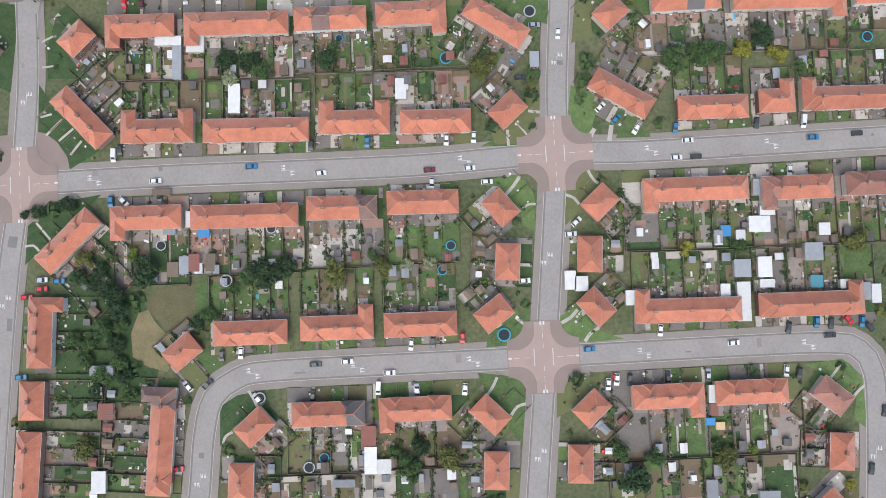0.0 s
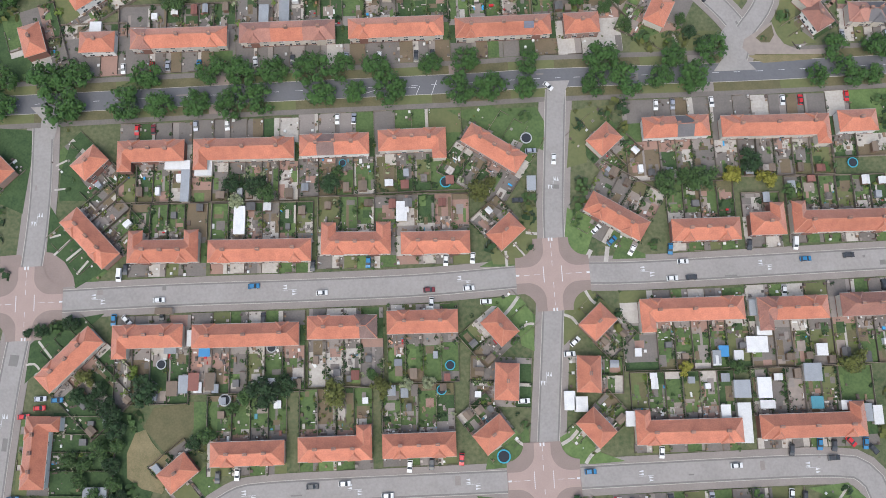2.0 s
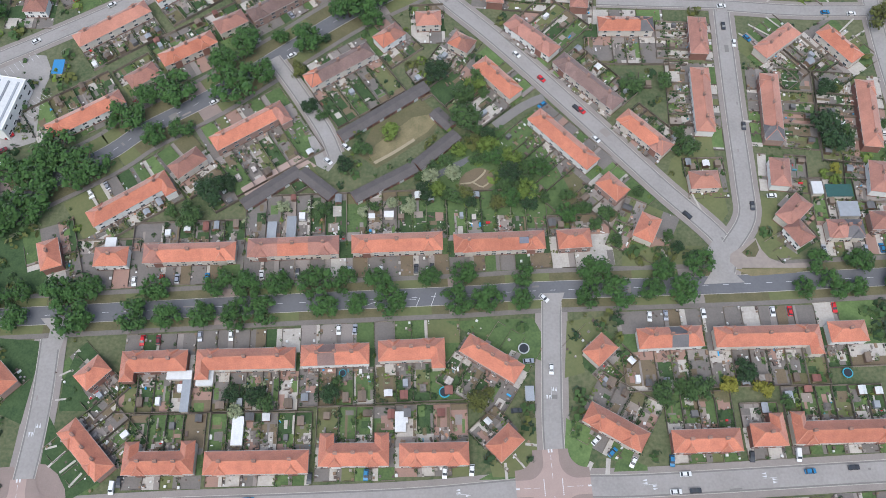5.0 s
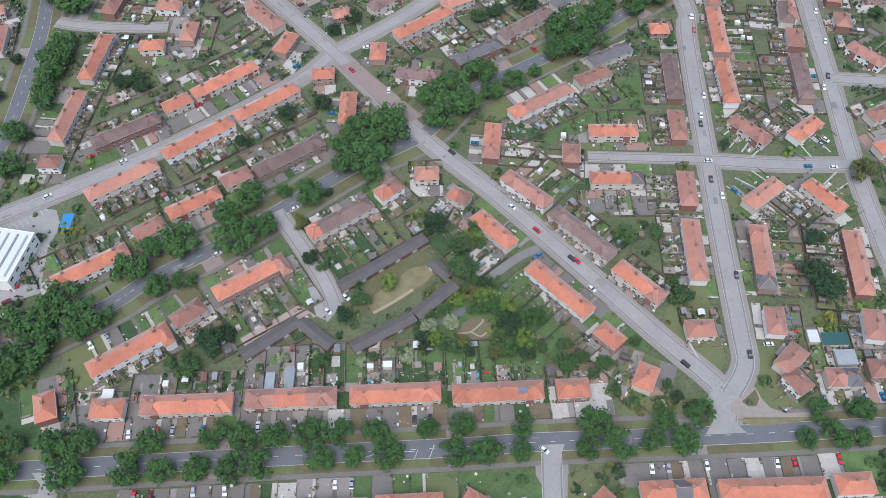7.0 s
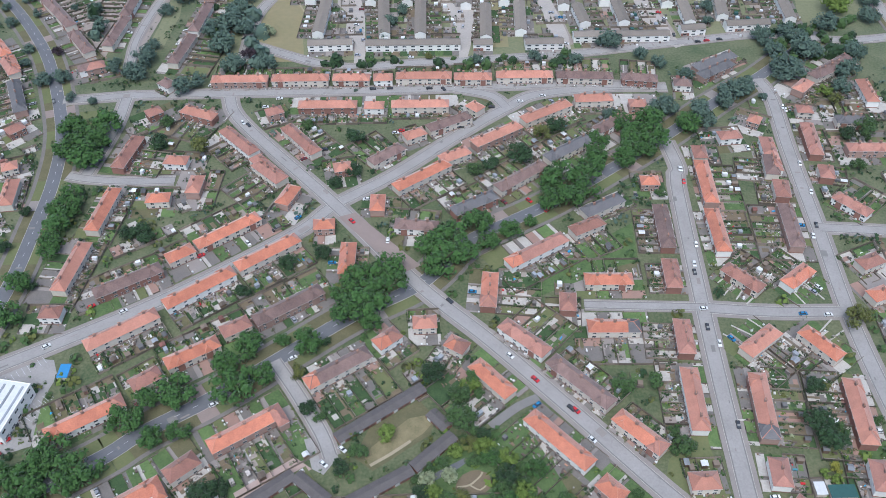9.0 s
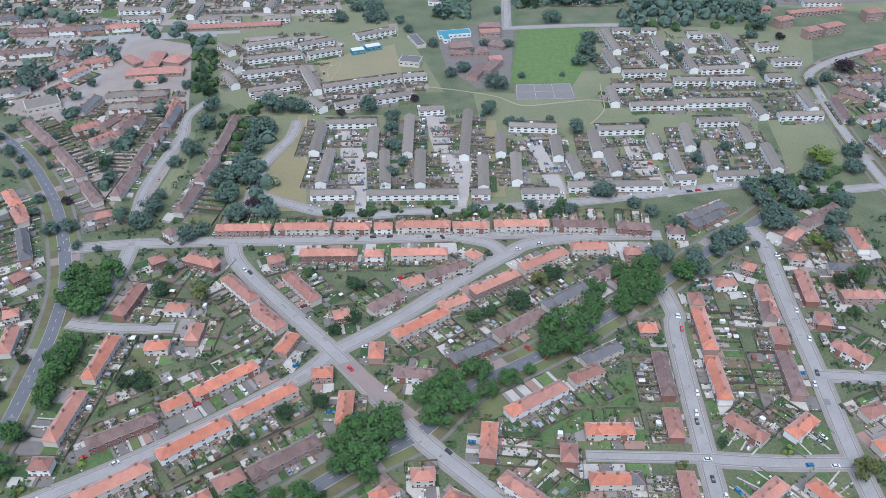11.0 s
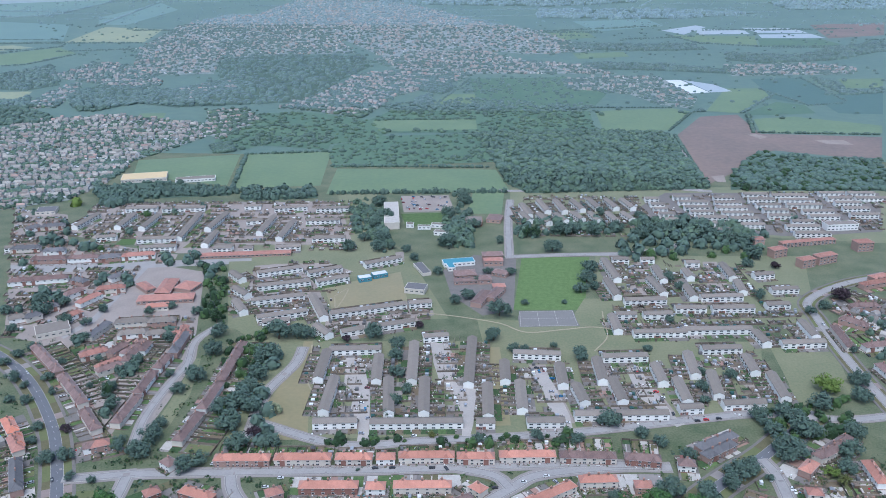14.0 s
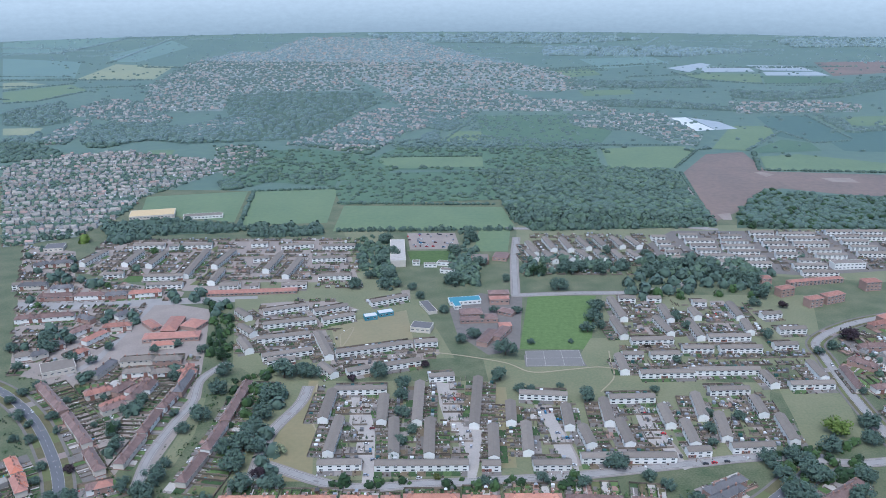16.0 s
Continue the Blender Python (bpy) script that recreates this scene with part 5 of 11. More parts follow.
road(6.5, (-157.7, 486.1), (-159.4, 507.6), (-160.9, 546.7), (-149.2, 591.4), (-148.5, 620.7), walk=1.8)
road(7.5, (298.6, 496.8), (291.9, 546.6), (288.3, 623.8), (290.1, 697.3), (294.2, 733.5), (335.6, 772.1), (388.1, 798.4), (479.5, 832.5), walk=2, verge=3)
road(6.5, (18.1, 829.5), (82.7, 839.2), (153.8, 847.6), (205.7, 875.2), walk=1.8)
road(6.5, (22.7, 829.7), (22.6, 939.3), (26.2, 1024.2), walk=1.8)
road(6, (12.2, 1063.6), (44.7, 1062.7), (208.4, 1080.4), (285.3, 1072.0), walk=1.6)
road(5, (-232.5, 475.3), (-238.1, 510.9), (-237.3, 555.4), (-234.6, 587.0), (-240.5, 626.1), (-228.6, 659.1), walk=1.8)
road(5.5, (271.0, 1071.3), (280.7, 1191.1), (291.1, 1285.2), walk=1.5)

# ---- paved crossings, hump markings and paths ----
junction(37.9, 57.3, 6.4, 2.9, 3.0, 10.5)
junction(37.3, -14.8, 6.0, 2.9, 3.0, 9.5)
junction(-150.7, 35.3, 6.4, 2.9, 3.0, 10.5)
hump_mark(-124.7, 38.4, 7)
hump_mark(5.9, 52.9, 7)
hump_mark(72.0, 60.3, 7)
hump_mark(114.6, 65.2, 7)
hump_mark(-63.7, -26.1, 7)
hump_mark(-27.5, -21.9, 7)
hump_mark(12.9, -17.7, 7)
hump_mark(72.4, -11.4, 7)
hump_mark(129.8, -5.2, 7)
hump_mark(36.8, 19.7, -91)
hump_mark(36.9, 91.6, -91)
hump_mark(37.9, -48.5, -91)
hump_mark(154.3, -41.1, -93)
hump_mark(-152.1, -6.2, -89)
hump_mark(-151.2, 66.4, -89)
hump_mark(-79.3, -63.7, -90)
hump_mark(-56.5, 45.9, 7)
bays = Build()
for p, q in (((-20.6, 129.2), (-22.7, 123.0)), ((-14.8, 126.7), (-16.0, 122.9)), ((-8.6, 129.3), (-10.2, 123.3)), ((-25.6, 125.9), (-16.2, 126.0)), ((-35.9, 122.2), (-23.6, 127.3))):
    strip(bays, [Vector(p), Vector(q)], 0, 0.09, 0.42, LINE)
tagged(bays.make("road_marking"), kind="structure")
path(1, (27.5, 72.1), (31.7, 71.9))
path(1, (20.5, 64.9), (21.2, 59.2))
path(0.7, (23.2, 68.1), (26.0, 65.2), (29.2, 61.7))
path(1.2, (25.8, 48.5), (23.6, 44.8), (21.1, 41.6))
path(0.9, (31.9, 38.8), (29.3, 38.6), (26.8, 36.5))
path(1, (49.8, 51.9), (51.9, 48.8), (53.6, 47.5))
path(1, (42.2, 42.8), (45.2, 41.9), (47.3, 39.6))
path(1.6, (49.3, 62.5), (51.5, 67.1))
path(1.6, (57.0, 62.9), (57.5, 68.7))
path(1.2, (42.9, -2.6), (46.1, -0.4), (48.4, 2.5))
path(1.2, (51.5, -8.6), (53.3, -5.6), (56.2, -3.4))
path(1, (32.0, -4.4), (29.4, -3.4), (26.7, -1.5))
path(1, (21.4, -22.7), (20.0, -26.1), (18.2, -29.2))
path(1, (31.8, -31.3), (28.9, -32.5), (27.0, -35.5))
path(0.8, (-145.7, 59.9), (-141.8, 61.2))
path(0.8, (-143.1, 53.5), (-138.0, 59.5))
path(0.8, (-138.4, 51.8), (-133.7, 56.5))
path(0.8, (-133.9, 47.0), (-130.4, 52.2))
path(0.8, (-147.0, 13.6), (-144.0, 14.1), (-141.9, 12.3))
path(0.8, (-143.8, 22.2), (-138.3, 16.5))
path(0.9, (-72.4, -50.8), (-71.6, -48.2), (-69.3, -46.7))
path(0.9, (-64.9, -32.2), (-63.1, -34.7), (-61.5, -37.5))
path(0.9, (141.8, -10.5), (139.9, -13.5), (138.0, -16.2))
path(0.9, (150.3, -17.9), (148.0, -20.0), (146.4, -22.0))
path(0.7, (-147.6, 87.2), (-143.7, 89.5))
path(0.7, (-146.7, 77.9), (-142.7, 78.6))
path(0.8, (163.5, 175.2), (169.0, 179.5))
path(1, (115.0, 217.3), (123.7, 217.8))
path(0.8, (130.9, 305.1), (124.5, 299.0))
path(0.8, (132.9, 299.4), (126.2, 290.8))
path(0.8, (138.2, 297.8), (131.9, 288.2))
path(0.8, (144.6, 294.4), (136.4, 285.5))
path(0.8, (160.2, 297.2), (165.2, 287.1))
path(0.8, (166.9, 303.2), (175.4, 290.6))
path(0.8, (121.5, 266.1), (129.9, 259.7))
path(0.8, (126.3, 271.6), (136.0, 265.2))
path(0.8, (135.0, 276.4), (140.8, 270.7))
path(0.8, (167.0, 268.7), (175.5, 277.9))
path(0.8, (170.0, 263.7), (179.4, 271.1))
path(0.8, (93.9, 182.0), (99.4, 169.0))
path(0.8, (80.8, 154.1), (82.7, 150.5))

# ---- lawns, yards and fields ----
patch("yard", CONC_D, 0.061, (-44.1, 791.1), (-14.2, 834.3), (29.7, 825.3), (24.9, 701.3), (-2.8, 688.0), (-32.5, 729.5))
patch("common", LAWN_D, 0.063, (-224.4, 153.5), (-188.6, 166.1), (-173.2, 156.4), (-171.6, 141.2), (-167.5, 129.3), (-159.0, 123.8), (-208.3, 115.3))
patch("yard", YARD, 0.069, (-230.1, 495.0), (-229.2, 534.9), (-230.5, 596.7), (-238.1, 626.2), (-245.2, 625.9), (-237.1, 542.7), (-237.1, 481.9), (-228.7, 475.5))
patch("verge", COMMON, 0.071, (-216.8, 497.2), (-216.8, 543.8), (-226.4, 596.9), (-230.5, 596.7), (-227.8, 530.9), (-227.4, 490.9))
court(0.301, (-110.8, 604.1), (-98.0, 604.7), (-87.2, 565.8), (-82.7, 544.9), (-75.9, 488.4), (-83.7, 488.0), (-86.0, 514.8), (-93.7, 520.5), (-96.5, 552.5), (-105.4, 564.9))
court(0.303, (-44.9, 634.4), (-29.2, 632.1), (-23.1, 573.5), (-18.8, 565.0), (-5.1, 565.7), (-5.7, 540.7), (-6.2, 513.6), (-8.7, 491.9), (-13.3, 491.6), (-14.6, 524.5), (-23.1, 556.2), (-33.9, 572.9), (-40.2, 600.0))
court(0.305, (36.0, 592.6), (48.3, 590.5), (56.9, 552.0), (61.5, 528.4), (62.7, 500.4), (59.6, 500.3), (57.4, 526.7), (47.6, 531.5), (44.7, 559.7))
court(0.307, (110.6, 598.2), (120.1, 603.4), (127.3, 563.9), (137.0, 524.7), (140.4, 521.1), (133.7, 517.1), (125.5, 539.4), (113.4, 554.9))
path(1.6, (-67.7, 692.0), (-42.2, 688.6), (-16.9, 682.8), (13.0, 672.9), (34.6, 657.4), (63.7, 663.2), (90.8, 670.1), (107.3, 666.5), (118.3, 658.3), material=TRACK)
path(1.2, (103.9, 702.9), (102.9, 679.6), (102.4, 652.2), (89.0, 625.9), material=TRACK)
path(1.2, (-142.3, 624.4), (-138.0, 595.1), (-134.4, 567.8), (-127.1, 551.0), material=TRACK)
path(1.2, (-141.7, 721.8), (-131.2, 739.3), (-134.8, 697.1), (-141.0, 720.8), material=TRACK)
patch("common", COMMON, 0.073, (-214.4, 627.5), (228.6, 650.5), (197.3, 533.9), (59.3, 508.2), (-117.1, 488.3), (-173.2, 485.3))
patch("common", COMMON, 0.075, (26.8, 1071.7), (531.8, 1108.5), (458.7, 887.8), (291.1, 905.7), (154.4, 941.9), (25.1, 935.5))
patch("common", COMMON, 0.077, (111.8, 837.4), (327.8, 848.3), (286.3, 685.7), (100.5, 676.1))
patch("common", COMMON, 0.079, (-265.2, 802.6), (-81.6, 827.7), (-32.5, 680.6), (-220.5, 648.5))
patch("yard", YARD, 0.081, (-83.1, 490.1), (-74.6, 490.5), (-92.2, 603.9), (-110.4, 603.0))
patch("yard", YARD, 0.083, (-13.1, 500.8), (-5.3, 501.2), (-15.5, 562.8), (-30.2, 637.0), (-42.0, 636.4), (-26.2, 562.2))
patch("yard", YARD, 0.085, (59.5, 511.8), (65.7, 515.8), (48.1, 601.7), (34.6, 601.0), (55.0, 534.1))
patch("yard", YARD, 0.087, (128.3, 537.9), (139.6, 523.4), (122.7, 596.4), (110.7, 605.0))
patch("yard", YARD, 0.089, (201.5, 549.6), (203.3, 534.2), (202.4, 619.3), (185.4, 623.2))
patch("yard", YARD, 0.091, (151.6, 831.5), (169.0, 832.4), (148.9, 738.7), (134.0, 744.5))
patch("yard", YARD, 0.093, (219.5, 827.1), (233.8, 827.8), (229.2, 749.3), (208.0, 748.3))
patch("common", TAN, 0.101, (-150.6, 630.8), (-142.6, 631.2), (-122.9, 517.0), (-117.1, 488.3), (-150.0, 486.5), (-159.3, 515.1), (-152.1, 564.2), (-146.7, 601.1))
patch("common", COMMON, 0.103, (233.3, 650.7), (282.6, 633.1), (273.2, 569.6), (223.8, 543.0), (229.9, 584.2))
patch("common", TAN, 0.105, (-154.8, 743.0), (-86.0, 784.5), (-71.9, 714.7), (-137.1, 689.3))
patch("common", COMMON, 0.107, (-7.7, 681.9), (95.6, 675.9), (125.2, 645.1), (65.3, 593.4), (-1.9, 638.5))
patch("common", COMMON, 0.109, (85.8, 675.4), (181.4, 669.3), (174.8, 637.5), (86.2, 627.9))
patch("common", COMMON, 0.111, (66.6, 612.2), (87.0, 613.2), (89.5, 572.6), (68.0, 571.4))
patch("common", TAN, 0.113, (-1.7, 628.3), (12.2, 629.0), (20.1, 509.7), (8.3, 509.1))
patch("common", COMMON, 0.115, (59.9, 517.7), (201.5, 549.6), (203.0, 540.3), (59.3, 508.2))
patch("common", COMMON, 0.117, (-119.2, 498.8), (59.9, 517.7), (59.3, 508.2), (-117.1, 488.3))
patch("playing_field", LAWN_B, 0.119, (35.6, 830.4), (105.6, 833.9), (88.3, 704.5), (24.9, 701.3))
patch("common", COMMON, 0.121, (90.5, 729.4), (111.4, 730.4), (102.9, 676.3), (71.1, 674.6))
patch("court", CONC_D, 0.123, (28.2, 689.6), (77.5, 694.5), (81.6, 671.8), (29.3, 666.9))
patch("car_park", YARD, 0.125, (-112.0, 1033.7), (-51.8, 1038.9), (-41.7, 976.9), (-102.0, 969.8))
patch("field", LAWN, 0.127, (-104.7, 963.4), (-48.1, 970.3), (-45.7, 926.2), (-93.5, 918.1))
patch("common", COMMON, 0.129, (-197.1, 1048.6), (-146.5, 1051.1), (-91.7, 811.4), (-240.0, 796.2), (-254.9, 852.1), (-145.5, 857.6))
patch("common", COMMON, 0.131, (-223.7, 659.4), (-147.1, 674.7), (-134.1, 631.6), (-190.8, 628.7))
patch("field", FIELD, 0.133, (-215.5, 1156.3), (8.1, 1161.7), (26.5, 1061.0), (-208.7, 1036.7))
patch("field", FIELD, 0.135, (-20.9, 1058.5), (19.2, 1060.6), (15.2, 969.6), (-25.2, 967.5))
patch("field", FIELD, 0.137, (-365.4, 1227.0), (-240.9, 1249.9), (-223.3, 1073.4), (-335.8, 1054.9))
patch("field", FIELD, 0.139, (-514.7, 1187.2), (-374.0, 1226.6), (-347.0, 1067.1), (-490.6, 1108.1))
patch("car_park", ASPHALT, 0.177, (-241.7, 212.8), (-215.6, 227.1), (-198.2, 234.7), (-191.4, 234.4), (-186.4, 225.5), (-188.2, 212.7), (-184.1, 188.8), (-211.7, 175.8), (-233.4, 174.6))
patch("common", DRY, 0.177, (-45.5, 190.5), (-41.0, 205.0), (-20.5, 221.0), (-12.0, 212.0), (-14.5, 203.0), (-37.0, 184.5))
patch("court", HAY, 0.181, (-41.1, 190.5), (-38.6, 196.1), (-24.0, 211.1), (-15.3, 213.5), (-13.9, 208.8), (-17.1, 203.9), (-23.1, 198.8), (-38.4, 187.0))
path(1.4, (-38.4, 187.0), (-30.4, 192.9), (-22.3, 199.8), material=TRACK)
patch("yard", ASPHALT, 0.181, (-68.1, 198.2), (-57.5, 201.7), (-52.3, 190.4), (-57.2, 181.7), (-62.4, 184.2))
patch("yard", PINK, 0.183, (-92.8, 171.5), (-70.5, 189.4), (-62.4, 184.2), (-88.0, 165.1))
patch("verge", DRY, 0.185, (-9.2, 457.6), (14.3, 458.7), (9.0, 446.2))
patch("verge", DRY, 0.187, (112.4, 155.9), (119.5, 161.3), (121.4, 156.4), (109.5, 150.8))
patch("common", LAWN_O, 0.189, (-253.4, 424.2), (-226.1, 428.6), (-219.2, 392.0), (-235.2, 370.3), (-244.2, 385.4))
patch("common", LAWN, 0.191, (-242.8, 354.1), (-221.1, 355.3), (-215.4, 299.6), (-224.3, 291.2))
patch("common", LAWN_O, 0.193, (78.6, 155.2), (97.9, 156.3), (99.9, 145.5), (64.4, 143.5), (64.8, 149.5))
patch("common", LAWN_O, 0.195, (87.1, 196.8), (104.3, 210.8), (109.0, 172.2), (104.7, 165.5), (99.1, 166.5), (83.5, 184.1))
patch("common", LAWN_O, 0.197, (123.0, 180.9), (129.8, 179.9), (127.7, 160.5), (136.5, 153.6), (118.4, 151.3), (119.8, 167.6))
patch("common", LAWN, 0.199, (46.5, 310.2), (85.9, 341.2), (86.5, 312.4), (74.9, 307.8), (29.3, 282.5))
patch("common", LAWN, 0.201, (-19.5, 192.2), (26.6, 212.4), (45.4, 176.5), (33.5, 165.4), (-17.5, 165.1))
patch("bare_ground", SOIL, 0.2048, (-2.4, 178.4), (-1.6, 181.9), (0.4, 184.7), (3.9, 186.9), (7.2, 187.4), (11.0, 185.9), (12.7, 182.7), (12.3, 179.4), (10.5, 177.4), (6.4, 175.4), (3.0, 175.2), (-0.6, 176.2))
path(0.8, (-1.5, 179.0), (3.5, 180.2), (7.8, 184.5), (8.6, 186.5), material=TRACK)
path(0.7, (3.5, 180.2), (8.0, 178.2), (11.0, 181.5), material=TRACK)
patch("ground_sheet", ASPHALT_NEW, 0.2078, (-15.4, 178.5), (-0.6, 188.2), (3.1, 192.0), (1.1, 192.8), (-17.1, 181.1))
patch("common", HAY, 0.217, (-107.3, -14.6), (-105.3, -7.6), (-102.0, -6.0), (-99.1, -10.2), (-93.8, -15.4), (-92.1, -23.6), (-93.4, -27.2), (-100.4, -26.0), (-106.0, -22.8))
patch("common", DRY, 0.213, (-102.9, -5.4), (-100.0, 1.3), (-86.3, 4.4), (-85.1, -4.4), (-87.4, -8.5), (-93.9, -13.8), (-98.6, -9.2))
patch("common", LAWN, 0.215, (-86.1, 4.4), (-77.5, 5.0), (-76.8, -8.0), (-85.0, -7.4))
patch("common", LAWN_D, 0.209, (-134.6, -2.3), (-106.9, -0.7), (-93.8, -15.8), (-99.8, -39.7), (-131.5, -37.5))
patch("road", ASPHALT, 0.4575, (32.2, 131.5), (41.8, 132.4), (40.4, 128.4), (39.4, 118.0), (34.7, 117.8), (34.0, 127.7))
patch("road", ASPHALT, 0.4585, (96.5, 139.3), (99.7, 144.4), (100.8, 148.5), (98.7, 154.5), (101.8, 159.1), (109.5, 157.6), (107.8, 153.1), (107.1, 148.7), (109.4, 144.5), (112.8, 141.0))
patch("verge", YARD, 0.4525, (107.6, 149.7), (108.2, 153.1), (116.2, 159.2), (118.9, 161.1), (120.9, 155.8), (123.6, 152.3), (129.0, 150.2), (140.1, 151.4), (139.9, 149.0), (110.2, 147.2))
patch("verge", DRY, 0.4565, (112.7, 154.1), (118.9, 160.1), (119.8, 155.7), (118.1, 152.5), (114.8, 152.3))
patch("verge", HAY, 0.4545, (109.5, 146.6), (139.9, 149.0), (133.2, 146.4), (115.5, 143.9))
patch("road", ASPHALT, 0.4595, (-160.5, 109.4), (-145.4, 111.0), (-149.1, 105.5), (-149.7, 97.4), (-155.3, 97.1), (-155.6, 105.1))
patch("pavement", PINK_D, 0.2565, (-146.9, 54.5), (-143.8, 54.4), (-138.9, 51.3), (-135.0, 46.3), (-133.8, 42.7), (-142.8, 41.2), (-146.1, 43.2), (-148.4, 49.7))
patch("pavement", PINK_D, 0.2575, (-162.5, 52.0), (-155.3, 53.0), (-152.9, 49.4), (-153.3, 44.2), (-160.5, 39.2))
patch("corner_lawn", LAWN, 0.221, (11.2, 58.3), (22.0, 65.0), (30.3, 72.6), (31.7, 60.5), (27.3, 59.6))
patch("corner_lawn", LAWN_O, 0.223, (15.0, 63.6), (28.2, 81.8), (31.2, 81.9), (32.0, 66.6), (27.2, 60.2), (16.2, 59.6))
patch("corner_lawn", LAWN_B, 0.225, (42.3, 82.6), (52.8, 76.0), (49.3, 63.5), (43.3, 62.1), (41.8, 72.3))
patch("corner_lawn", LAWN, 0.227, (59.3, 64.1), (61.1, 70.3), (71.3, 66.8), (71.4, 65.2))
patch("corner_lawn", LAWN_O, 0.229, (42.7, 51.9), (51.8, 52.4), (54.0, 47.5), (46.5, 36.0), (42.7, 31.7), (41.7, 43.8))
patch("corner_lawn", LAWN_B, 0.231, (13.8, 46.6), (25.8, 48.9), (31.1, 43.2), (32.4, 29.1), (27.7, 30.9), (26.4, 36.8), (19.0, 44.5), (14.0, 44.2))
patch("corner_lawn", LAWN, 0.233, (14.5, -21.5), (30.3, -22.2), (31.8, -32.3), (31.4, -44.0), (26.3, -40.4), (26.1, -35.6), (17.8, -29.2))
patch("corner_lawn", LAWN_O, 0.235, (42.4, -25.9), (45.1, -21.4), (58.9, -19.5), (57.1, -25.0), (47.6, -32.4), (42.8, -35.6))
patch("corner_lawn", LAWN_B, 0.237, (42.2, -0.3), (47.0, 3.0), (56.3, -4.4), (65.3, -6.9), (54.4, -8.5), (46.5, -8.9), (42.8, -6.2))
patch("corner_lawn", LAWN, 0.239, (17.7, -7.6), (27.3, -1.1), (31.1, 3.1), (32.1, -6.8), (27.8, -11.0), (17.0, -12.6))
patch("corner_lawn", LAWN_D, 0.241, (-146.6, 21.0), (-138.4, 29.5), (-121.7, 33.5), (-127.2, 27.7), (-143.7, 10.2), (-146.4, 7.0))
patch("corner_lawn", LAWN_D, 0.243, (-147.2, 71.7), (-142.6, 65.8), (-123.1, 49.6), (-133.5, 41.9), (-142.5, 53.6), (-146.0, 54.4))
patch("corner_lawn", LAWN_D, 0.245, (-145.4, 85.2), (-143.3, 96.7), (-136.3, 98.2), (-142.6, 88.5), (-135.8, 80.6), (-128.3, 74.9), (-144.4, 73.9))
patch("corner_lawn", LAWN_D, 0.247, (-74.3, -38.2), (-68.7, -34.0), (-59.0, -31.5), (-61.5, -37.5), (-70.7, -46.8), (-73.3, -51.8))
patch("corner_lawn", LAWN_B, 0.249, (128.0, -12.2), (141.8, -9.5), (148.8, -15.0), (151.2, -33.5), (146.2, -29.8), (147.0, -23.0), (138.0, -15.6))
patch("corner_lawn", LAWN, 0.251, (-4.1, 117.7), (29.6, 120.9), (32.9, 115.3), (33.2, 103.9), (26.7, 105.8), (4.8, 113.6))
patch("corner_lawn", LAWN_O, 0.253, (42.6, 120.5), (58.9, 123.8), (56.7, 117.9), (48.1, 109.3), (49.3, 100.3), (41.8, 97.7))
patch("corner_lawn", LAWN_D, 0.255, (-173.9, 100.5), (-158.6, 100.3), (-156.9, 92.4), (-157.0, 68.2), (-167.3, 71.9))

# ---- red-roofed rows ----
terrace(-133.4, 87.8, 49.8, 11.5, "RR", front=10.2, back=9.0, sides=(4.5, 0.2), cars=0.16)
terrace(-111.5, 93.6, 5.2, 24.6, "RRRR", front=8.7, back=14.8, sides=(1.0, 1.5), wings=1, cars=0.16, plan=("kdkk", "odlc"))
terrace(-77.6, 96.5, 4.9, 37.0, "RRRRRR", front=9.7, back=15.2, sides=(1.5, 1.0), wings=1, cars=0.16, plan=("kkksdc", "tkdllc"))
terrace(-44.5, 100.2, 5.6, 25.7, "RBRR", front=10.2, back=14.8, sides=(1.0, 1.5), cars=0.16, plan=("pppl", "ksll"))
terrace(-16.1, 103.8, 6.1, 25.1, "RRRR", front=9.7, back=15.2, sides=(1.5, 6.0), wings=1, cars=0.16, plan=("kllo", "ydol"))
terrace(14.1, 102.3, -28.4, 24.0, "RRRR", front=11.7, back=14.0, sides=(1.8, 2.0), cars=0.16, plan=("llll", "dldk"))
terrace(-129.2, 59.7, 137.7, 24.1, "RRRR", front=8.2, back=13.5, sides=(0.2, 1.0), cars=0.16, plan=("llol", "kklo"))
terrace(-102.4, 56.5, -175.4, 25.4, "RRRR", front=4.7, back=14.8, sides=(1.8, 1.0), wings=2, cars=0.16, plan=("kcok", "dlls"))
terrace(-67.9, 58.8, -175.5, 37.1, "RRRRRR", front=3.7, back=15.2, cars=0.16, plan=("tckcll", "lbksdo"))
terrace(-33.6, 63.6, -175.8, 25.1, "RRRR", front=4.7, back=14.8, sides=(1.8, 1.8), wings=2, cars=0.16, plan=("kobl", "olll"))
terrace(-5.1, 65.5, -175.3, 24.9, "RRRR", front=3.2, back=15.5, sides=(0.0, 1.8), cars=0.16, plan=("tcko", "cdtt"))
terrace(19.9, 71.1, -132.9, 11.9, "RR", front=4.7, back=9.0, sides=(2.0, 0.0), cars=0.16, plan=("oo", "kk"))
terrace(59.7, 79.2, 153.3, 23.4, "RRRR", front=6.2, back=13.8, sides=(0.5, 1.5), cars=0.16, plan=("bkll", "kkww"))
terrace(92.1, 76.2, -174.9, 25.0, "RRRR", front=3.2, back=15.5, cars=0.16, plan=("clol", "llld"))
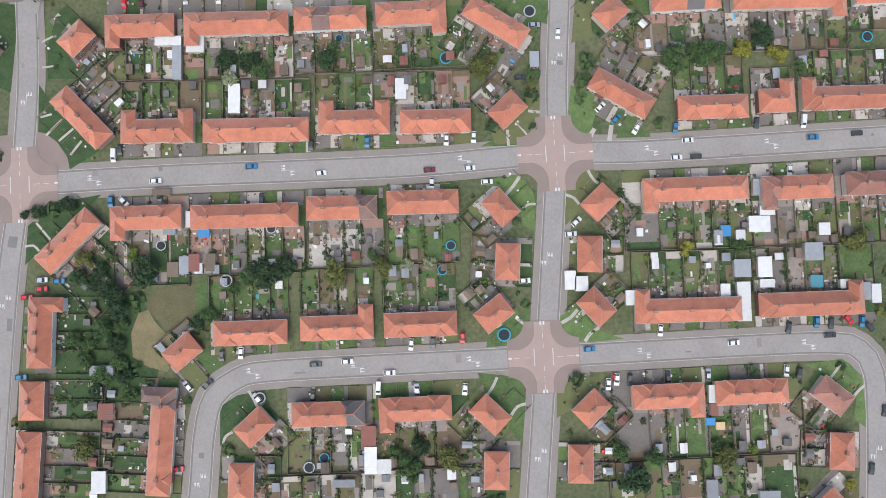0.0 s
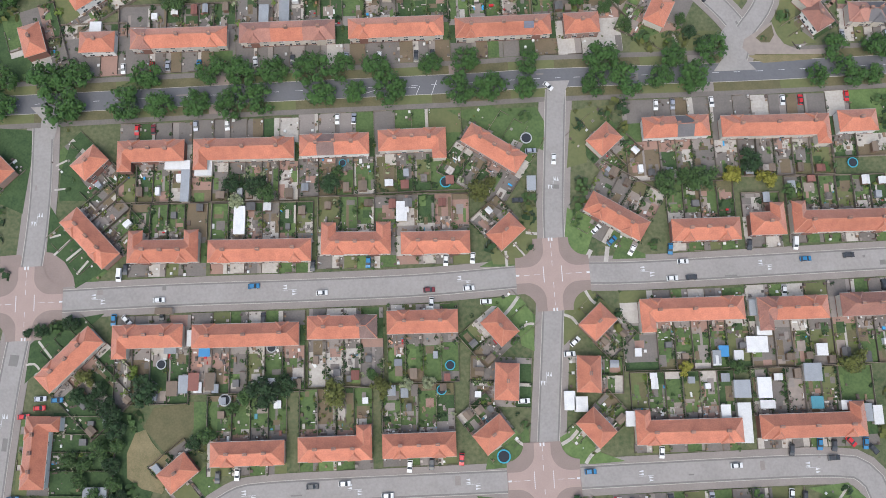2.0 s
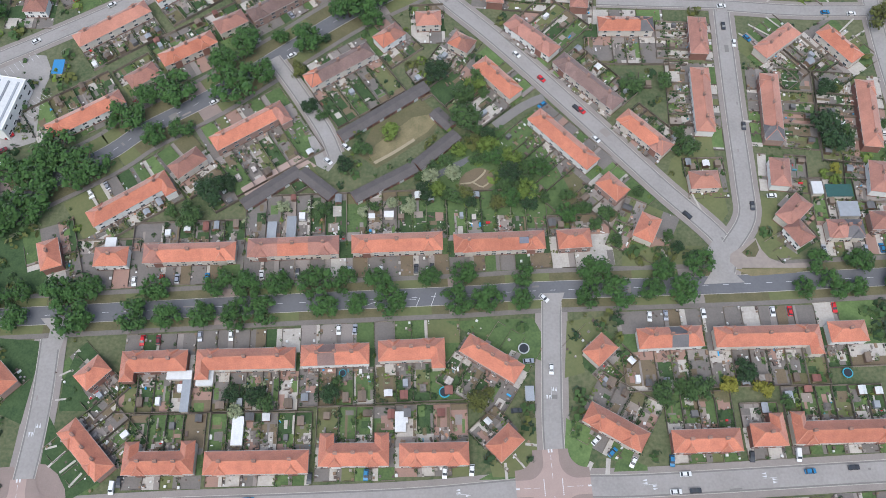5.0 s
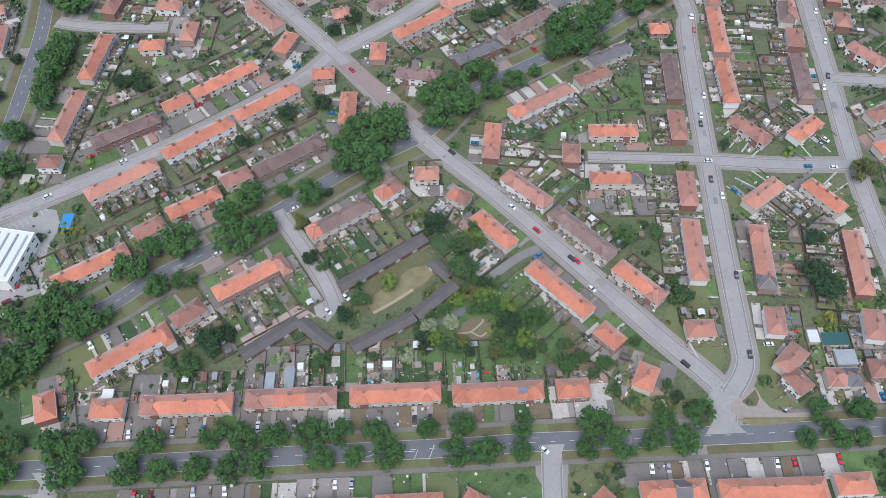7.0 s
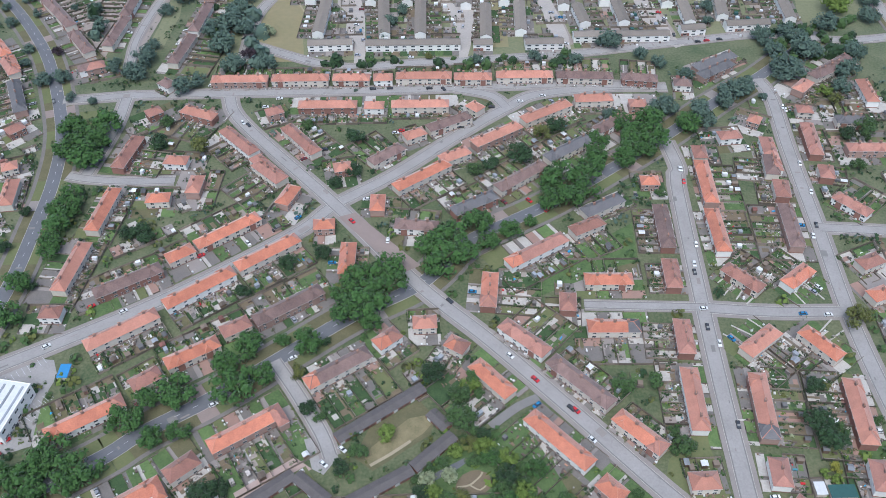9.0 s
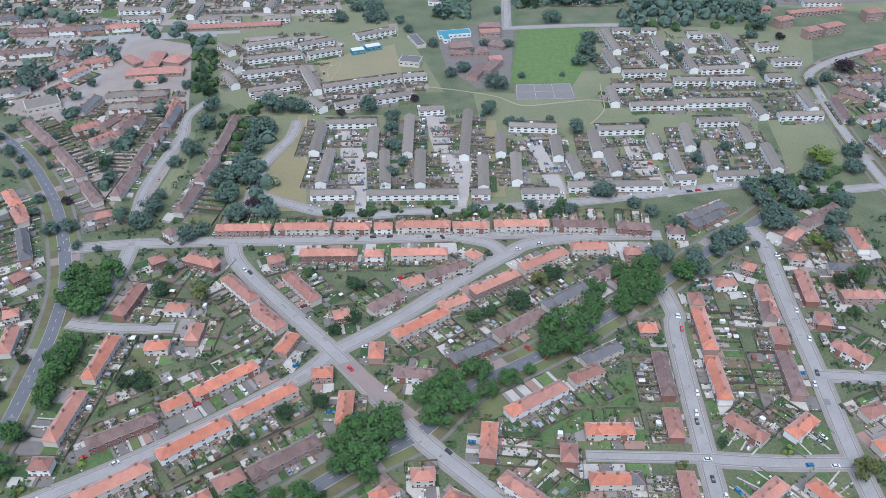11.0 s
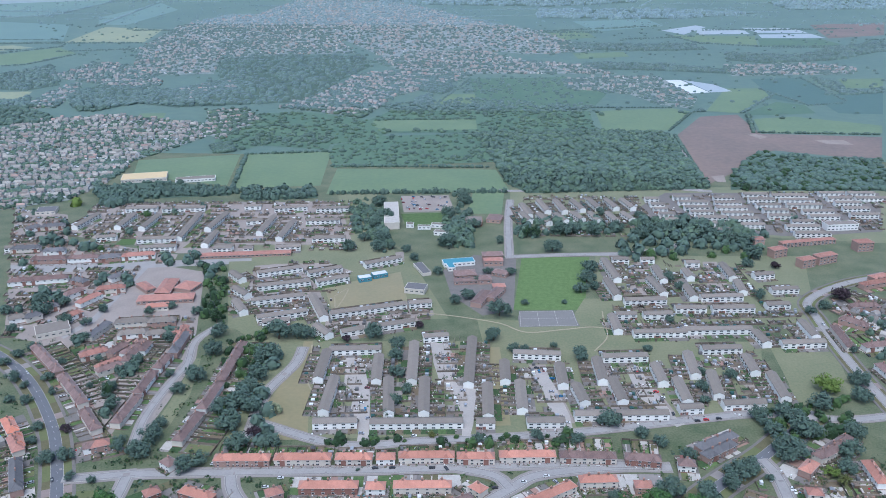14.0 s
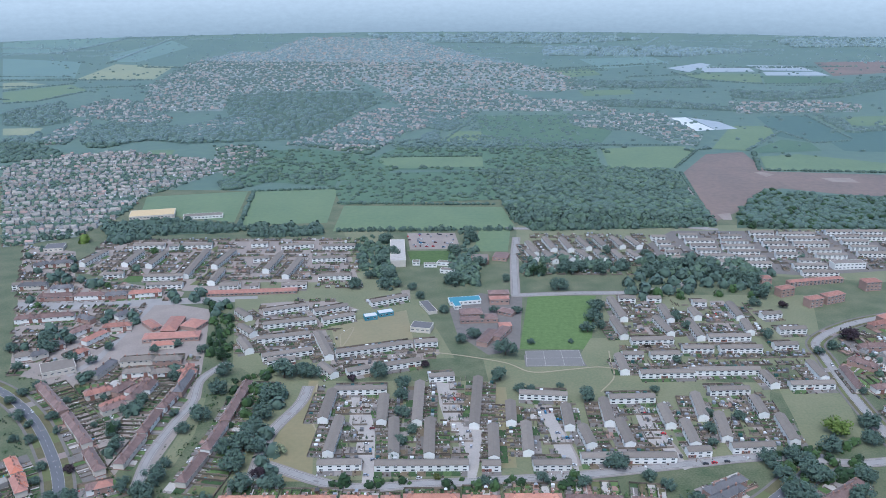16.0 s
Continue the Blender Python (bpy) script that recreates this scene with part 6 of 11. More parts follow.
terrace(114.5, 79.7, -174.9, 12.9, "RR", front=4.2, back=9.0, sides=(0.0, 1.0), wings=1, cars=0.16, plan=("kc", "kl"))
terrace(142.2, 82.5, -174.9, 37.8, "RRRRRR", front=3.2, back=14.5, wings=1, cars=0.16, plan=("kllckl", "lllold"))
terrace(-103.9, 25.8, 5.1, 24.8, "RRRR", front=4.2, back=19.8, sides=(0.0, 1.5), wings=1, cars=0.16, plan=("kkpt", "ksdd"))
terrace(-69.7, 28.3, 5.0, 37.6, "RRRRRR", front=5.2, back=16.2, sides=(1.5, 1.5), cars=0.16, plan=("kolclk", "ttkoll"))
terrace(-36.0, 33.1, 4.6, 24.7, "RRRB", front=3.7, back=16.8, sides=(0.0, 1.8), cars=0.16, plan=("kccl", "ccck"))
terrace(-8.0, 36.7, 5.0, 25.1, "RRRR", front=3.2, back=17.2, cars=0.16, plan=("cocl", "blll"))
terrace(19.3, 36.4, -44.9, 11.4, "RR", front=9.2, back=9.0, sides=(2.0, 2.0), cars=0.16, plan=("bl", "ok"))
terrace(22.7, 17.6, -88.8, 12.9, "RR", front=5.2, back=9.0, sides=(2.5, 2.0), cars=0.16, plan=("dd", "kk"))
terrace(18.9, -0.6, -137.9, 12.0, "RR", front=4.2, back=9.0, sides=(1.2, 0.0), cars=0.16, plan=("lb", "kl"))
terrace(-130.1, 16.2, 49.3, 24.8, "RRRR", front=7.2, back=22.0, sides=(1.0, 0.2), cars=0.16, plan=("ldll", "dkdd"))
terrace(-136.9, -15.9, 93.3, 24.5, "RRRR", front=4.2, back=22.0, sides=(2.2, 0.0), wings=1, cars=0.16, plan=("lloo", "dldd"))
terrace(-137.7, -39.3, 93.5, 13.2, "RR", front=2.7, back=20.0, cars=0.16, plan=("ok", "ld"))
terrace(-136.9, -67.5, 91.5, 35.4, "RRRRRR", front=3.2, back=21.0, cars=0.16, plan=("kokook", "lkdlld"))
terrace(-92.4, -50.5, -89.0, 36.8, "BRRRRR", front=2.7, back=18.5, sides=(2.5, 0.0), wings=1, cars=0.16, plan=("kckkko", "oskldl"))
terrace(-87.6, -19.7, -136.0, 11.8, "RR", front=8.7, back=5.0, sides=(1.8, 1.8), cars=0.16, plan=("ol", "hh"))
terrace(-64.7, -11.9, -174.6, 25.4, "RRRR", front=3.7, back=16.2, sides=(0.0, 2.2), cars=0.16, plan=("oklo", "llll"))
terrace(-35.0, -8.5, -174.6, 25.4, "RRRR", front=3.7, back=16.8, wings=1, cars=0.16, plan=("lblk", "lsol"))
terrace(-6.3, -5.7, -174.6, 25.3, "RRRR", front=3.2, back=17.2, cars=0.16, plan=("klko", "llld"))
terrace(-36.0, -38.1, 4.9, 25.2, "RRRD", front=5.2, back=16.8, sides=(2.2, 2.2), cars=0.16)
terrace(-6.4, -34.7, 5.8, 25.1, "RRRR", front=5.2, back=16.8, sides=(2.2, 6.0), wings=1, cars=0.16)
terrace(19.5, -35.2, -39.7, 12.3, "RR", front=8.2, back=9.0, sides=(2.5, 2.5), cars=0.16)
terrace(22.6, -54.0, -87.9, 12.9, "RR", front=4.7, back=9.0, sides=(3.0, 5.5), cars=0.16)
terrace(-61.0, -43.9, 47.0, 12.1, "RR", front=5.7, back=9.0, sides=(1.0, 1.5), cars=0.16)
terrace(-64.2, -62.8, 92.5, 12.8, "RR", front=4.2, back=9.0, sides=(9.0, 2.0), cars=0.16)
terrace(54.1, -31.1, 47.5, 11.2, "RR", front=5.2, back=9.0, sides=(0.0, 3.0), cars=0.16)
terrace(80.2, -25.5, 5.8, 25.0, "RRRR", front=5.2, back=18.0, sides=(6.0, 2.0), wings=1, cars=0.16, plan=("kklo", "kkll"))
terrace(108.9, -22.4, 5.8, 25.1, "RRRR", front=5.2, back=18.0, sides=(2.0, 6.0), cars=0.16, plan=("lkko", "lklw"))
terrace(136.8, -22.2, -34.9, 12.7, "PP", front=6.2, back=9.0, sides=(1.5, 0.5), cars=0.16)
terrace(140.4, -40.9, -89.5, 12.7, "RR", front=4.2, back=9.0, cars=0.16)
terrace(51.1, -50.1, 92.6, 13.1, "RR", front=3.2, back=9.0, cars=0.16)
terrace(138.3, -59.7, -44.3, 10.7, "RR", front=6.7, back=9.0, sides=(2.0, 1.0), cars=0.16)
terrace(53.8, 40.3, 48.0, 11.2, "RR", front=4.2, back=9.0, sides=(0.0, 2.5), cars=0.16, plan=("oo", "kl"))
terrace(51.1, 21.9, 92.5, 12.7, "RR", front=2.5, back=9.0, cars=0.16, plan=("oo", "ll"))
terrace(54.2, 3.8, 136.6, 11.8, "RR", front=5.2, back=9.0, sides=(0.5, 0.0), cars=0.16, plan=("ll", "ll"))
terrace(87.0, 46.8, 5.4, 37.1, "RRRRRR", front=4.2, back=17.0, sides=(6.0, 2.2), wings=1, cars=0.16, plan=("okbckl", "kllllo"))
terrace(122.6, 49.4, 5.5, 25.3, "PRRR", front=5.7, back=16.5, sides=(2.2, 2.2), wings=1, cars=0.16, plan=("cbco", "kklo"))
terrace(152.3, 52.7, 5.5, 25.7, "PPPP", front=6.2, back=16.8, sides=(2.2, 6.0), cars=0.16, plan=("klkl", "olld"))
terrace(86.1, 4.4, -175.0, 36.9, "RRRRRR", front=3.2, back=17.0, wings=1, cars=0.16, plan=("koklkl", "ollold"))
terrace(128.6, 9.0, -174.7, 36.8, "RRRRRR", front=3.7, back=16.5, sides=(6.0, 0.0), wings=1, cars=0.16, plan=("kcklkk", "lkwlol"))
terrace(81.8, -69.6, -174.2, 24.7, "RRRR", front=7.0, back=18.0, sides=(2.0, 6.0), cars=0.16)
terrace(110.3, -66.5, -174.2, 24.8, "RRRR", front=7.0, back=18.0, sides=(6.0, 2.0), cars=0.16)
terrace(-36.2, -79.9, -174.3, 24.8, "RRRR", front=7.0, back=16.8, sides=(6.0, 6.0), cars=0.16)
terrace(-3.9, -76.2, -174.3, 24.8, "RRRR", front=7.0, back=16.8, sides=(6.0, 6.0), cars=0.16)
terrace(54.6, 108.2, 47.2, 10.9, "RR", front=7.7, back=9.0, sides=(2.5, 3.5), cars=0.24)
terrace(81.1, 114.6, 6.4, 24.9, "RRDR", front=9.2, back=15.5, sides=(6.0, 2.0), cars=0.24, plan=("kksk", "sdkk"))
terrace(117.9, 117.4, 5.0, 40.4, "RRRRRR", front=10.2, back=14.5, sides=(2.0, 1.5), wings=1, cars=0.24, plan=("kkcksk", "kdkkdo"))
terrace(148.4, 121.1, 6.0, 14.6, "RR", front=10.2, back=9.0, sides=(1.5, 9.0), cars=0.24)
terrace(-167.2, 83.6, -40.3, 11.7, "RR", front=3.2, back=9.0, sides=(9.0, 0.0), cars=0.24)
terrace(-162.0, 134.7, 112.2, 12.9, "RR", front=7.0, back=6.5, sides=(6.0, 9.0), cars=0.0, plan=("ld", "kk"))
terrace(-137.4, 135.2, -174.7, 13.4, "RR", front=8.2, back=5.8, sides=(3.0, 9.0), cars=0.24)
terrace(-106.8, 138.8, -174.5, 36.5, "RRRRRP", front=8.2, back=12.2, sides=(2.2, 6.0), cars=0.5, plan=("kksksl", "kkddkd"))
terrace(-66.2, 143.9, -174.1, 36.3, "PPRRPP", front=8.7, back=22.0, sides=(2.5, 2.2), cars=0.5, plan=("kkkpkc", "kkwkdd"))
terrace(-25.2, 148.1, -174.1, 36.3, "RRRRRR", front=8.7, back=22.0, sides=(2.0, 2.5), cars=0.5, plan=("skksks", "lwkdld"))
terrace(15.4, 151.0, -173.7, 36.5, "RRRRRR", front=6.7, back=22.0, sides=(2.5, 2.0), cars=0.5, plan=("kslkds", "lllwdl"))
terrace(45.1, 154.1, -172.6, 13.5, "RR", front=6.7, back=9.0, sides=(9.0, 2.5), cars=0.24)
terrace(-135.8, 161.5, 37.8, 35.4, "RRRRRR", front=12.7, back=6.5, sides=(6.0, 1.0), wings=1, cars=0.5)
terrace(-115.5, 179.8, 44.8, 14.6, "PP", front=11.7, back=9.0, sides=(1.0, 2.8), cars=0.24)
terrace(-92.8, 199.6, 36.9, 34.3, "RRRRRP", front=10.2, back=22.0, sides=(2.8, 4.5), wings=1, cars=0.24)
terrace(-163.7, 201.3, -143.7, 34.4, "PRRRRR", front=2.7, back=15.5, sides=(0.0, 6.0), cars=0.24)
terrace(-143.6, 222.9, -139.5, 14.1, "PP", front=7.2, back=9.0, sides=(1.5, 2.5), cars=0.24)
terrace(-126.5, 238.7, -144.3, 25.9, "RRRR", front=8.2, back=12.0, sides=(1.5, 1.2), cars=0.24)
terrace(-109.9, 254.9, -144.3, 14.2, "PP", front=9.7, back=9.0, sides=(0.8, 1.5), cars=0.24)
terrace(-87.3, 269.9, -141.7, 37.0, "BBBBBB", front=5.2, back=14.2, sides=(6.0, 0.8), cars=0.24)
terrace(-163.5, 250.6, 38.6, 35.8, "MMMMMM", front=2.5, back=12.0, cars=0.24)
terrace(-133.5, 278.9, 41.0, 37.7, "RRRRRR", front=2.5, back=12.8, cars=0.24)
terrace(-104.5, 304.9, 40.5, 36.1, "RRRRRR", front=2.5, back=14.8, cars=0.24)
terrace(-170.4, 281.8, -144.5, 34.6, "BBBBBB", front=7.7, back=11.5, sides=(1.8, 6.0), cars=0.24)
terrace(-149.5, 301.7, -140.9, 14.9, "RR", front=9.7, back=9.0, sides=(0.8, 2.0), cars=0.24)
terrace(-128.9, 319.9, -138.8, 37.1, "RRRRRR", front=10.2, back=16.5, sides=(6.0, 0.8), cars=0.24)
terrace(-102.1, 349.3, -107.3, 16.7, "RR", front=8.2, back=3.0, sides=(0.5, 9.0), cars=0.24)
terrace(-117.5, 371.6, -44.1, 29.0, "PPPP", front=3.2, back=3.0, sides=(1.2, 0.2), cars=0.24)
terrace(-200.3, 333.0, 87.2, 34.9, "RRRRRR", front=7.0, back=7.8, sides=(6.0, 6.0), cars=0.24)
terrace(-202.0, 290.0, 86.9, 34.7, "MMMMMM", front=13.0, back=6.0, sides=(6.0, 6.0), cars=0.24)
terrace(-201.0, 259.3, -176.8, 10.8, "PP", front=6.2, back=4.5, sides=(2.0, 9.0), cars=0.24)
terrace(-173.1, 343.3, -173.0, 13.4, "RR", front=7.0, back=9.0, sides=(2.8, 9.0), cars=0.24)
terrace(-78.6, 326.9, -172.7, 11.7, "RR", front=7.0, back=3.0, cars=0.24)
terrace(-63.0, 302.7, 92.7, 22.8, "RRRR", front=7.0, back=6.7, sides=(6.0, 0.0), cars=0.24)
terrace(-52.0, 345.4, 93.3, 13.6, "RR", front=5.7, back=9.0, sides=(0.0, 1.5), cars=0.24)
terrace(-29.5, 328.8, 177.0, 23.6, "BBBB", front=7.7, back=12.5, sides=(0.0, 3.5), cars=0.24)
terrace(-29.5, 370.1, 40.0, 37.3, "RRRRRR", front=4.2, back=13.8, cars=0.24)
terrace(0.7, 347.9, -145.3, 27.7, "DDDD", front=3.2, back=13.8, cars=0.24)
terrace(26.6, 372.0, -138.9, 35.5, "BBBBBB", front=6.2, back=14.8, sides=(2.0, 1.8), cars=0.24)
terrace(34.0, 313.6, 35.7, 37.0, "RPPPP", front=12.2, back=12.2, sides=(6.0, 2.2), cars=0.24)
terrace(61.0, 333.0, 31.2, 19.6, "PPPP", front=2.5, back=15.5, sides=(2.2, 0.2), cars=0.24)
terrace(70.7, 349.8, 33.5, 25.9, "DDDD", front=5.2, back=3.0, sides=(0.2, 6.0), cars=0.24)
terrace(98.4, 371.4, -176.8, 10.7, "RR", front=7.0, back=8.7, sides=(4.0, 4.0), cars=0.24)
terrace(26.7, 255.2, 140.2, 27.3, "PPPP", front=2.5, back=21.5, cars=0.24)
terrace(51.5, 231.7, 136.9, 35.7, "BBBBBB", front=2.5, back=10.5, cars=0.24)
terrace(75.3, 206.4, 137.3, 25.5, "PRRRR", front=2.5, back=8.5, cars=0.24)
terrace(98.9, 184.5, -174.3, 12.5, "MM", front=2.5, back=9.0, sides=(4.5, 0.0), cars=0.24)
terrace(12.0, 231.1, -45.0, 24.2, "RRRR", front=7.2, back=22.0, sides=(6.0, 1.0), cars=0.24)
terrace(40.7, 201.0, -43.4, 34.8, "RRRRRR", front=7.2, back=22.0, sides=(3.0, 6.0), cars=0.24)
terrace(61.0, 179.0, -43.4, 12.1, "RR", front=7.7, back=9.0, sides=(3.2, 9.0), cars=0.24)
terrace(74.4, 160.9, -112.1, 11.9, "RR", front=7.0, back=9.0, sides=(6.5, 6.0), cars=0.24)
terrace(9.9, 284.8, 87.3, 23.4, "PRRR", front=7.2, back=22.0, sides=(0.0, 6.0), cars=0.24)
terrace(48.2, 278.7, 88.3, 12.0, "PP", front=7.0, back=3.0, sides=(9.0, 0.0), cars=0.24)
terrace(-4.6, 249.6, -28.9, 10.7, "RP", front=4.7, back=9.0, sides=(4.0, 1.0), cars=0.24)
terrace(-20.5, 262.2, -173.4, 11.7, "MM", front=7.0, back=7.7, sides=(1.5, 2.2), cars=0.24)
terrace(-37.4, 251.5, 42.9, 13.3, "RP", front=8.2, back=9.0, sides=(2.0, 2.8), cars=0.24)
terrace(-58.2, 233.6, 37.6, 32.6, "RBBBBB", front=7.7, back=22.0, sides=(0.0, 2.2), cars=0.24)
terrace(101.7, 335.1, -88.7, 33.4, "BBBBBB", front=2.7, back=11.0, cars=0.24)
terrace(101.2, 300.4, -88.8, 20.2, "PPPP", front=3.7, back=8.0, cars=0.24)
terrace(101.5, 259.9, -89.8, 21.1, "PPPP", front=3.7, back=14.5, cars=0.24)
terrace(101.0, 225.0, -88.9, 33.7, "MMMMMM", front=4.7, back=10.5, sides=(6.0, 6.0), cars=0.24)
terrace(69.2, 294.8, -176.8, 24.4, "RRRR", front=5.2, back=14.0, sides=(6.0, 6.0), cars=0.24)
terrace(69.1, 264.4, 3.2, 25.2, "RRRD", front=8.7, back=15.8, sides=(6.0, 6.0), cars=0.24)
terrace(129.9, 372.7, 91.2, 36.7, "RRRRRR", front=2.5, back=15.5, sides=(2.2, 0.0), cars=0.24)
terrace(129.6, 333.4, 92.7, 33.1, "RRRRRR", front=4.7, back=15.5, sides=(6.0, 2.2), cars=0.24)
terrace(136.2, 299.2, 136.3, 22.2, "PPPP", front=4.7, back=16.5, sides=(0.0, 2.5), cars=0.24, plan=("llll", "dkdl"))
terrace(163.9, 301.7, -138.7, 19.6, "RRRR", front=8.2, back=16.0, sides=(3.0, 3.0), cars=0.24, plan=("lldl", "kdld"))
terrace(136.8, 259.1, 41.4, 22.9, "MMMM", front=9.7, back=16.5, sides=(2.5, 2.0), cars=0.24, plan=("olll", "kdkd"))
terrace(164.5, 259.0, -50.1, 21.7, "RRRR", front=9.2, back=15.5, sides=(5.0, 4.5), cars=0.24, plan=("lool", "kkdk"))
terrace(130.5, 222.9, 89.0, 34.9, "DMMMMM", front=4.7, back=16.5, sides=(0.5, 6.0), cars=0.24)
terrace(130.5, 190.1, 88.2, 13.7, "PP", front=3.7, back=9.0, sides=(0.0, 4.2), cars=0.24)
terrace(134.1, 172.5, 47.8, 14.7, "PP", front=2.8, back=3.0, cars=0.24)
terrace(135.0, 162.3, 125.7, 10.3, "PP", front=8.2, back=3.8, sides=(1.0, 0.2), cars=0.24)
terrace(153.9, 165.2, -176.8, 14.7, "DDPP", front=6.2, back=22.0, sides=(1.8, 2.0), cars=0.5)
terrace(170.0, 169.9, -176.8, 11.3, "PP", front=9.2, back=7.0, sides=(9.0, 1.8), cars=0.24)
terrace(171.8, 222.1, -91.8, 34.6, "MMMMMM", front=5.7, back=16.5, sides=(6.0, 6.0), cars=0.24)
terrace(171.4, 190.4, -94.5, 15.0, "PP", front=7.0, back=9.0, sides=(3.5, 3.2), cars=0.24)
terrace(169.1, 338.9, -90.7, 33.5, "BBBBBB", front=6.2, back=15.5, sides=(2.5, 6.0), cars=0.24)
terrace(171.0, 368.2, -95.6, 14.6, "PP", front=3.7, back=9.0, sides=(0.2, 2.5), cars=0.24)
terrace(169.4, 389.0, -95.1, 18.2, "BBBB", front=2.5, back=15.8, sides=(0.2, 1.8), cars=0.24)
terrace(199.4, 384.2, 82.4, 11.9, "PP", front=3.7, back=9.0, sides=(0.0, 4.0), cars=0.24)
terrace(206.1, 357.1, 134.4, 21.4, "PPPP", front=2.5, back=22.0, sides=(0.0, 2.5), cars=0.24, plan=("lldl", "dddl"))
terrace(203.0, 314.0, -152.6, 14.2, "PP", front=5.5, back=9.0, sides=(9.0, 2.0), cars=0.24)
terrace(201.1, 291.7, 25.2, 11.7, "RR", front=9.7, back=9.0, sides=(1.0, 9.0), cars=0.24)
# Orange rows at this distance wear the pink tile, haze put into colour.
terrace(-153.6, 459.1, -176.2, 36.7, "MMMMMM", front=2.5, back=18.7, cars=0.16, plain=True)
terrace(-114.8, 462.2, -176.2, 37.1, "MMMMMM", front=2.5, back=13.7, cars=0.16, plain=True)
terrace(-81.9, 464.2, -177.2, 24.4, "MMMM", front=2.5, back=11.7, cars=0.16, plain=True)
terrace(-61.5, 465.5, -174.3, 12.7, "MM", front=2.5, back=9.0, cars=0.16, plain=True)
terrace(-35.3, 468.7, -176.2, 36.5, "MMMMMM", front=2.5, back=12.7, cars=0.16, plain=True)
terrace(-3.5, 469.3, -177.2, 24.8, "MMMM", front=2.5, back=16.7, cars=0.16, plain=True)
terrace(29.8, 473.2, -176.2, 36.9, "MMMMMM", front=2.5, back=17.7, cars=0.16, plain=True)
terrace(68.7, 474.1, -179.2, 36.7, "BBBBBB", front=2.5, back=22.0, cars=0.16, plain=True)
terrace(103.8, 473.3, 176.5, 23.3, "BBBB", front=2.5, back=22.0, cars=0.16, plain=True)
terrace(-92.8, 434.2, 3.7, 36.8, "MMMMMM", front=10.7, back=10.8, sides=(6.0, 2.2), cars=0.16, plain=True)
terrace(-63.8, 434.8, 2.8, 12.6, "MM", front=12.7, back=9.0, sides=(2.2, 2.0), cars=0.16, plain=True)
terrace(-35.4, 437.7, 3.8, 36.1, "MMMMMM", front=12.2, back=5.8, sides=(2.0, 6.0), cars=0.16, plain=True)
terrace(-1.2, 436.7, -40.5, 10.3, "MM", front=2.5, back=3.0, sides=(9.0, 0.0), cars=0.16, plain=True)
terrace(-124.6, 425.9, 28.4, 10.8, "PP", front=7.0, back=6.2, sides=(5.0, 4.0), cars=0.16, plain=True)
terrace(-103.5, 399.0, 132.5, 33.8, "PPPPPP", front=5.2, back=13.8, sides=(6.0, 6.0), cars=0.16, plain=True)
terrace(-140.0, 395.8, -43.2, 32.2, "PPPPPP", front=2.7, back=12.8, sides=(6.0, 0.0), cars=0.16, plain=True)
terrace(-116.7, 368.3, -40.8, 23.8, "PPPP", front=2.5, back=22.0, sides=(0.2, 0.5), cars=0.16, plain=True)
terrace(-170.7, 421.6, -18.9, 23.6, "MMMM", front=10.2, back=18.5, sides=(6.0, 4.0), cars=0.16, plain=True)
terrace(-198.6, 421.6, 39.1, 9.9, "PP", front=7.0, back=9.0, sides=(9.0, 9.0), cars=0.16, plain=True)
terrace(-202.3, 382.2, 82.9, 30.3, "PPPP", front=8.7, back=19.2, sides=(0.0, 6.0), cars=0.16, plain=True)
terrace(-172.0, 375.9, 178.6, 14.0, "MM", front=4.2, back=9.0, sides=(9.0, 9.0), cars=0.16, plain=True)
terrace(-155.7, 355.4, 90.8, 15.4, "MM", front=9.2, back=9.0, sides=(9.0, 9.0), cars=0.16, plain=True)
terrace(-75.3, 374.8, -163.2, 10.4, "MM", front=9.2, back=9.0, sides=(4.2, 5.5), cars=0.16, plain=True)
terrace(-51.4, 387.6, -136.1, 23.7, "BBBB", front=2.5, back=22.0, cars=0.16, plain=True)
terrace(-36.6, 407.6, -148.9, 13.9, "MM", front=4.2, back=9.0, sides=(0.0, 2.0), cars=0.16, plain=True)
terrace(-16.6, 420.6, -148.2, 29.3, "BBBB", front=2.5, back=4.5, cars=0.16, plain=True)
terrace(-11.7, 389.0, 32.5, 18.9, "MMMM", front=4.2, back=3.0, sides=(0.2, 2.2), cars=0.16, plain=True)
terrace(12.5, 409.8, 36.9, 34.2, "MMMMMM", front=7.7, back=13.2, sides=(2.5, 2.0), cars=0.16, plain=True)
terrace(42.6, 434.2, 34.5, 35.6, "MMMMMM", front=10.2, back=11.8, sides=(1.8, 1.0), cars=0.16, plain=True)
terrace(72.6, 449.3, 5.7, 24.2, "MMMM", front=5.2, back=7.0, sides=(0.5, 6.0), cars=0.16, plain=True)
terrace(99.5, 445.2, 2.8, 11.2, "PP", front=13.0, back=9.0, sides=(9.0, 9.0), cars=0.16, plain=True)
terrace(54.6, 398.7, -140.9, 34.0, "DDDDDD", front=8.7, back=13.5, sides=(6.0, 1.8), cars=0.16, plain=True)
terrace(80.4, 423.7, -139.4, 23.1, "BBBB", front=10.2, back=8.2, sides=(6.0, 6.0), cars=0.16, plain=True)
terrace(154.6, 485.9, -142.6, 29.0, "DDDD", front=3.2, back=3.0, sides=(0.2, 6.0), cars=0.16, plain=True)
terrace(130.5, 468.9, 176.6, 11.7, "BB", front=8.2, back=9.0, sides=(2.0, 0.0), cars=0.16, plain=True)
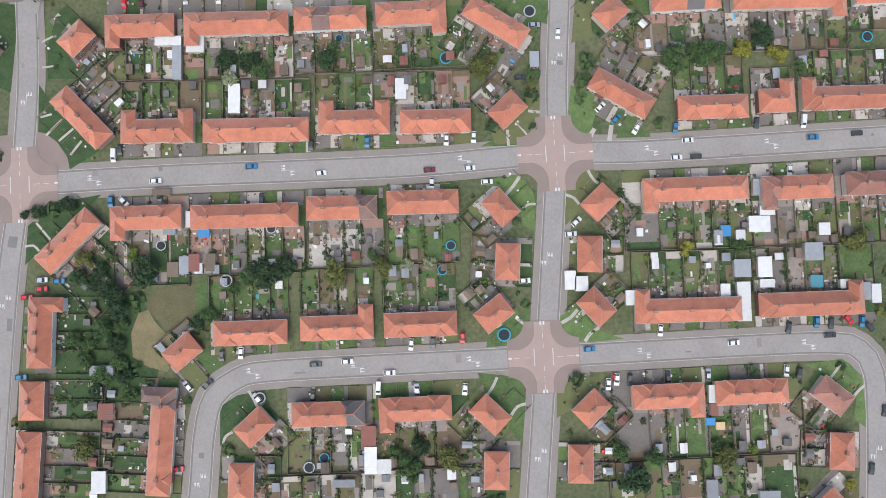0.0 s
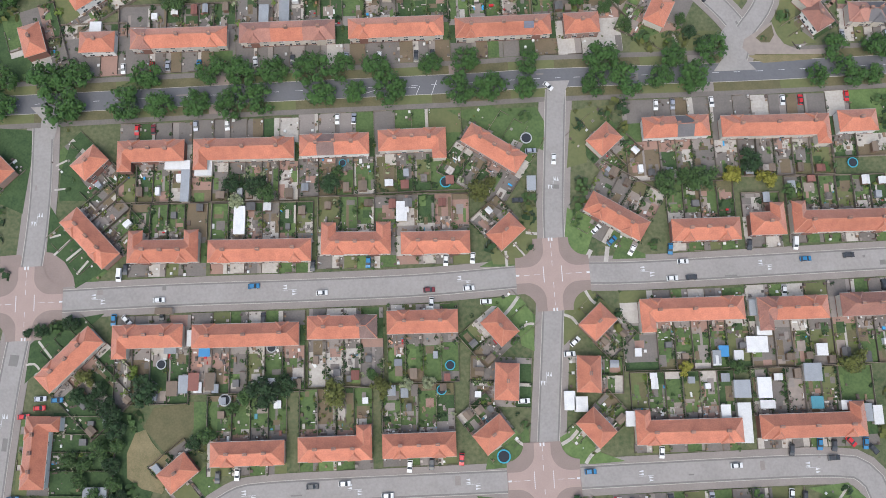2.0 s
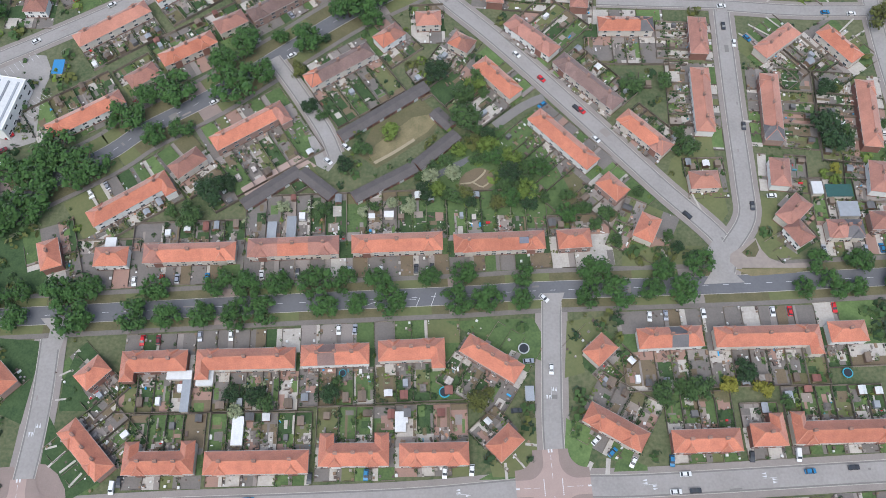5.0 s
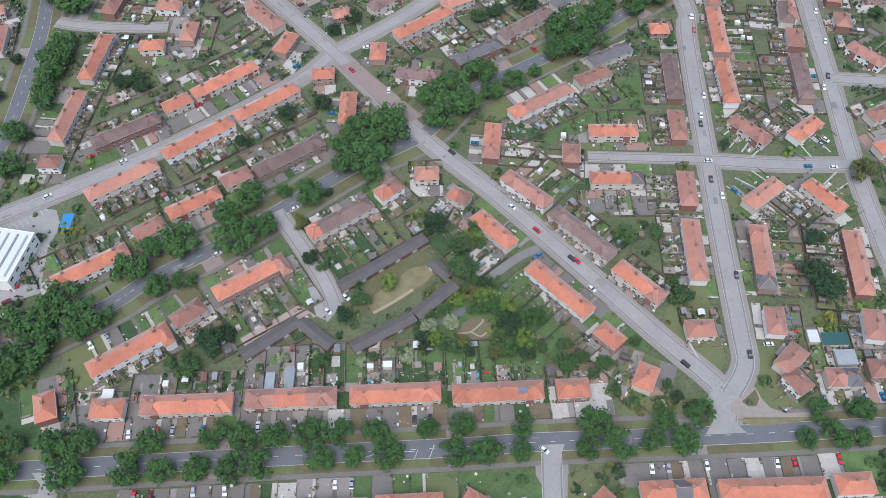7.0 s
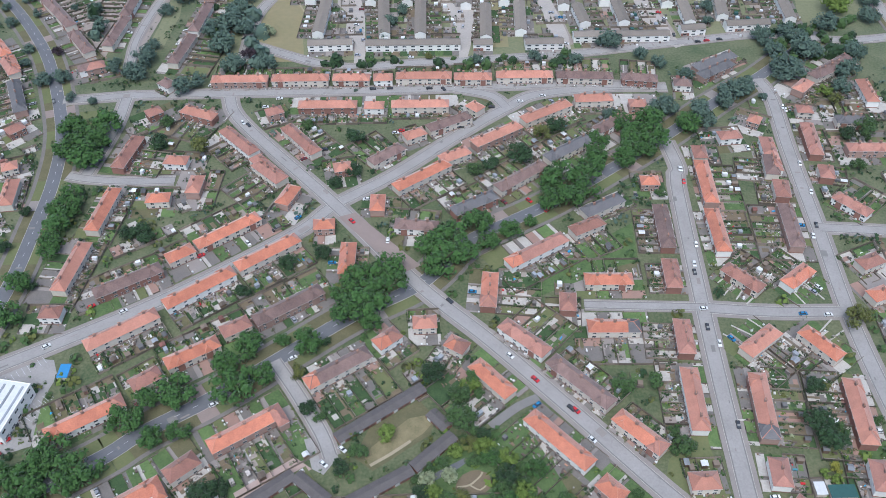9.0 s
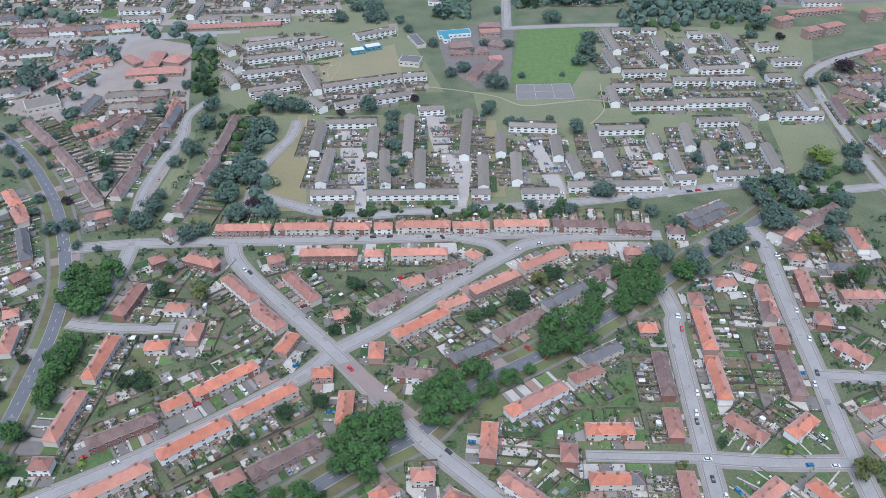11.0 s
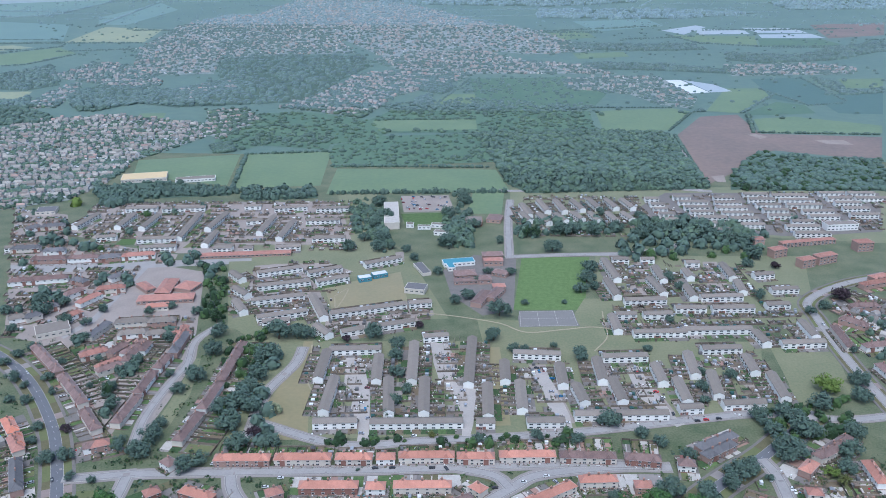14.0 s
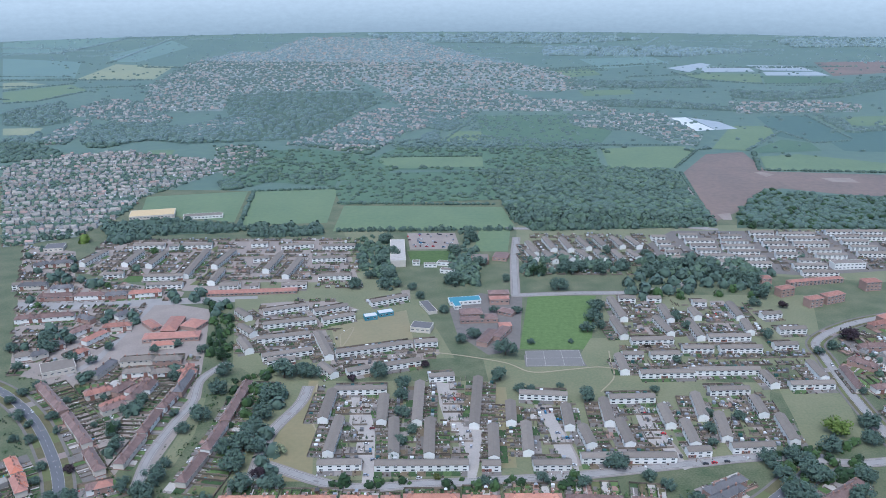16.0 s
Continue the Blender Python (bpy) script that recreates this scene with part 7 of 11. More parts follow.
terrace(150.6, 415.5, -170.4, 13.9, "PP", front=7.0, back=9.0, sides=(3.5, 9.0), cars=0.16, plain=True)
terrace(168.6, 432.0, 152.6, 7.9, "MM", front=7.0, back=9.0, sides=(4.0, 9.0), cars=0.16, plain=True)
terrace(130.2, 398.5, 91.8, 12.0, "PP", front=4.2, back=9.0, sides=(0.0, 5.0), cars=0.16, plain=True)
terrace(171.3, 399.0, -89.9, 31.2, "PPMP", front=3.7, back=3.0, cars=0.16, plain=True)
terrace(170.6, 368.8, -92.9, 14.3, "PP", front=4.7, back=9.0, sides=(2.0, 0.2), cars=0.16, plain=True)
terrace(198.4, 414.4, 88.0, 30.9, "PPPP", front=3.2, back=7.2, cars=0.16, plain=True)
terrace(199.2, 384.3, 88.3, 10.9, "PP", front=4.2, back=9.0, cars=0.16, plain=True)
terrace(206.5, 469.5, 49.9, 15.4, "MM", front=11.7, back=9.0, sides=(6.0, 2.5), cars=0.16, plain=True)
terrace(201.3, 443.7, 176.2, 10.1, "PP", front=5.0, back=6.8, sides=(9.0, 4.0), cars=0.16, plain=True)
terrace(228.9, 489.9, 35.1, 27.1, "BBBB", front=2.5, back=7.0, cars=0.16, plain=True)
terrace(245.8, 466.0, -88.1, 24.7, "MMMM", front=7.0, back=14.5, sides=(6.0, 6.0), cars=0.16, plain=True)
terrace(226.9, 434.6, 179.3, 18.4, "DDDD", front=7.0, back=22.0, sides=(6.0, 6.0), cars=0.16, plain=True)
terrace(229.2, 407.8, -177.2, 24.7, "PPPP", front=7.0, back=17.0, sides=(6.0, 6.0), cars=0.16, plain=True)
terrace(-308.0, 466.3, -51.1, 21.4, "PPPP", front=2.5, back=22.0, sides=(0.2, 6.0), cars=0.16, plain=True)
terrace(-290.1, 433.9, -60.8, 37.5, "DDDDDD", front=6.2, back=22.0, sides=(6.0, 6.0), cars=0.16, plain=True)
terrace(-277.4, 400.6, -130.6, 10.8, "PP", front=7.0, back=9.0, sides=(6.0, 9.0), cars=0.16, plain=True)
terrace(-266.2, 365.8, -154.4, 9.1, "MM", front=4.2, back=9.0, sides=(7.0, 9.0), cars=0.16, plain=True)
terrace(-257.1, 343.5, 100.7, 22.4, "MMMM", front=7.0, back=3.7, sides=(0.0, 6.0), cars=0.16, plain=True)
terrace(-199.1, 452.1, -33.2, 10.8, "BB", front=7.0, back=3.0, cars=0.16, plain=True)
terrace(-252.1, 469.6, 27.8, 12.6, "PP", front=6.8, back=9.0, sides=(0.2, 9.0), cars=0.16, plain=True)
terrace(-345.8, 582.5, 134.9, 57.5, "BBBBBBBBBB", front=5.2, back=16.5, sides=(6.0, 0.0), near=False, cars=0.1, plain=True)
terrace(-303.5, 537.9, 131.7, 53.5, "BBBBBBBB", front=6.7, back=16.5, sides=(6.0, 6.0), near=False, cars=0.1, plain=True)
terrace(-271.8, 497.9, 130.2, 32.5, "BBBBBB", front=8.2, back=3.0, sides=(6.0, 6.0), near=False, cars=0.1, plain=True)
terrace(-252.0, 512.5, -91.7, 38.6, "BBBBBB", front=5.2, back=4.8, sides=(0.8, 0.2), near=False, cars=0.1, plain=True)
terrace(-253.2, 550.5, -90.1, 34.4, "BBBBBB", front=7.2, back=22.0, sides=(1.2, 0.8), near=False, cars=0.1, plain=True)
terrace(-251.9, 582.2, -94.8, 23.6, "BBBB", front=7.7, back=22.0, sides=(0.8, 1.2), near=False, cars=0.1, plain=True)
terrace(-249.9, 616.5, -88.4, 41.0, "DDDDDD", front=2.5, back=3.0, sides=(0.2, 1.0), near=False, cars=0.1, plain=True)
terrace(-200.3, 492.8, 83.8, 36.5, "BBBBBB", front=7.0, back=22.0, sides=(6.0, 1.8), near=False, cars=0.1, plain=True)
terrace(-198.2, 533.9, 87.4, 38.4, "BBBBBB", front=7.0, back=22.0, sides=(1.8, 1.2), near=False, cars=0.1, plain=True)
terrace(-198.0, 587.1, 89.9, 63.1, "BBBBBBBBBB", front=7.0, back=22.0, sides=(1.2, 6.0), near=False, cars=0.1, plain=True)
terrace(-323.5, 487.7, -48.8, 23.0, "RRRR", front=8.2, back=22.0, sides=(6.0, 0.8), near=False, cars=0.1, plain=True)
terrace(-308.6, 469.5, -54.8, 20.2, "RRRR", front=6.7, back=3.0, sides=(0.8, 0.2), near=False, cars=0.1, plain=True)
terrace(-313.2, 595.7, -150.0, 21.5, "BBBB", front=7.0, back=22.0, sides=(6.0, 6.0), near=False, cars=0.1, plain=True)
terrace(-284.1, 604.8, -109.1, 26.9, "BBBB", front=7.0, back=11.0, sides=(6.0, 6.0), near=False, cars=0.1, plain=True)
terrace(-290.0, 570.9, -134.5, 20.3, "BBBB", front=7.0, back=22.0, sides=(6.0, 6.0), near=False, cars=0.1, plain=True)
terrace(-254.9, 468.5, -152.1, 16.0, "BB", front=7.0, back=9.0, sides=(0.2, 5.0), near=False, cars=0.1, plain=True)
terrace(229.8, 492.8, 39.4, 39.5, "BBBBBB", front=11.2, back=3.0, sides=(2.5, 6.0), near=False, cars=0.1, plain=True)
terrace(155.4, 495.5, 33.2, 34.0, "DDDDDD", front=7.0, back=3.0, sides=(0.2, 6.0), near=False, cars=0.1, plain=True)
terrace(295.4, 654.1, -90.3, 39.7, "BBBBBB", front=3.0, back=3.0, near=False, cars=0.1, plain=True)
terrace(318.0, 640.9, -165.7, 25.7, "BBBB", front=7.0, back=22.0, sides=(6.0, 1.2), near=False, cars=0.1, plain=True)
terrace(315.2, 683.3, 138.5, 24.0, "BBBB", front=10.2, back=22.0, sides=(6.0, 2.5), near=False, cars=0.1, plain=True)
terrace(337.7, 717.6, -171.8, 26.4, "BBBB", front=7.0, back=22.0, sides=(6.0, 6.0), near=False, cars=0.1, plain=True)
terrace(307.5, 597.7, -79.9, 22.6, "BBBB", front=7.0, back=4.2, sides=(0.0, 6.0), near=False, cars=0.1, plain=True)
terrace(371.4, 772.3, -157.4, 40.6, "PPPPPP", front=7.0, back=3.0, sides=(6.0, 0.0), near=False, cars=0.1, plain=True)
terrace(-253.5, 629.6, -81.9, 31.9, "PPPPPP", front=2.5, back=20.0, sides=(6.0, 0.2), near=False, cars=0.1, plain=True)
solar_panel(25.0, 151.0, -173.7, 7.32, -36.0)

# ---- white-walled estate ----
block_row(-101.8, 505.6, 5.8, 30.7, panes=2)
block_row(-45.4, 508.5, 4.3, 64.7, panes=2)
block_row(2.2, 511.1, 3.0, 13.4, panes=2)
block_row(43.8, 514.4, 4.6, 26.5, panes=2)
block_row(78.0, 525.2, 4.6, 28.1, panes=2)
block_row(111.5, 527.7, 4.2, 37.4, panes=2)
block_row(147.2, 537.7, 8.1, 17.5, panes=2)
block_row(186.5, 545.6, 7.3, 31.4, panes=2)
block_row(-112.5, 541.6, 90.5, 49.2)
block_row(-125.6, 585.2, 91.3, 46.3)
block_row(-104.2, 612.4, 5.7, 42.1, panes=2)
block_row(-82.1, 582.2, -85.7, 41.1)
block_row(-68.8, 542.3, 96.7, 49.0)
block_row(-55.8, 594.5, -86.8, 62.9)
block_row(-42.9, 543.6, -86.0, 48.9)
block_row(-40.9, 638.8, 11.4, 21.4, panes=2)
block_row(-10.8, 598.9, -90.6, 75.6)
block_row(3.4, 539.8, 91.8, 44.0)
block_row(16.0, 582.6, 91.3, 31.5)
block_row(27.6, 547.1, 91.6, 40.7)
block_row(41.7, 612.7, -1.4, 38.4, panes=2)
block_row(58.8, 579.5, 92.4, 32.8)
block_row(70.9, 552.3, -79.4, 26.5)
block_row(88.9, 588.8, 92.3, 36.2)
block_row(98.7, 558.8, -82.6, 33.4)
block_row(111.1, 611.9, 6.0, 36.4, panes=2)
block_row(133.3, 585.1, -86.0, 29.4)
block_row(146.0, 561.3, -86.5, 33.3)
block_row(161.2, 601.8, 88.7, 37.2)
block_row(172.1, 572.0, -92.7, 36.0)
block_row(190.6, 629.8, 6.5, 32.7, panes=2)
block_row(206.9, 603.9, -88.6, 27.8)
block_row(218.2, 571.5, 90.5, 38.1)
block_row(195.0, 664.3, 5.0, 60.4, panes=2)
block_row(146.3, 656.4, 5.7, 45.7, panes=2)
block_row(228.0, 650.2, -80.0, 23.1)
block_row(259.6, 643.4, 6.1, 36.9, panes=2)
block_row(272.5, 668.6, 94.9, 30.4)
block_row(111.0, 671.3, -86.3, 31.3)
block_row(121.9, 793.0, -81.7, 53.2)
block_row(117.8, 746.3, 98.4, 40.1)
block_row(144.4, 721.3, 6.6, 39.1)
block_row(135.2, 820.2, 2.9, 17.2)
block_row(162.4, 821.5, 2.9, 14.3)
block_row(167.9, 784.0, -84.7, 36.0)
block_row(160.2, 753.7, -77.7, 38.2)
block_row(195.7, 785.2, 96.2, 21.6)
block_row(188.1, 747.2, -84.6, 39.7)
block_row(215.4, 732.5, 6.6, 39.6)
block_row(236.4, 794.7, -86.4, 36.5)
block_row(238.3, 756.2, -90.9, 26.9)
block_row(206.2, 814.5, 2.9, 14.2)
block_row(122.9, 689.9, 2.9, 18.4)
block_row(150.5, 691.9, 5.5, 26.1)
block_row(181.9, 706.0, 2.9, 27.7)
block_row(219.8, 708.6, 4.7, 38.1)
block_row(261.2, 717.4, 9.2, 22.3)
block_row(268.6, 787.3, 14.7, 21.0)
block_row(278.0, 752.6, 8.7, 26.4)
block_row(-193.2, 740.8, 18.6, 50.6)
block_row(-148.9, 754.1, 28.4, 32.5)
block_row(-190.9, 708.0, 18.0, 48.7)
block_row(-243.0, 757.2, -47.7, 24.0)
block_row(-228.7, 720.3, -43.8, 25.2)
block_row(-221.0, 687.9, -57.9, 27.8)
block_row(-204.9, 773.6, 24.0, 44.8)
block_row(-150.7, 692.1, 113.3, 51.8)
block_row(-104.5, 689.0, 21.0, 69.6)
block_row(-59.4, 704.0, 13.3, 20.7)
block_row(-179.0, 673.9, 22.8, 44.8)
block_row(-112.1, 645.8, 25.4, 19.9, panes=2)
block_row(-77.6, 660.2, 21.4, 35.2)
block_row(-181.0, 660.5, 13.8, 24.1)
block_row(-137.3, 644.5, -48.9, 23.4)
block_row(-349.6, 829.8, 7.9, 38.0)
block_row(-494.2, 821.8, 11.4, 34.0)
block_row(-280.2, 830.8, 7.5, 20.5)
block_row(239.0, 1033.9, 2.8, 22.3, panes=0)
block_row(248.7, 1014.0, 2.8, 35.5, panes=0)
block_row(249.0, 994.3, 2.8, 30.2, panes=0)
block_row(251.1, 977.5, 2.8, 27.8, panes=0)
block_row(258.1, 957.3, 2.8, 34.4, panes=0)
block_row(260.0, 937.7, 2.8, 30.0, panes=0)
block_row(260.4, 914.9, 2.8, 28.1, panes=0)
block_row(290.5, 1034.1, 2.8, 26.4, panes=0)
block_row(290.4, 1013.8, 2.8, 32.7, panes=0)
block_row(289.7, 994.2, 2.8, 37.5, panes=0)
block_row(292.0, 975.3, 2.8, 36.2, panes=0)
block_row(294.3, 955.1, 2.8, 33.6, panes=0)
block_row(295.1, 933.6, 2.8, 33.0, panes=0)
block_row(332.7, 1050.1, 2.8, 30.2, panes=0)
block_row(335.3, 1029.4, 2.8, 32.4, panes=0)
block_row(336.9, 1007.3, 2.8, 29.7, panes=0)
block_row(339.7, 988.1, 2.8, 29.9, panes=0)
block_row(341.2, 967.5, 2.8, 31.3, panes=0)
block_row(374.0, 1047.4, 2.8, 45.4, panes=0)
block_row(377.6, 1029.2, 2.8, 42.6, panes=0)
block_row(379.8, 1009.4, 2.8, 42.5, panes=0)
block_row(388.4, 986.3, 2.8, 37.0, panes=0)
block_row(389.3, 967.8, 2.8, 35.1, panes=0)
block_row(358.3, 948.4, 2.8, 25.6, panes=0)
block_row(352.7, 930.8, 2.8, 37.8, panes=0)
block_row(356.4, 908.7, 2.8, 40.1, panes=0)
block_row(429.5, 1059.5, 2.8, 31.6, panes=0)
block_row(432.5, 1038.7, 2.8, 31.1, panes=0)
block_row(435.6, 1020.9, 2.8, 32.0, panes=0)
block_row(437.3, 999.2, 2.8, 32.0, panes=0)
block_row(437.8, 976.3, 2.8, 32.7, panes=0)
block_row(466.4, 1061.3, 2.8, 35.1, panes=0)
block_row(470.5, 1040.6, 2.8, 38.0, panes=0)
block_row(43.7, 974.0, 101.9, 42.8, panes=0)
block_row(65.3, 990.1, 103.3, 44.1, panes=0)
block_row(85.6, 991.1, 102.3, 44.0, panes=0)
block_row(43.0, 948.0, 106.7, 31.1, panes=0)
block_row(63.9, 944.0, -70.0, 33.5, panes=0)
block_row(83.5, 947.9, -66.2, 28.0, panes=0)
block_row(106.8, 995.3, -74.0, 38.1, panes=0)
block_row(127.0, 1001.7, -76.0, 35.9, panes=0)
block_row(148.1, 1002.7, -74.8, 36.0, panes=0)
block_row(167.8, 1003.7, -73.7, 36.2, panes=0)
block_row(103.4, 953.9, -65.1, 26.2, panes=0)
block_row(122.7, 951.9, -76.2, 30.8, panes=0)
block_row(142.9, 952.9, -74.8, 30.9, panes=0)
block_row(161.5, 956.8, -70.6, 25.4, panes=0)
block_row(200.7, 1025.2, 2.8, 17.3, panes=0)
block_row(203.8, 1003.0, 2.8, 17.0, panes=0)
block_row(204.3, 985.7, 2.8, 16.7, panes=0)
block_row(207.6, 967.1, 2.8, 16.4, panes=0)
block_row(210.5, 947.0, 2.8, 16.1, panes=0)
block_row(-252.9, 832.2, 12.6, 9.9)
block_row(-160.4, 775.8, 30.2, 35.2)
block_row(-106.3, 803.4, 30.2, 40.4)

# ---- villas, bungalows and courts beyond the ring road ----
terrace(-448.6, 789.9, 188.4, 36.4, "BBBBBB", front=5, back=12, near=False, cars=0.06, plain=True)
terrace(-414.6, 794.5, 189.6, 30.9, "BBBBBB", front=5, back=12, near=False, cars=0.06, plain=True)
terrace(-388.4, 798.1, 198.1, 22.4, "DDDD", front=5, back=12, near=False, cars=0.06, plain=True)
terrace(-360.6, 804.9, 195.4, 33.6, "PPPPPP", front=5, back=12, near=False, cars=0.06, plain=True)
terrace(-449.6, 732.5, 198.4, 19.9, "BBBB", front=5, back=12, near=False, cars=0.06, plain=True)
terrace(-423.7, 739.2, 195.0, 37.5, "BBBBBB", front=5, back=12, near=False, cars=0.06, plain=True)
terrace(-353.2, 720.1, 196.6, 27.0, "PPPP", front=5, back=12, near=False, cars=0.06, plain=True)
terrace(-363.3, 696.0, 65.9, 26.0, "PPPP", front=5, back=12, near=False, cars=0.06, plain=True)
terrace(-383.6, 709.6, 239.3, 20.5, "BBBB", front=5, back=12, near=False, cars=0.06, plain=True)
terrace(-304.7, 651.8, 193.6, 29.3, "WWWWWW", front=5, back=12, near=False, cars=0.06, plain=True)
terrace(-279.5, 654.6, 192.6, 24.8, "WWWW", front=5, back=12, near=False, cars=0.06, plain=True)
terrace(-295.6, 630.2, 195.2, 24.9, "WWWW", front=5, back=12, near=False, cars=0.06, plain=True)
terrace(-275.6, 630.7, 197.4, 17.7, "WWWW", front=5, back=12, near=False, cars=0.06, plain=True)
terrace(-326.7, 634.3, 79.1, 29.4, "DDDDDD", front=5, back=12, near=False, cars=0.06, plain=True)
terrace(-312.2, 593.6, 216.5, 22.7, "PPPP", front=5, back=12, near=False, cars=0.06, plain=True)
terrace(-296.2, 602.4, 68.5, 20.3, "BBBB", front=5, back=12, near=False, cars=0.06, plain=True)
terrace(-281.4, 595.4, 86.9, 30.5, "BBBBBB", front=5, back=12, near=False, cars=0.06, plain=True)
terrace(-292.7, 577.4, 231.5, 22.4, "PPPP", front=5, back=12, near=False, cars=0.06, plain=True)
terrace(-254.1, 631.1, 193.1, 16.9, "PPPP", front=5, back=12, near=False, cars=0.06, plain=True)
terrace(-275.9, 606.3, 88.6, 17.1, "BBBB", front=5, back=12, near=False, cars=0.06, plain=True)
terrace(-407.9, 653.6, 210.2, 14.9, "WW", front=5, back=12, near=False, cars=0.06, plain=True)
terrace(-362.3, 662.8, 238.6, 16.1, "PPPP", front=5, back=12, near=False, cars=0.06, plain=True)
terrace(-391.4, 737.2, 158.0, 18.1, "DDDD", front=3, back=8, near=False, cars=0.06, plain=True)
terrace(-360.3, 748.5, 238.2, 15.2, "DD", front=3, back=8, near=False, cars=0.06, plain=True)
terrace(-391.4, 677.4, 215.0, 16.3, "DDDD", front=3, back=8, near=False, cars=0.06, plain=True)
terrace(-396.2, 657.6, 228.3, 14.8, "DD", front=3, back=8, near=False, cars=0.06, plain=True)
terrace(-454.0, 813.3, 193.1, 22.7, "DDDD", front=3, back=8, near=False, cars=0.06, plain=True)
terrace(-488.1, 818.2, 190.0, 30.8, "DDDDDD", front=3, back=8, near=False, cars=0.06, plain=True)
terrace(-512.7, 881.5, 220.9, 16.9, "DDDD", front=3, back=8, near=False, cars=0.06, plain=True)
terrace(-493.2, 888.9, 198.0, 26.0, "DDDD", front=3, back=8, near=False, cars=0.06, plain=True)
block_row(-464.9, 910.5, 81.5, 47.2, panes=0)
block_row(-417.4, 857.1, 12.0, 21.6, panes=2)
block_row(-418.9, 912.6, 88.5, 46.4, panes=0)
block_row(-389.4, 910.1, 87.0, 46.3, panes=0)
block_row(-360.0, 854.5, 7.1, 42.6, panes=2)
block_row(-339.5, 900.3, 92.5, 86.1, panes=0)
block_row(-312.6, 916.7, 84.5, 56.4, panes=0)
block_row(-302.5, 859.3, 90.4, 41.6, panes=0)
block_row(-279.8, 835.4, 16.3, 20.6, panes=2)
block_row(-417.4, 956.4, 8.9, 37.5, panes=2)
block_row(-386.5, 956.7, 13.1, 11.5, panes=2)
block_row(-359.3, 961.0, 9.2, 35.7, panes=2)
block_row(-285.8, 971.7, 8.7, 19.7, panes=2)
block_row(-269.6, 918.9, 14.6, 18.7, panes=2)
block_row(-252.3, 907.0, 87.2, 56.8, panes=0)
block_row(-226.0, 891.6, 86.9, 58.7, panes=0)
block_row(-238.6, 968.5, 14.8, 39.4, panes=2)
block_row(-187.8, 968.7, 8.7, 39.6, panes=2)
block_row(-173.6, 866.5, 8.2, 36.0, panes=2)
block_row(-211.8, 837.7, 9.9, 26.8, panes=2)
block_row(-190.9, 924.4, 8.2, 39.2, panes=2)
# ---- garage rows and other buildings ----
garages(-36.4, 212.3, 39.2, 45.2)
garages(-32.9, 176.9, 34.2, 29.3)
garages(-12.2, 194.0, 46.2, 22.9)
garages(-10.8, 209.7, -44.1, 10.9)
garages(-79.6, 171.4, 41.0, 27.0)
garages(-60.9, 174.4, -36.6, 18.1)
slab_block(-113.8, 945.6, -82.5, 75.9, 17, 8, RENDER, CONC, 2, "long white two-storey school block with flat roof")
slab_block(-294.2, 704.0, 10.1, 50.6, 14, 4, BRICK_P, ROOF["P"], 1, "low school wing with a red roof")
slab_block(-323.0, 728.6, 46.9, 9.7, 22, 4, BRICK_P, ROOF["P"], 1, "low school wing with a red roof")
slab_block(-283.5, 732.1, 74.4, 18.5, 18, 4, BRICK_P, ROOF["P"], 1, "low school wing with a red roof")
slab_block(-302.9, 730.0, 93.7, 33.6, 14, 4, BRICK, ROOF["P"], 1, "low school wing with a red roof")
slab_block(-295.8, 686.5, 13.7, 19.6, 10, 4, RENDER, ROOF["M"], 1, "low school hall with a red roof")
slab_block(-251.7, 819.5, 8.9, 92.6, 10, 3, BRICK_P, ROOF["P"], 1, "long low building with a pinkish roof")
slab_block(-21.5, 774.3, 10.7, 21.2, 14, 5, BRICK_P, ROOF["B"], 1, "low brick school wing with a weathered red roof")
slab_block(-2.3, 763.2, 9.3, 12.7, 12, 5, BRICK_P, ROOF["B"], 1, "low brick school wing with a weathered red roof")
slab_block(5.1, 821.3, 7.2, 21.0, 11, 7, BRICK_P, ROOF["B"], 1, "low brick school wing with a weathered red roof")
slab_block(5.8, 808.2, 7.4, 19.5, 9, 6, BRICK_P, ROOF["P"], 1, "low brick school wing with a weathered red roof")
slab_block(-4.4, 718.7, 70.9, 30.1, 10, 5, BRICK_P, ROOF["B"], 1, "low brick school wing with a weathered red roof")
slab_block(8.0, 728.8, 65.3, 24.8, 9, 5, BRICK_P, ROOF["B"], 1, "low brick school wing with a weathered red roof")
slab_block(11.6, 744.7, 9.4, 11.9, 9, 5, BRICK_P, ROOF["P"], 1, "low brick school wing with a weathered red roof")
slab_block(-17.7, 759.9, 8.7, 27.4, 8, 4, BRICK_P, ROOF["D"], 1, "low brick school wing with a weathered red roof")
slab_block(13.5, 780.7, -25.3, 15.3, 10, 4, BRICK_P, ROOF["B"], 1, "low brick school wing with a weathered red roof")
slab_block(-36.4, 794.3, 15.4, 6.9, 12, 4, WHITE, SHED["c"], 1, "small school hall with a cyan roof")
slab_block(-89.3, 918.4, 2.8, 8.3, 8, 4, WHITE, ROOF["W"], 1, "small pale pavilion beside a lawn")
slab_block(-54.9, 918.2, -8.5, 19.6, 7, 4, WHITE, ROOF["W"], 1, "small pale pavilion beside a lawn")
slab_block(-72.6, 911.6, 2.8, 14.6, 5, 4, WHITE, ROOF["W"], 1, "small pale pavilion beside a lawn")
slab_block(-51.8, 894.0, -10.3, 16.1, 8, 4, WHITE, ROOF["W"], 1, "small pale pavilion beside a lawn")
slab_block(-64.6, 788.8, -65.8, 28.6, 9, 3, RENDER, ROOF["D"], 1, "dark flat-roofed nursery beside a path")
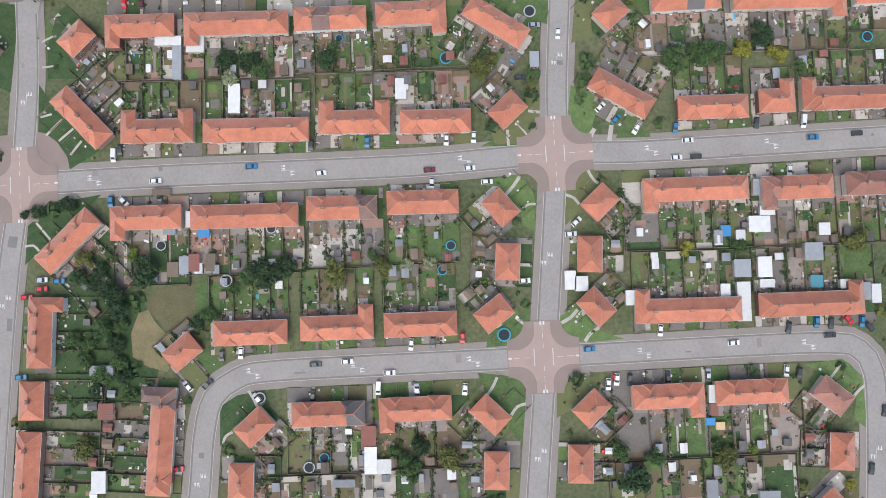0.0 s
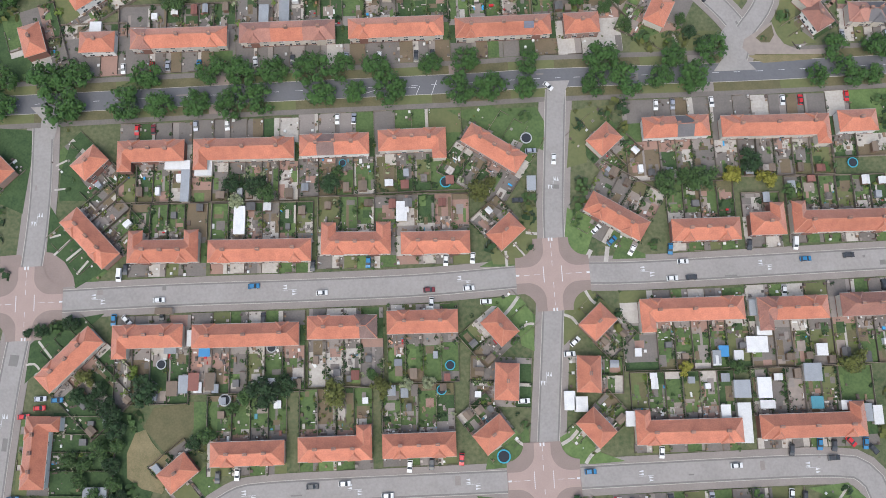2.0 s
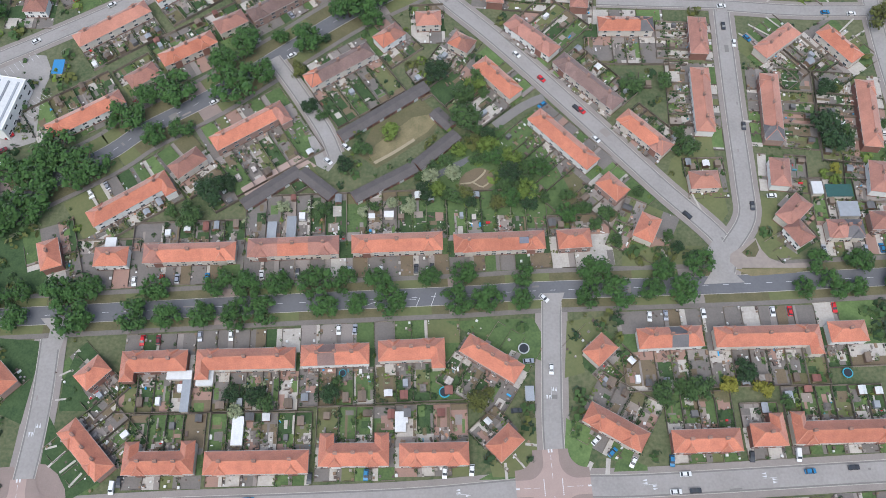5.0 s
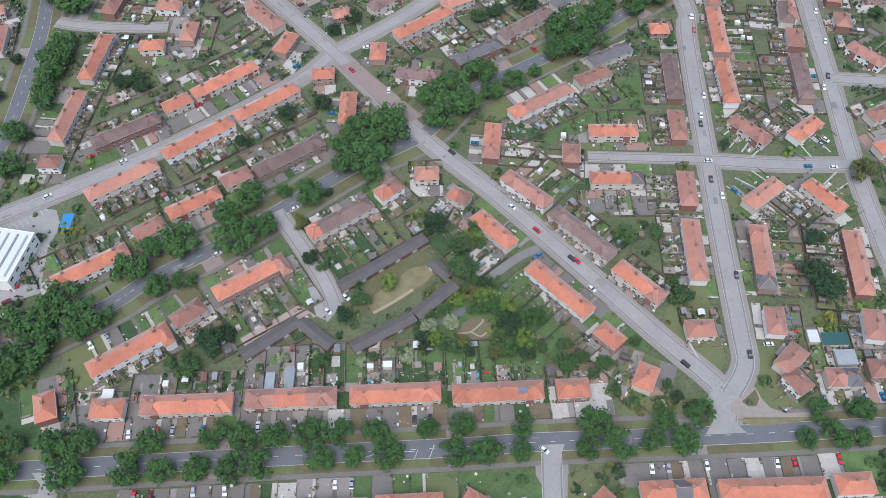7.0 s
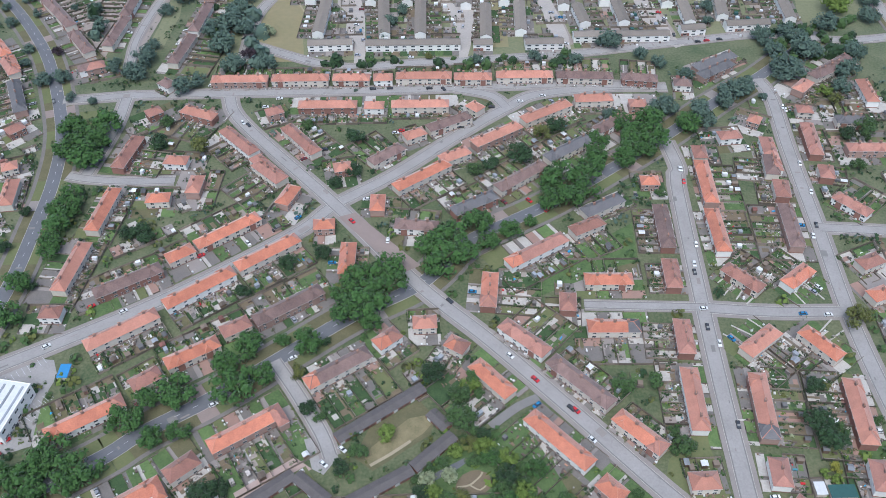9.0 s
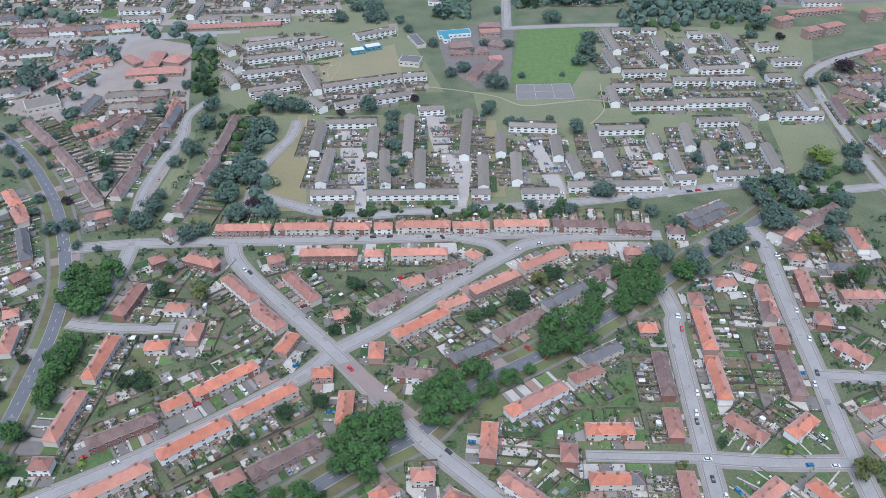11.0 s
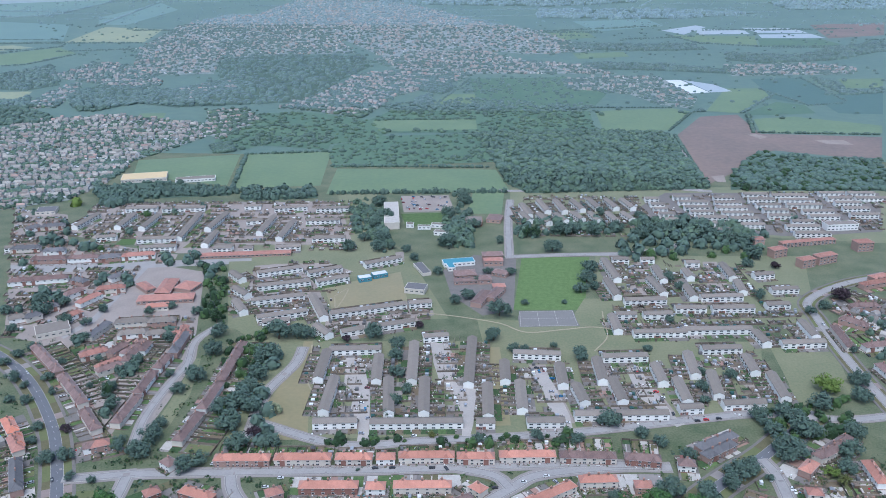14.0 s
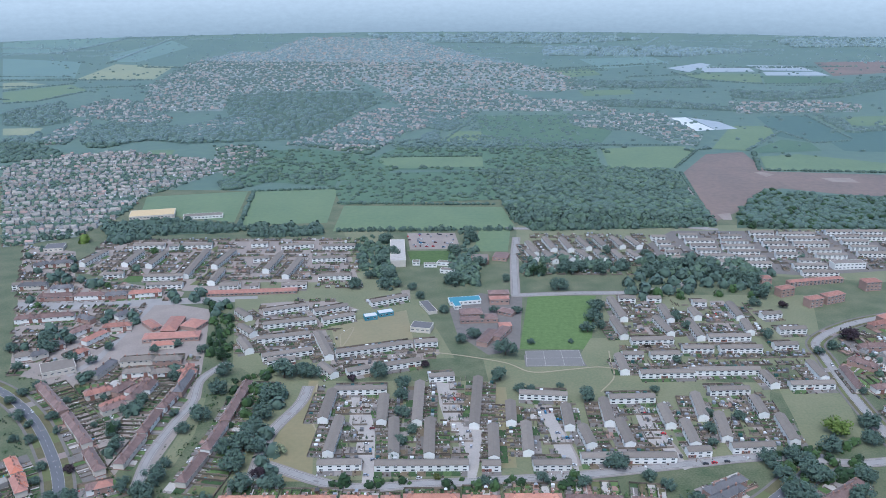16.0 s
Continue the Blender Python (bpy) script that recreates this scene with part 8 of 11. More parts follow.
slab_block(-29.3, 807.6, 13.9, 32.1, 12, 4, WHITE, SHED["c"], 1, "school hall with a cyan roof")
slab_block(-105.3, 771.0, 26.1, 14.6, 8, 4, SHED["c"], SHED["w"], 1, "white-roofed nursery building with blue trim")
slab_block(-118.6, 761.1, 22.8, 12.4, 8, 4, SHED["c"], SHED["w"], 1, "white-roofed nursery building with blue trim")
slab_block(-66.3, 738.1, -9.1, 19.2, 14, 5, RENDER, ROOF["D"], 1, "dark flat-roofed hall beside a road")
slab_block(-17.0, 932.8, 2.8, 19.4, 20, 5, BRICK, ROOF["W"], 2, "flat-roofed brick block of offices")
slab_block(7.2, 944.8, -11.1, 16.6, 20, 4, BRICK_P, ROOF["B"], 1, "flat-roofed brick block of offices")
slab_block(396.0, 935.8, 8.8, 36.5, 12, 7, WHITE, ROOF["W"], 2, "long white two-storey block of flats")
slab_block(-367.5, 635.2, 32.1, 26.9, 20, 5, RENDER, ROOF["W"], 1, "wide pale flat-roofed block of shops")
slab_block(-530.5, 947.3, 13.8, 22.2, 20, 4, RENDER, ROOF["D"], 1, "dark flat-roofed hall beside a road")
slab_block(-466.9, 1090.8, 16.4, 58.6, 30, 5, RENDER, SHED["o"], 1, "wide sand-coloured factory with a flat roof")
slab_block(-395.8, 1088.3, 15.0, 51.7, 14, 4, WHITE, ROOF["W"], 1, "grey-roofed works sheds beside a field")
slab_block(-208.5, 203.8, 83.4, 26.1, 30, 8, WHITE, SHED["w"], 2, "white retail building with windows beside a car park")
slab_block(286.9, 870.6, 2.7, 10.5, 9, 11, BRICK_P, ROOF["P"], 3, "three-storey brick flats with a pinkish hipped roof")
slab_block(299.8, 847.0, 24.8, 17.2, 10, 9, BRICK_P, ROOF["P"], 3, "three-storey brick flats with a pinkish hipped roof")
slab_block(319.8, 819.9, 24.1, 16.7, 10, 9, BRICK_P, ROOF["P"], 3, "three-storey brick flats with a pinkish hipped roof")
slab_block(342.4, 831.6, 26.0, 23.5, 10, 9, BRICK_P, ROOF["P"], 3, "three-storey brick flats with a pinkish hipped roof")
slab_block(394.7, 869.9, 13.4, 18.1, 12, 10, BRICK_P, ROOF["P"], 3, "three-storey brick flats with a pinkish hipped roof")
slab_block(342.4, 882.8, 15.0, 63.5, 8, 5, BRICK_P, ROOF["P"], 3, "three-storey brick flats with a pinkish hipped roof")
slab_block(377.1, 785.0, 28.0, 19.4, 9, 6, BRICK_P, ROOF["P"], 3, "three-storey brick flats with a pinkish hipped roof")
bay_lines(-208.5, 218.5, 44, 9)
bay_lines(-194.5, 197.0, 57, 9)
bay_lines(-192.2, 194.2, 60, 9)

# ---- outbuildings, trampolines and pools ----
outbuilding(-20.7, -53.2, 4, 3.9, 8.8, 3.0, "w")
outbuilding(-16.0, -55.1, 4, 4.7, 4.6, 2.6, "w")
outbuilding(67.3, 7.6, 4, 5.3, 4.9, 2.8, "w")
outbuilding(99.3, 11.3, 4, 3.0, 5.7, 2.6, "w")
outbuilding(105.8, 8.5, 4, 4.3, 13.4, 3.0, "w")
outbuilding(110.5, 36.0, 4, 7.2, 5.4, 2.4, "w")
outbuilding(112.9, 21.0, 4, 4.6, 6.9, 2.4, "w")
outbuilding(104.1, 31.8, 4, 3.0, 3.2, 2.0, "w")
outbuilding(-76.8, 70.0, 4, 3.8, 10.2, 2.6, "w")
outbuilding(-98.1, 82.2, 4, 2.8, 12.7, 2.6, "g")
outbuilding(-92.1, 89.1, 4, 6.0, 6.1, 2.8, "w")
outbuilding(-101.7, 89.4, 4, 9.0, 3.1, 2.8, "w")
outbuilding(-113.4, -65.9, 4, 4.6, 7.2, 2.4, "w")
outbuilding(28.6, 90.3, 4, 3.0, 5.3, 2.6, "g")
outbuilding(-18.2, 77.0, 4, 3.6, 7.1, 2.3, "w")
outbuilding(45.0, 12.5, 4, 3.6, 6.3, 2.4, "w")
outbuilding(49.0, 11.5, 4, 4.3, 4.9, 2.4, "w")
outbuilding(105.0, 20.1, 4, 5.5, 5.9, 2.6, "g")
outbuilding(129.8, 27.4, 4, 6.0, 6.0, 2.6, "g")
outbuilding(113.1, 41.0, 4, 5.0, 3.0, 2.4, "w")
outbuilding(133.5, 35.6, 4, 3.6, 4.0, 2.2, "w")
outbuilding(141.3, 16.7, 4, 3.4, 3.0, 2.4, "w")
outbuilding(-113.0, -41.8, 4, 4.9, 5.2, 2.4, "b")
outbuilding(-29.4, -61.6, 4, 7.4, 2.3, 2.4, "g")
outbuilding(-21.9, -45.6, 4, 4.9, 7.7, 2.5, "b")
outbuilding(96.0, -24.0, 4, 2.5, 5.8, 2.8, "w")
outbuilding(96.8, -29.4, 4, 2.3, 3.9, 2.6, "b")
outbuilding(-86.5, 11.2, 4, 3.4, 5.9, 2.5, "b")
outbuilding(-80.8, 11.6, 4, 3.0, 5.9, 2.5, "t")
outbuilding(-90.0, 10.1, 4, 3.0, 5.9, 2.5, "g")
outbuilding(-93.8, 8.4, 4, 3.5, 4.9, 2.4, "t")
outbuilding(68.7, 30.7, 4, 2.0, 2.6, 2.0, "w")
outbuilding(98.8, 32.9, 4, 3.2, 3.6, 2.0, "u")
outbuilding(96.3, 30.7, 4, 2.6, 4.4, 2.3, "g")
outbuilding(-88.8, 26.3, 4, 3.0, 5.4, 2.8, "w")
outbuilding(113.8, 15.3, 4, 4.9, 2.6, 2.5, "w")
outbuilding(104.4, 14.1, 4, 2.2, 2.0, 2.8, "w")
outbuilding(-59.5, 6.4, 4, 0.4, 1.0, 2.0, "w")
outbuilding(-115.6, -27.9, 4, 7.8, 3.1, 2.4, "g")
outbuilding(131.2, 17.0, 4, 4.0, 4.0, 2.2, "c")
outbuilding(109.6, 49.0, 4, 3.4, 5.4, 2.6, "g")
outbuilding(-114.0, 21.2, 4, 3.6, 2.0, 2.5, "g")
outbuilding(-84.0, 21.8, 4, 3.6, 3.0, 2.2, "u")
outbuilding(-96.1, 22.6, 4, 4.0, 4.0, 2.4, "g")
outbuilding(-100.2, 35.4, 4, 6.0, 2.0, 2.0, "t")
outbuilding(152.2, 14.0, 4, 3.0, 6.3, 2.2, "w")
outbuilding(147.9, 14.6, 4, 4.0, 5.9, 2.6, "g")
outbuilding(45.5, 14.3, 4, 1.4, 1.0, 2.0, "w")
outbuilding(87.4, 22.1, 4, 2.0, 2.0, 2.2, "g")
outbuilding(74.1, 22.8, 4, 2.2, 1.8, 2.0, "w")
outbuilding(-15.6, 22.1, 4, 2.4, 2.2, 2.0, "g")
outbuilding(-29.0, -44.0, 4, 2.0, 1.5, 2.0, "w")
outbuilding(95.8, -33.6, 4, 2.9, 2.3, 2.0, "u")
outbuilding(99.3, -34.9, 4, 2.7, 2.3, 2.0, "o")
outbuilding(117.0, -57.5, 4, 6.8, 2.7, 2.4, "g")
outbuilding(97.2, -57.3, 4, 3.5, 7.6, 2.4, "g")
outbuilding(-182.7, 226.4, 4, 4.6, 7.4, 3.0, "u")
outbuilding(-139.8, 142.4, 4, 4.1, 3.8, 2.5, "w")
outbuilding(-36.7, 160.6, 4, 2.3, 1.8, 2.4, "w")
outbuilding(-29.8, 161.8, 4, 3.5, 2.6, 2.4, "w")
outbuilding(-76.3, 151.5, 4, 3.4, 7.6, 2.5, "g")
outbuilding(-68.6, 153.2, 4, 3.4, 10.1, 2.5, "g")
outbuilding(154.7, 184.0, 4, 10.6, 5.5, 2.4, "e")
outbuilding(145.9, 184.8, 4, 4.2, 5.5, 2.5, "w")
outbuilding(157.4, 175.5, 4, 8.1, 6.7, 2.5, "g")
trampoline(-2.8, 89.4, 2.2, True)
trampoline(26.2, 108.2, 2.2, False)
trampoline(23.0, -7.8, 2.4, True)
trampoline(-41.9, -57.2, 2.0, False)
trampoline(-36.9, -53.7, 1.8, True)
trampoline(2.7, 22.4, 1.8, True)
trampoline(0.2, 13.6, 1.8, True)
trampoline(147.7, 105.9, 2.0, True)
trampoline(-60.6, -34.4, 2.0, False)
trampoline(-75.3, 5.6, 2.2, False)
trampoline(-41.4, 94.4, 1.4, True)
trampoline(-99.0, 16.6, 1.8, False)
trampoline(-60.8, 24.8, 1.8, False)
pool(-10.0, 18.7, 1.1)
patch("road", PINK_D, 0.4583, (-72.9, 337.5), (-64.3, 341.5), (-43.7, 321.4), (-25.4, 303.4), (-35.2, 297.0), (-55.2, 318.7))

# ---- parked vehicles ----
parked(36.7, 100.6, -90, "w")
parked(-69.4, 46.4, 7, "b")
parked(-44.7, 45.4, 7, "w")
parked(-102.7, 39.3, 7, "w")
parked(-6.4, 48.8, 7, "m")
parked(7.8, 50.2, 7, "w")
parked(14.2, 45.7, 7, "w")
parked(-5.3, 44.0, -90, "w")
parked(-29.0, 57.5, -89, "b")
parked(-1.0, 59.9, -90, "w")
parked(8.6, 61.4, -90, "w")
parked(-48.9, 55.1, -89, "k")
parked(-118.2, 47.5, -88, "V")
parked(-116.2, 49.7, -88, "k")
parked(84.7, 64.6, 7, "w")
parked(80.9, 58.2, 7, "w")
parked(87.8, 59.0, 7, "k")
parked(129.1, 68.3, 7, "b")
parked(144.8, 70.6, 7, "k")
parked(80.1, 69.0, -91, "b")
parked(53.1, 74.8, 48, "w")
parked(58.9, 70.8, 48, "b")
parked(108.9, 72.3, -91, "k")
parked(125.6, 73.8, -91, "V")
parked(28.1, 103.3, 7, "s")
parked(24.0, 84.0, 7, "k")
parked(-42.0, -21.7, 7, "k")
parked(-31.1, -20.1, 7, "w")
parked(-16.1, -23.2, 7, "w")
parked(53.0, -11.1, 7, "b")
parked(103.3, -6.1, 7, "w")
parked(136.9, -1.5, 7, "k")
parked(-9.2, -13.0, -90, "w")
parked(-1.7, -11.8, -90, "k")
parked(8.5, -9.6, -90, "r")
parked(-68.2, -19.3, -89, "w")
parked(-74.8, -20.6, -89, "k")
parked(-79.0, -30.6, 49, "k")
parked(-19.7, -28.7, -89, "V")
parked(10.4, -27.4, -90, "w")
parked(60.1, -22.9, -90, "w")
parked(63.0, -21.1, -90, "w")
parked(67.5, -20.9, -91, "k")
parked(122.0, -14.7, -91, "w")
parked(126.6, -15.2, -91, "k")
parked(152.5, -46.7, -92, "k")
parked(156.6, -26.6, -92, "k")
parked(46.5, 33.3, 48, "w")
parked(44.7, 28.8, 7, "w")
parked(-87.0, -60.2, 7, "r")
parked(29.2, 11.5, 7, "w")
parked(-113.3, 31.4, -41, "w")
parked(-117.9, 31.2, -88, "b")
parked(-100.9, 34.0, -88, "k")
parked(-139.6, 2.2, 7, "s")
parked(-133.7, 2.1, 7, "b")
parked(-139.4, -1.0, 7, "r")
parked(-144.4, -4.2, 7, "r")
parked(-143.9, -31.9, 7, "b")
parked(77.5, -3.2, -91, "w")
parked(132.2, 2.8, -91, "b")
parked(137.2, 2.7, -91, "k")
parked(143.1, 4.4, -43, "r")
parked(148.1, 4.1, -92, "b")
parked(150.7, 2.3, -43, "k")
parked(122.4, 0.3, -91, "k")
parked(-94.6, 335.6, 41, "b")
parked(-104.9, 325.6, 41, "k")
parked(-168.1, 264.7, 41, "w")
parked(-197.5, 241.6, 41, "w")
parked(-184.9, 267.0, 41, "r")
parked(-139.9, 304.3, 41, "r")
parked(-111.0, 213.4, 37, "w")
parked(-80.5, 240.7, 37, "w")
parked(20.2, 247.3, -44, "w")
parked(31.6, 234.5, -44, "r")
parked(55.2, 204.1, -43, "w")
parked(47.1, 219.7, -44, "k")
parked(49.1, 218.6, -44, "r")
parked(-9.4, 279.7, -44, "k")
parked(-64.9, 334.2, -44, "r")
parked(91.9, 169.6, -43, "k")
parked(33.7, 129.3, -38, "w")
parked(118.9, 175.5, -88, "k")
parked(118.6, 259.6, -89, "w")
parked(114.6, 269.3, -88, "k")
parked(117.9, 387.3, -89, "w")
parked(117.8, 325.5, -89, "w")
parked(114.7, 311.3, -88, "w")
parked(114.0, 305.4, -88, "k")
parked(114.7, 281.1, 8, "w")
parked(118.9, 214.7, -89, "k")
parked(127.4, 180.8, 7, "w")
parked(162.3, 280.2, 8, "b")
parked(174.4, 280.1, 8, "w")
parked(180.7, 335.2, -93, "w")
parked(184.5, 343.7, -94, "k")
parked(-50.9, 193.8, -38, "w")
parked(-57.8, 186.3, -38, "w")
parked(30.9, 355.7, -48, "r")
parked(40.8, 348.7, 56, "r")
parked(-195.8, 194.4, 39, "w")
parked(-195.7, 190.6, 39, "r")
parked(-196.4, 183.3, 39, "m")
parked(-194.9, 176.4, 38, "w")
parked(-132.6, 435.2, 9, "w")
parked(-153.7, 457.6, 9, "w")
parked(-172.0, 456.7, 9, "w")
parked(-125.4, 444.6, 9, "w")
parked(-143.1, 418.3, -49, "w")
parked(-139.2, 416.2, -49, "k")
parked(-67.4, 458.1, 9, "k")
parked(-56.6, 459.2, 9, "k")
parked(-31.2, 460.5, 9, "k")
parked(-22.1, 460.3, -57, "k")
parked(9.0, 442.2, 9, "k")
parked(41.2, 455.9, 9, "w")
parked(26.8, 449.1, 9, "w")
parked(-9.6, 420.9, 8, "k")
parked(-48.6, 412.8, 8, "w")
parked(-45.4, 415.2, 8, "r")
parked(-89.0, 394.9, 8, "k")
parked(180.4, 459.7, -95, "w")
parked(190.8, 451.2, -96, "w")
parked(191.9, 448.2, -96, "w")
parked(193.0, 430.9, -96, "k")
parked(188.1, 395.7, -96, "w")
parked(188.4, 370.9, -97, "w")
parked(118.7, 387.1, -91, "w")
parked(118.7, 376.1, -91, "r")
parked(-219.4, 383.2, -65, "w")
parked(-219.6, 393.8, -65, "k")
parked(-268.9, 493.6, 9, "w")
parked(-267.9, 434.6, -63, "k")
parked(0.6, 496.3, 9, "w")
parked(-55.5, 493.3, 9, "w")
parked(-46.0, 495.9, 9, "w")
parked(156.0, 526.9, 9, "r")
parked(149.7, 525.1, 9, "k")
parked(165.1, 528.9, 9, "k")
parked(-353.1, 565.7, -44, "w")
parked(290.6, 684.5, -84, "w")
parked(294.7, 671.6, -85, "w")

# ---- trees ----
tree(-103.1, 7.1, 6.0, "g")
tree(-113.8, -0.5, 4.8, "g")
tree(-111.1, -5.9, 4.7, "g")
tree(-115.6, -14.0, 3.9, "m")
tree(-120.2, -19.5, 3.4, "m")
tree(-111.2, -18.5, 3.6, "g")
tree(-126.5, 3.6, 3.6, "g")
tree(-121.0, 2.0, 3.2, "g")
tree(-110.5, -12.0, 3.4, "m")
tree(-126.0, -17.5, 3.2, "m")
tree(-60.9, 9.6, 6.6, "g")
tree(-54.5, 12.0, 4.2, "g")
tree(-67.0, 7.4, 4.2, "m")
tree(-37.5, 10.0, 5.7, "o")
tree(-21.1, 12.9, 4.2, "o")
tree(-12.3, 14.9, 2.6, "p")
tree(-4.1, 15.9, 2.8, "p")
tree(6.7, -50.6, 5.1, "o")
tree(-7.7, -55.2, 5.1, "m")
tree(-12.4, -50.0, 2.8, "m")
tree(-3.8, -47.5, 3.7, "g")
tree(69.8, -54.6, 6.0, "g")
tree(65.3, -45.6, 3.7, "m")
tree(77.0, -46.8, 3.7, "m")
tree(101.1, -45.4, 4.7, "o")
tree(98.5, -41.9, 2.8, "m")
tree(85.3, 25.9, 3.0, "y")
tree(144.3, 32.5, 5.2, "o")
tree(-118.7, -54.7, 4.6, "o")
tree(-108.3, 13.0, 2.8, "l")
tree(-124.5, 9.7, 3.8, "o")
tree(-142.5, 26.0, 2.8, "g")
tree(-132.3, 29.1, 3.3, "g")
tree(-147.3, 24.8, 1.9, "g")
tree(103.6, 27.5, 3.3, "m")
tree(110.9, -42.3, 2.1, "l")
tree(144.9, -52.5, 2.3, "y")
tree(-115.3, -29.6, 3.7, "m")
tree(-107.1, -29.7, 3.7, "g")
tree(-105.2, -35.8, 3.0, "m")
tree(-121.6, -25.1, 3.7, "m")
tree(-117.1, -34.6, 2.8, "g")
tree(-79.9, -7.1, 3.3, "m")
tree(-71.9, 3.2, 2.8, "m")
tree(-24.4, 17.8, 2.8, "m")
tree(76.7, 94.1, 3.4, "m")
tree(-79.2, 77.0, 3.3, "p")
tree(-80.7, 84.0, 3.8, "g")
tree(-72.5, 83.3, 4.3, "g")
tree(-68.4, 80.6, 3.8, "m")
tree(-45.6, 85.9, 4.3, "g")
tree(-43.0, 90.4, 2.9, "m")
tree(9.6, 86.3, 4.8, "o")
tree(13.5, 89.6, 2.9, "o")
tree(-118.5, 6.5, 3.3, "g")
tree(-83.8, -9.3, 2.8, "g")
tree(-109.4, -25.3, 3.7, "m")
tree(108.6, 103.8, 5.1, "g")
tree(91.3, 94.9, 6.0, "m")
tree(79.0, 93.3, 5.0, "m")
tree(85.4, 97.0, 4.5, "m")
tree(102.3, 98.2, 4.0, "y")
tree(114.8, 97.4, 4.0, "y")
tree(123.2, 93.1, 3.0, "m")
tree(-170.4, 116.9, 5.5, "s")
tree(-154.0, 118.4, 7.2, "s")
tree(-142.9, 120.5, 6.1, "s")
tree(-117.5, 123.3, 5.5, "s")
tree(-93.5, 126.9, 5.6, "s")
tree(-82.0, 126.9, 6.1, "s")
tree(-70.4, 128.7, 5.6, "s")
tree(-55.7, 129.4, 6.7, "s")
tree(-44.5, 131.0, 5.0, "s")
tree(-31.8, 131.5, 5.6, "s")
tree(-10.8, 134.2, 4.5, "s")
tree(1.8, 137.1, 5.0, "s")
tree(25.3, 137.4, 4.5, "s")
tree(53.5, 140.6, 6.7, "s")
tree(79.7, 143.8, 5.0, "s")
tree(94.6, 146.9, 5.6, "s")
tree(141.6, 150.2, 5.1, "s")
tree(157.7, 151.6, 5.6, "s")
tree(-168.0, 107.0, 5.4, "s")
tree(-146.0, 108.3, 7.0, "s")
tree(-123.5, 111.4, 6.5, "s")
tree(-110.9, 112.4, 5.4, "s")
tree(-98.2, 113.6, 5.4, "s")
tree(-84.3, 114.2, 6.0, "s")
tree(-74.1, 116.7, 5.4, "s")
tree(-50.9, 119.1, 5.4, "s")
tree(-37.9, 121.7, 4.4, "s")
tree(-25.5, 123.1, 6.0, "s")
tree(0.1, 125.2, 6.0, "s")
tree(11.3, 126.9, 6.0, "s")
tree(24.2, 127.4, 4.6, "s")
tree(50.5, 130.6, 4.9, "s")
tree(62.4, 132.1, 6.1, "s")
tree(75.7, 134.3, 5.0, "s")
tree(88.5, 135.1, 6.1, "s")
tree(134.9, 139.0, 4.2, "s")
tree(146.7, 140.4, 5.5, "s")
tree(155.7, 140.9, 4.2, "s")
tree(-181.6, 115.0, 6.0, "s")
tree(-181.5, 103.8, 6.5, "s")
tree(171.9, 143.0, 5.5, "s")
tree(174.5, 153.7, 5.7, "s")
tree(-182.3, 152.6, 8.2, "s")
tree(-174.3, 163.4, 8.4, "s")
tree(-186.9, 171.2, 7.3, "s")
tree(-175.7, 177.4, 7.3, "s")
tree(-161.3, 170.0, 7.2, "s")
tree(-170.0, 183.0, 8.0, "s")
tree(-156.0, 176.8, 7.9, "s")
tree(-173.1, 154.1, 5.9, "s")
tree(-196.9, 162.7, 7.2, "s")
tree(-189.0, 147.6, 7.0, "s")
tree(-145.7, 200.4, 7.6, "s")
tree(-133.1, 193.3, 5.6, "s")
tree(-140.5, 212.3, 5.8, "s")
tree(-127.4, 216.2, 8.4, "s")
tree(-121.8, 197.2, 5.0, "s")
tree(-100.6, 244.1, 7.4, "s")
tree(-109.3, 234.2, 6.6, "s")
tree(-103.2, 218.7, 9.1, "s")
tree(-93.5, 226.6, 7.2, "s")
tree(-74.7, 247.2, 7.4, "s")
tree(-86.7, 248.6, 4.0, "s")
tree(-76.7, 232.4, 4.3, "o")
tree(-66.3, 250.5, 2.8, "g")
tree(-103.6, 166.5, 7.3, "g")
tree(-110.7, 155.1, 5.5, "m")
tree(-98.1, 172.0, 4.5, "g")
tree(-43.5, 191.3, 5.2, "m")
tree(-50.5, 184.5, 4.0, "g")
tree(-32.4, 201.4, 4.7, "l")
tree(-14.7, 233.2, 6.2, "g")
tree(-2.7, 222.9, 6.1, "m")
tree(-0.9, 210.2, 7.1, "m")
tree(3.2, 233.6, 4.3, "m")
tree(-54.3, 288.7, 8.6, "s")
tree(-39.8, 283.4, 9.2, "s")
tree(-49.6, 272.0, 9.1, "s")
tree(-57.0, 265.0, 8.3, "s")
tree(-41.2, 297.6, 7.9, "s")
tree(-61.7, 280.0, 7.0, "s")
tree(-46.1, 262.1, 5.5, "s")
tree(-22.7, 314.8, 7.4, "s")
tree(-11.5, 320.4, 8.9, "s")
tree(-13.4, 303.8, 9.5, "s")
tree(2.6, 332.0, 8.3, "s")
tree(-2.3, 307.5, 8.0, "s")
tree(8.8, 319.7, 5.9, "s")
tree(-18.9, 299.8, 6.5, "s")
tree(20.3, 328.6, 6.0, "s")
tree(30.7, 337.2, 3.8, "s")
tree(47.2, 370.9, 9.5, "s")
tree(62.3, 367.2, 9.5, "s")
tree(52.9, 354.1, 8.5, "s")
tree(43.9, 352.0, 7.7, "s")
tree(66.3, 382.8, 8.0, "s")
tree(85.5, 390.1, 6.4, "s")
tree(42.8, 364.4, 6.2, "s")
tree(-92.8, 300.4, 5.5, "g")
tree(-76.8, 307.7, 4.8, "g")
tree(-111.7, 278.9, 4.6, "g")
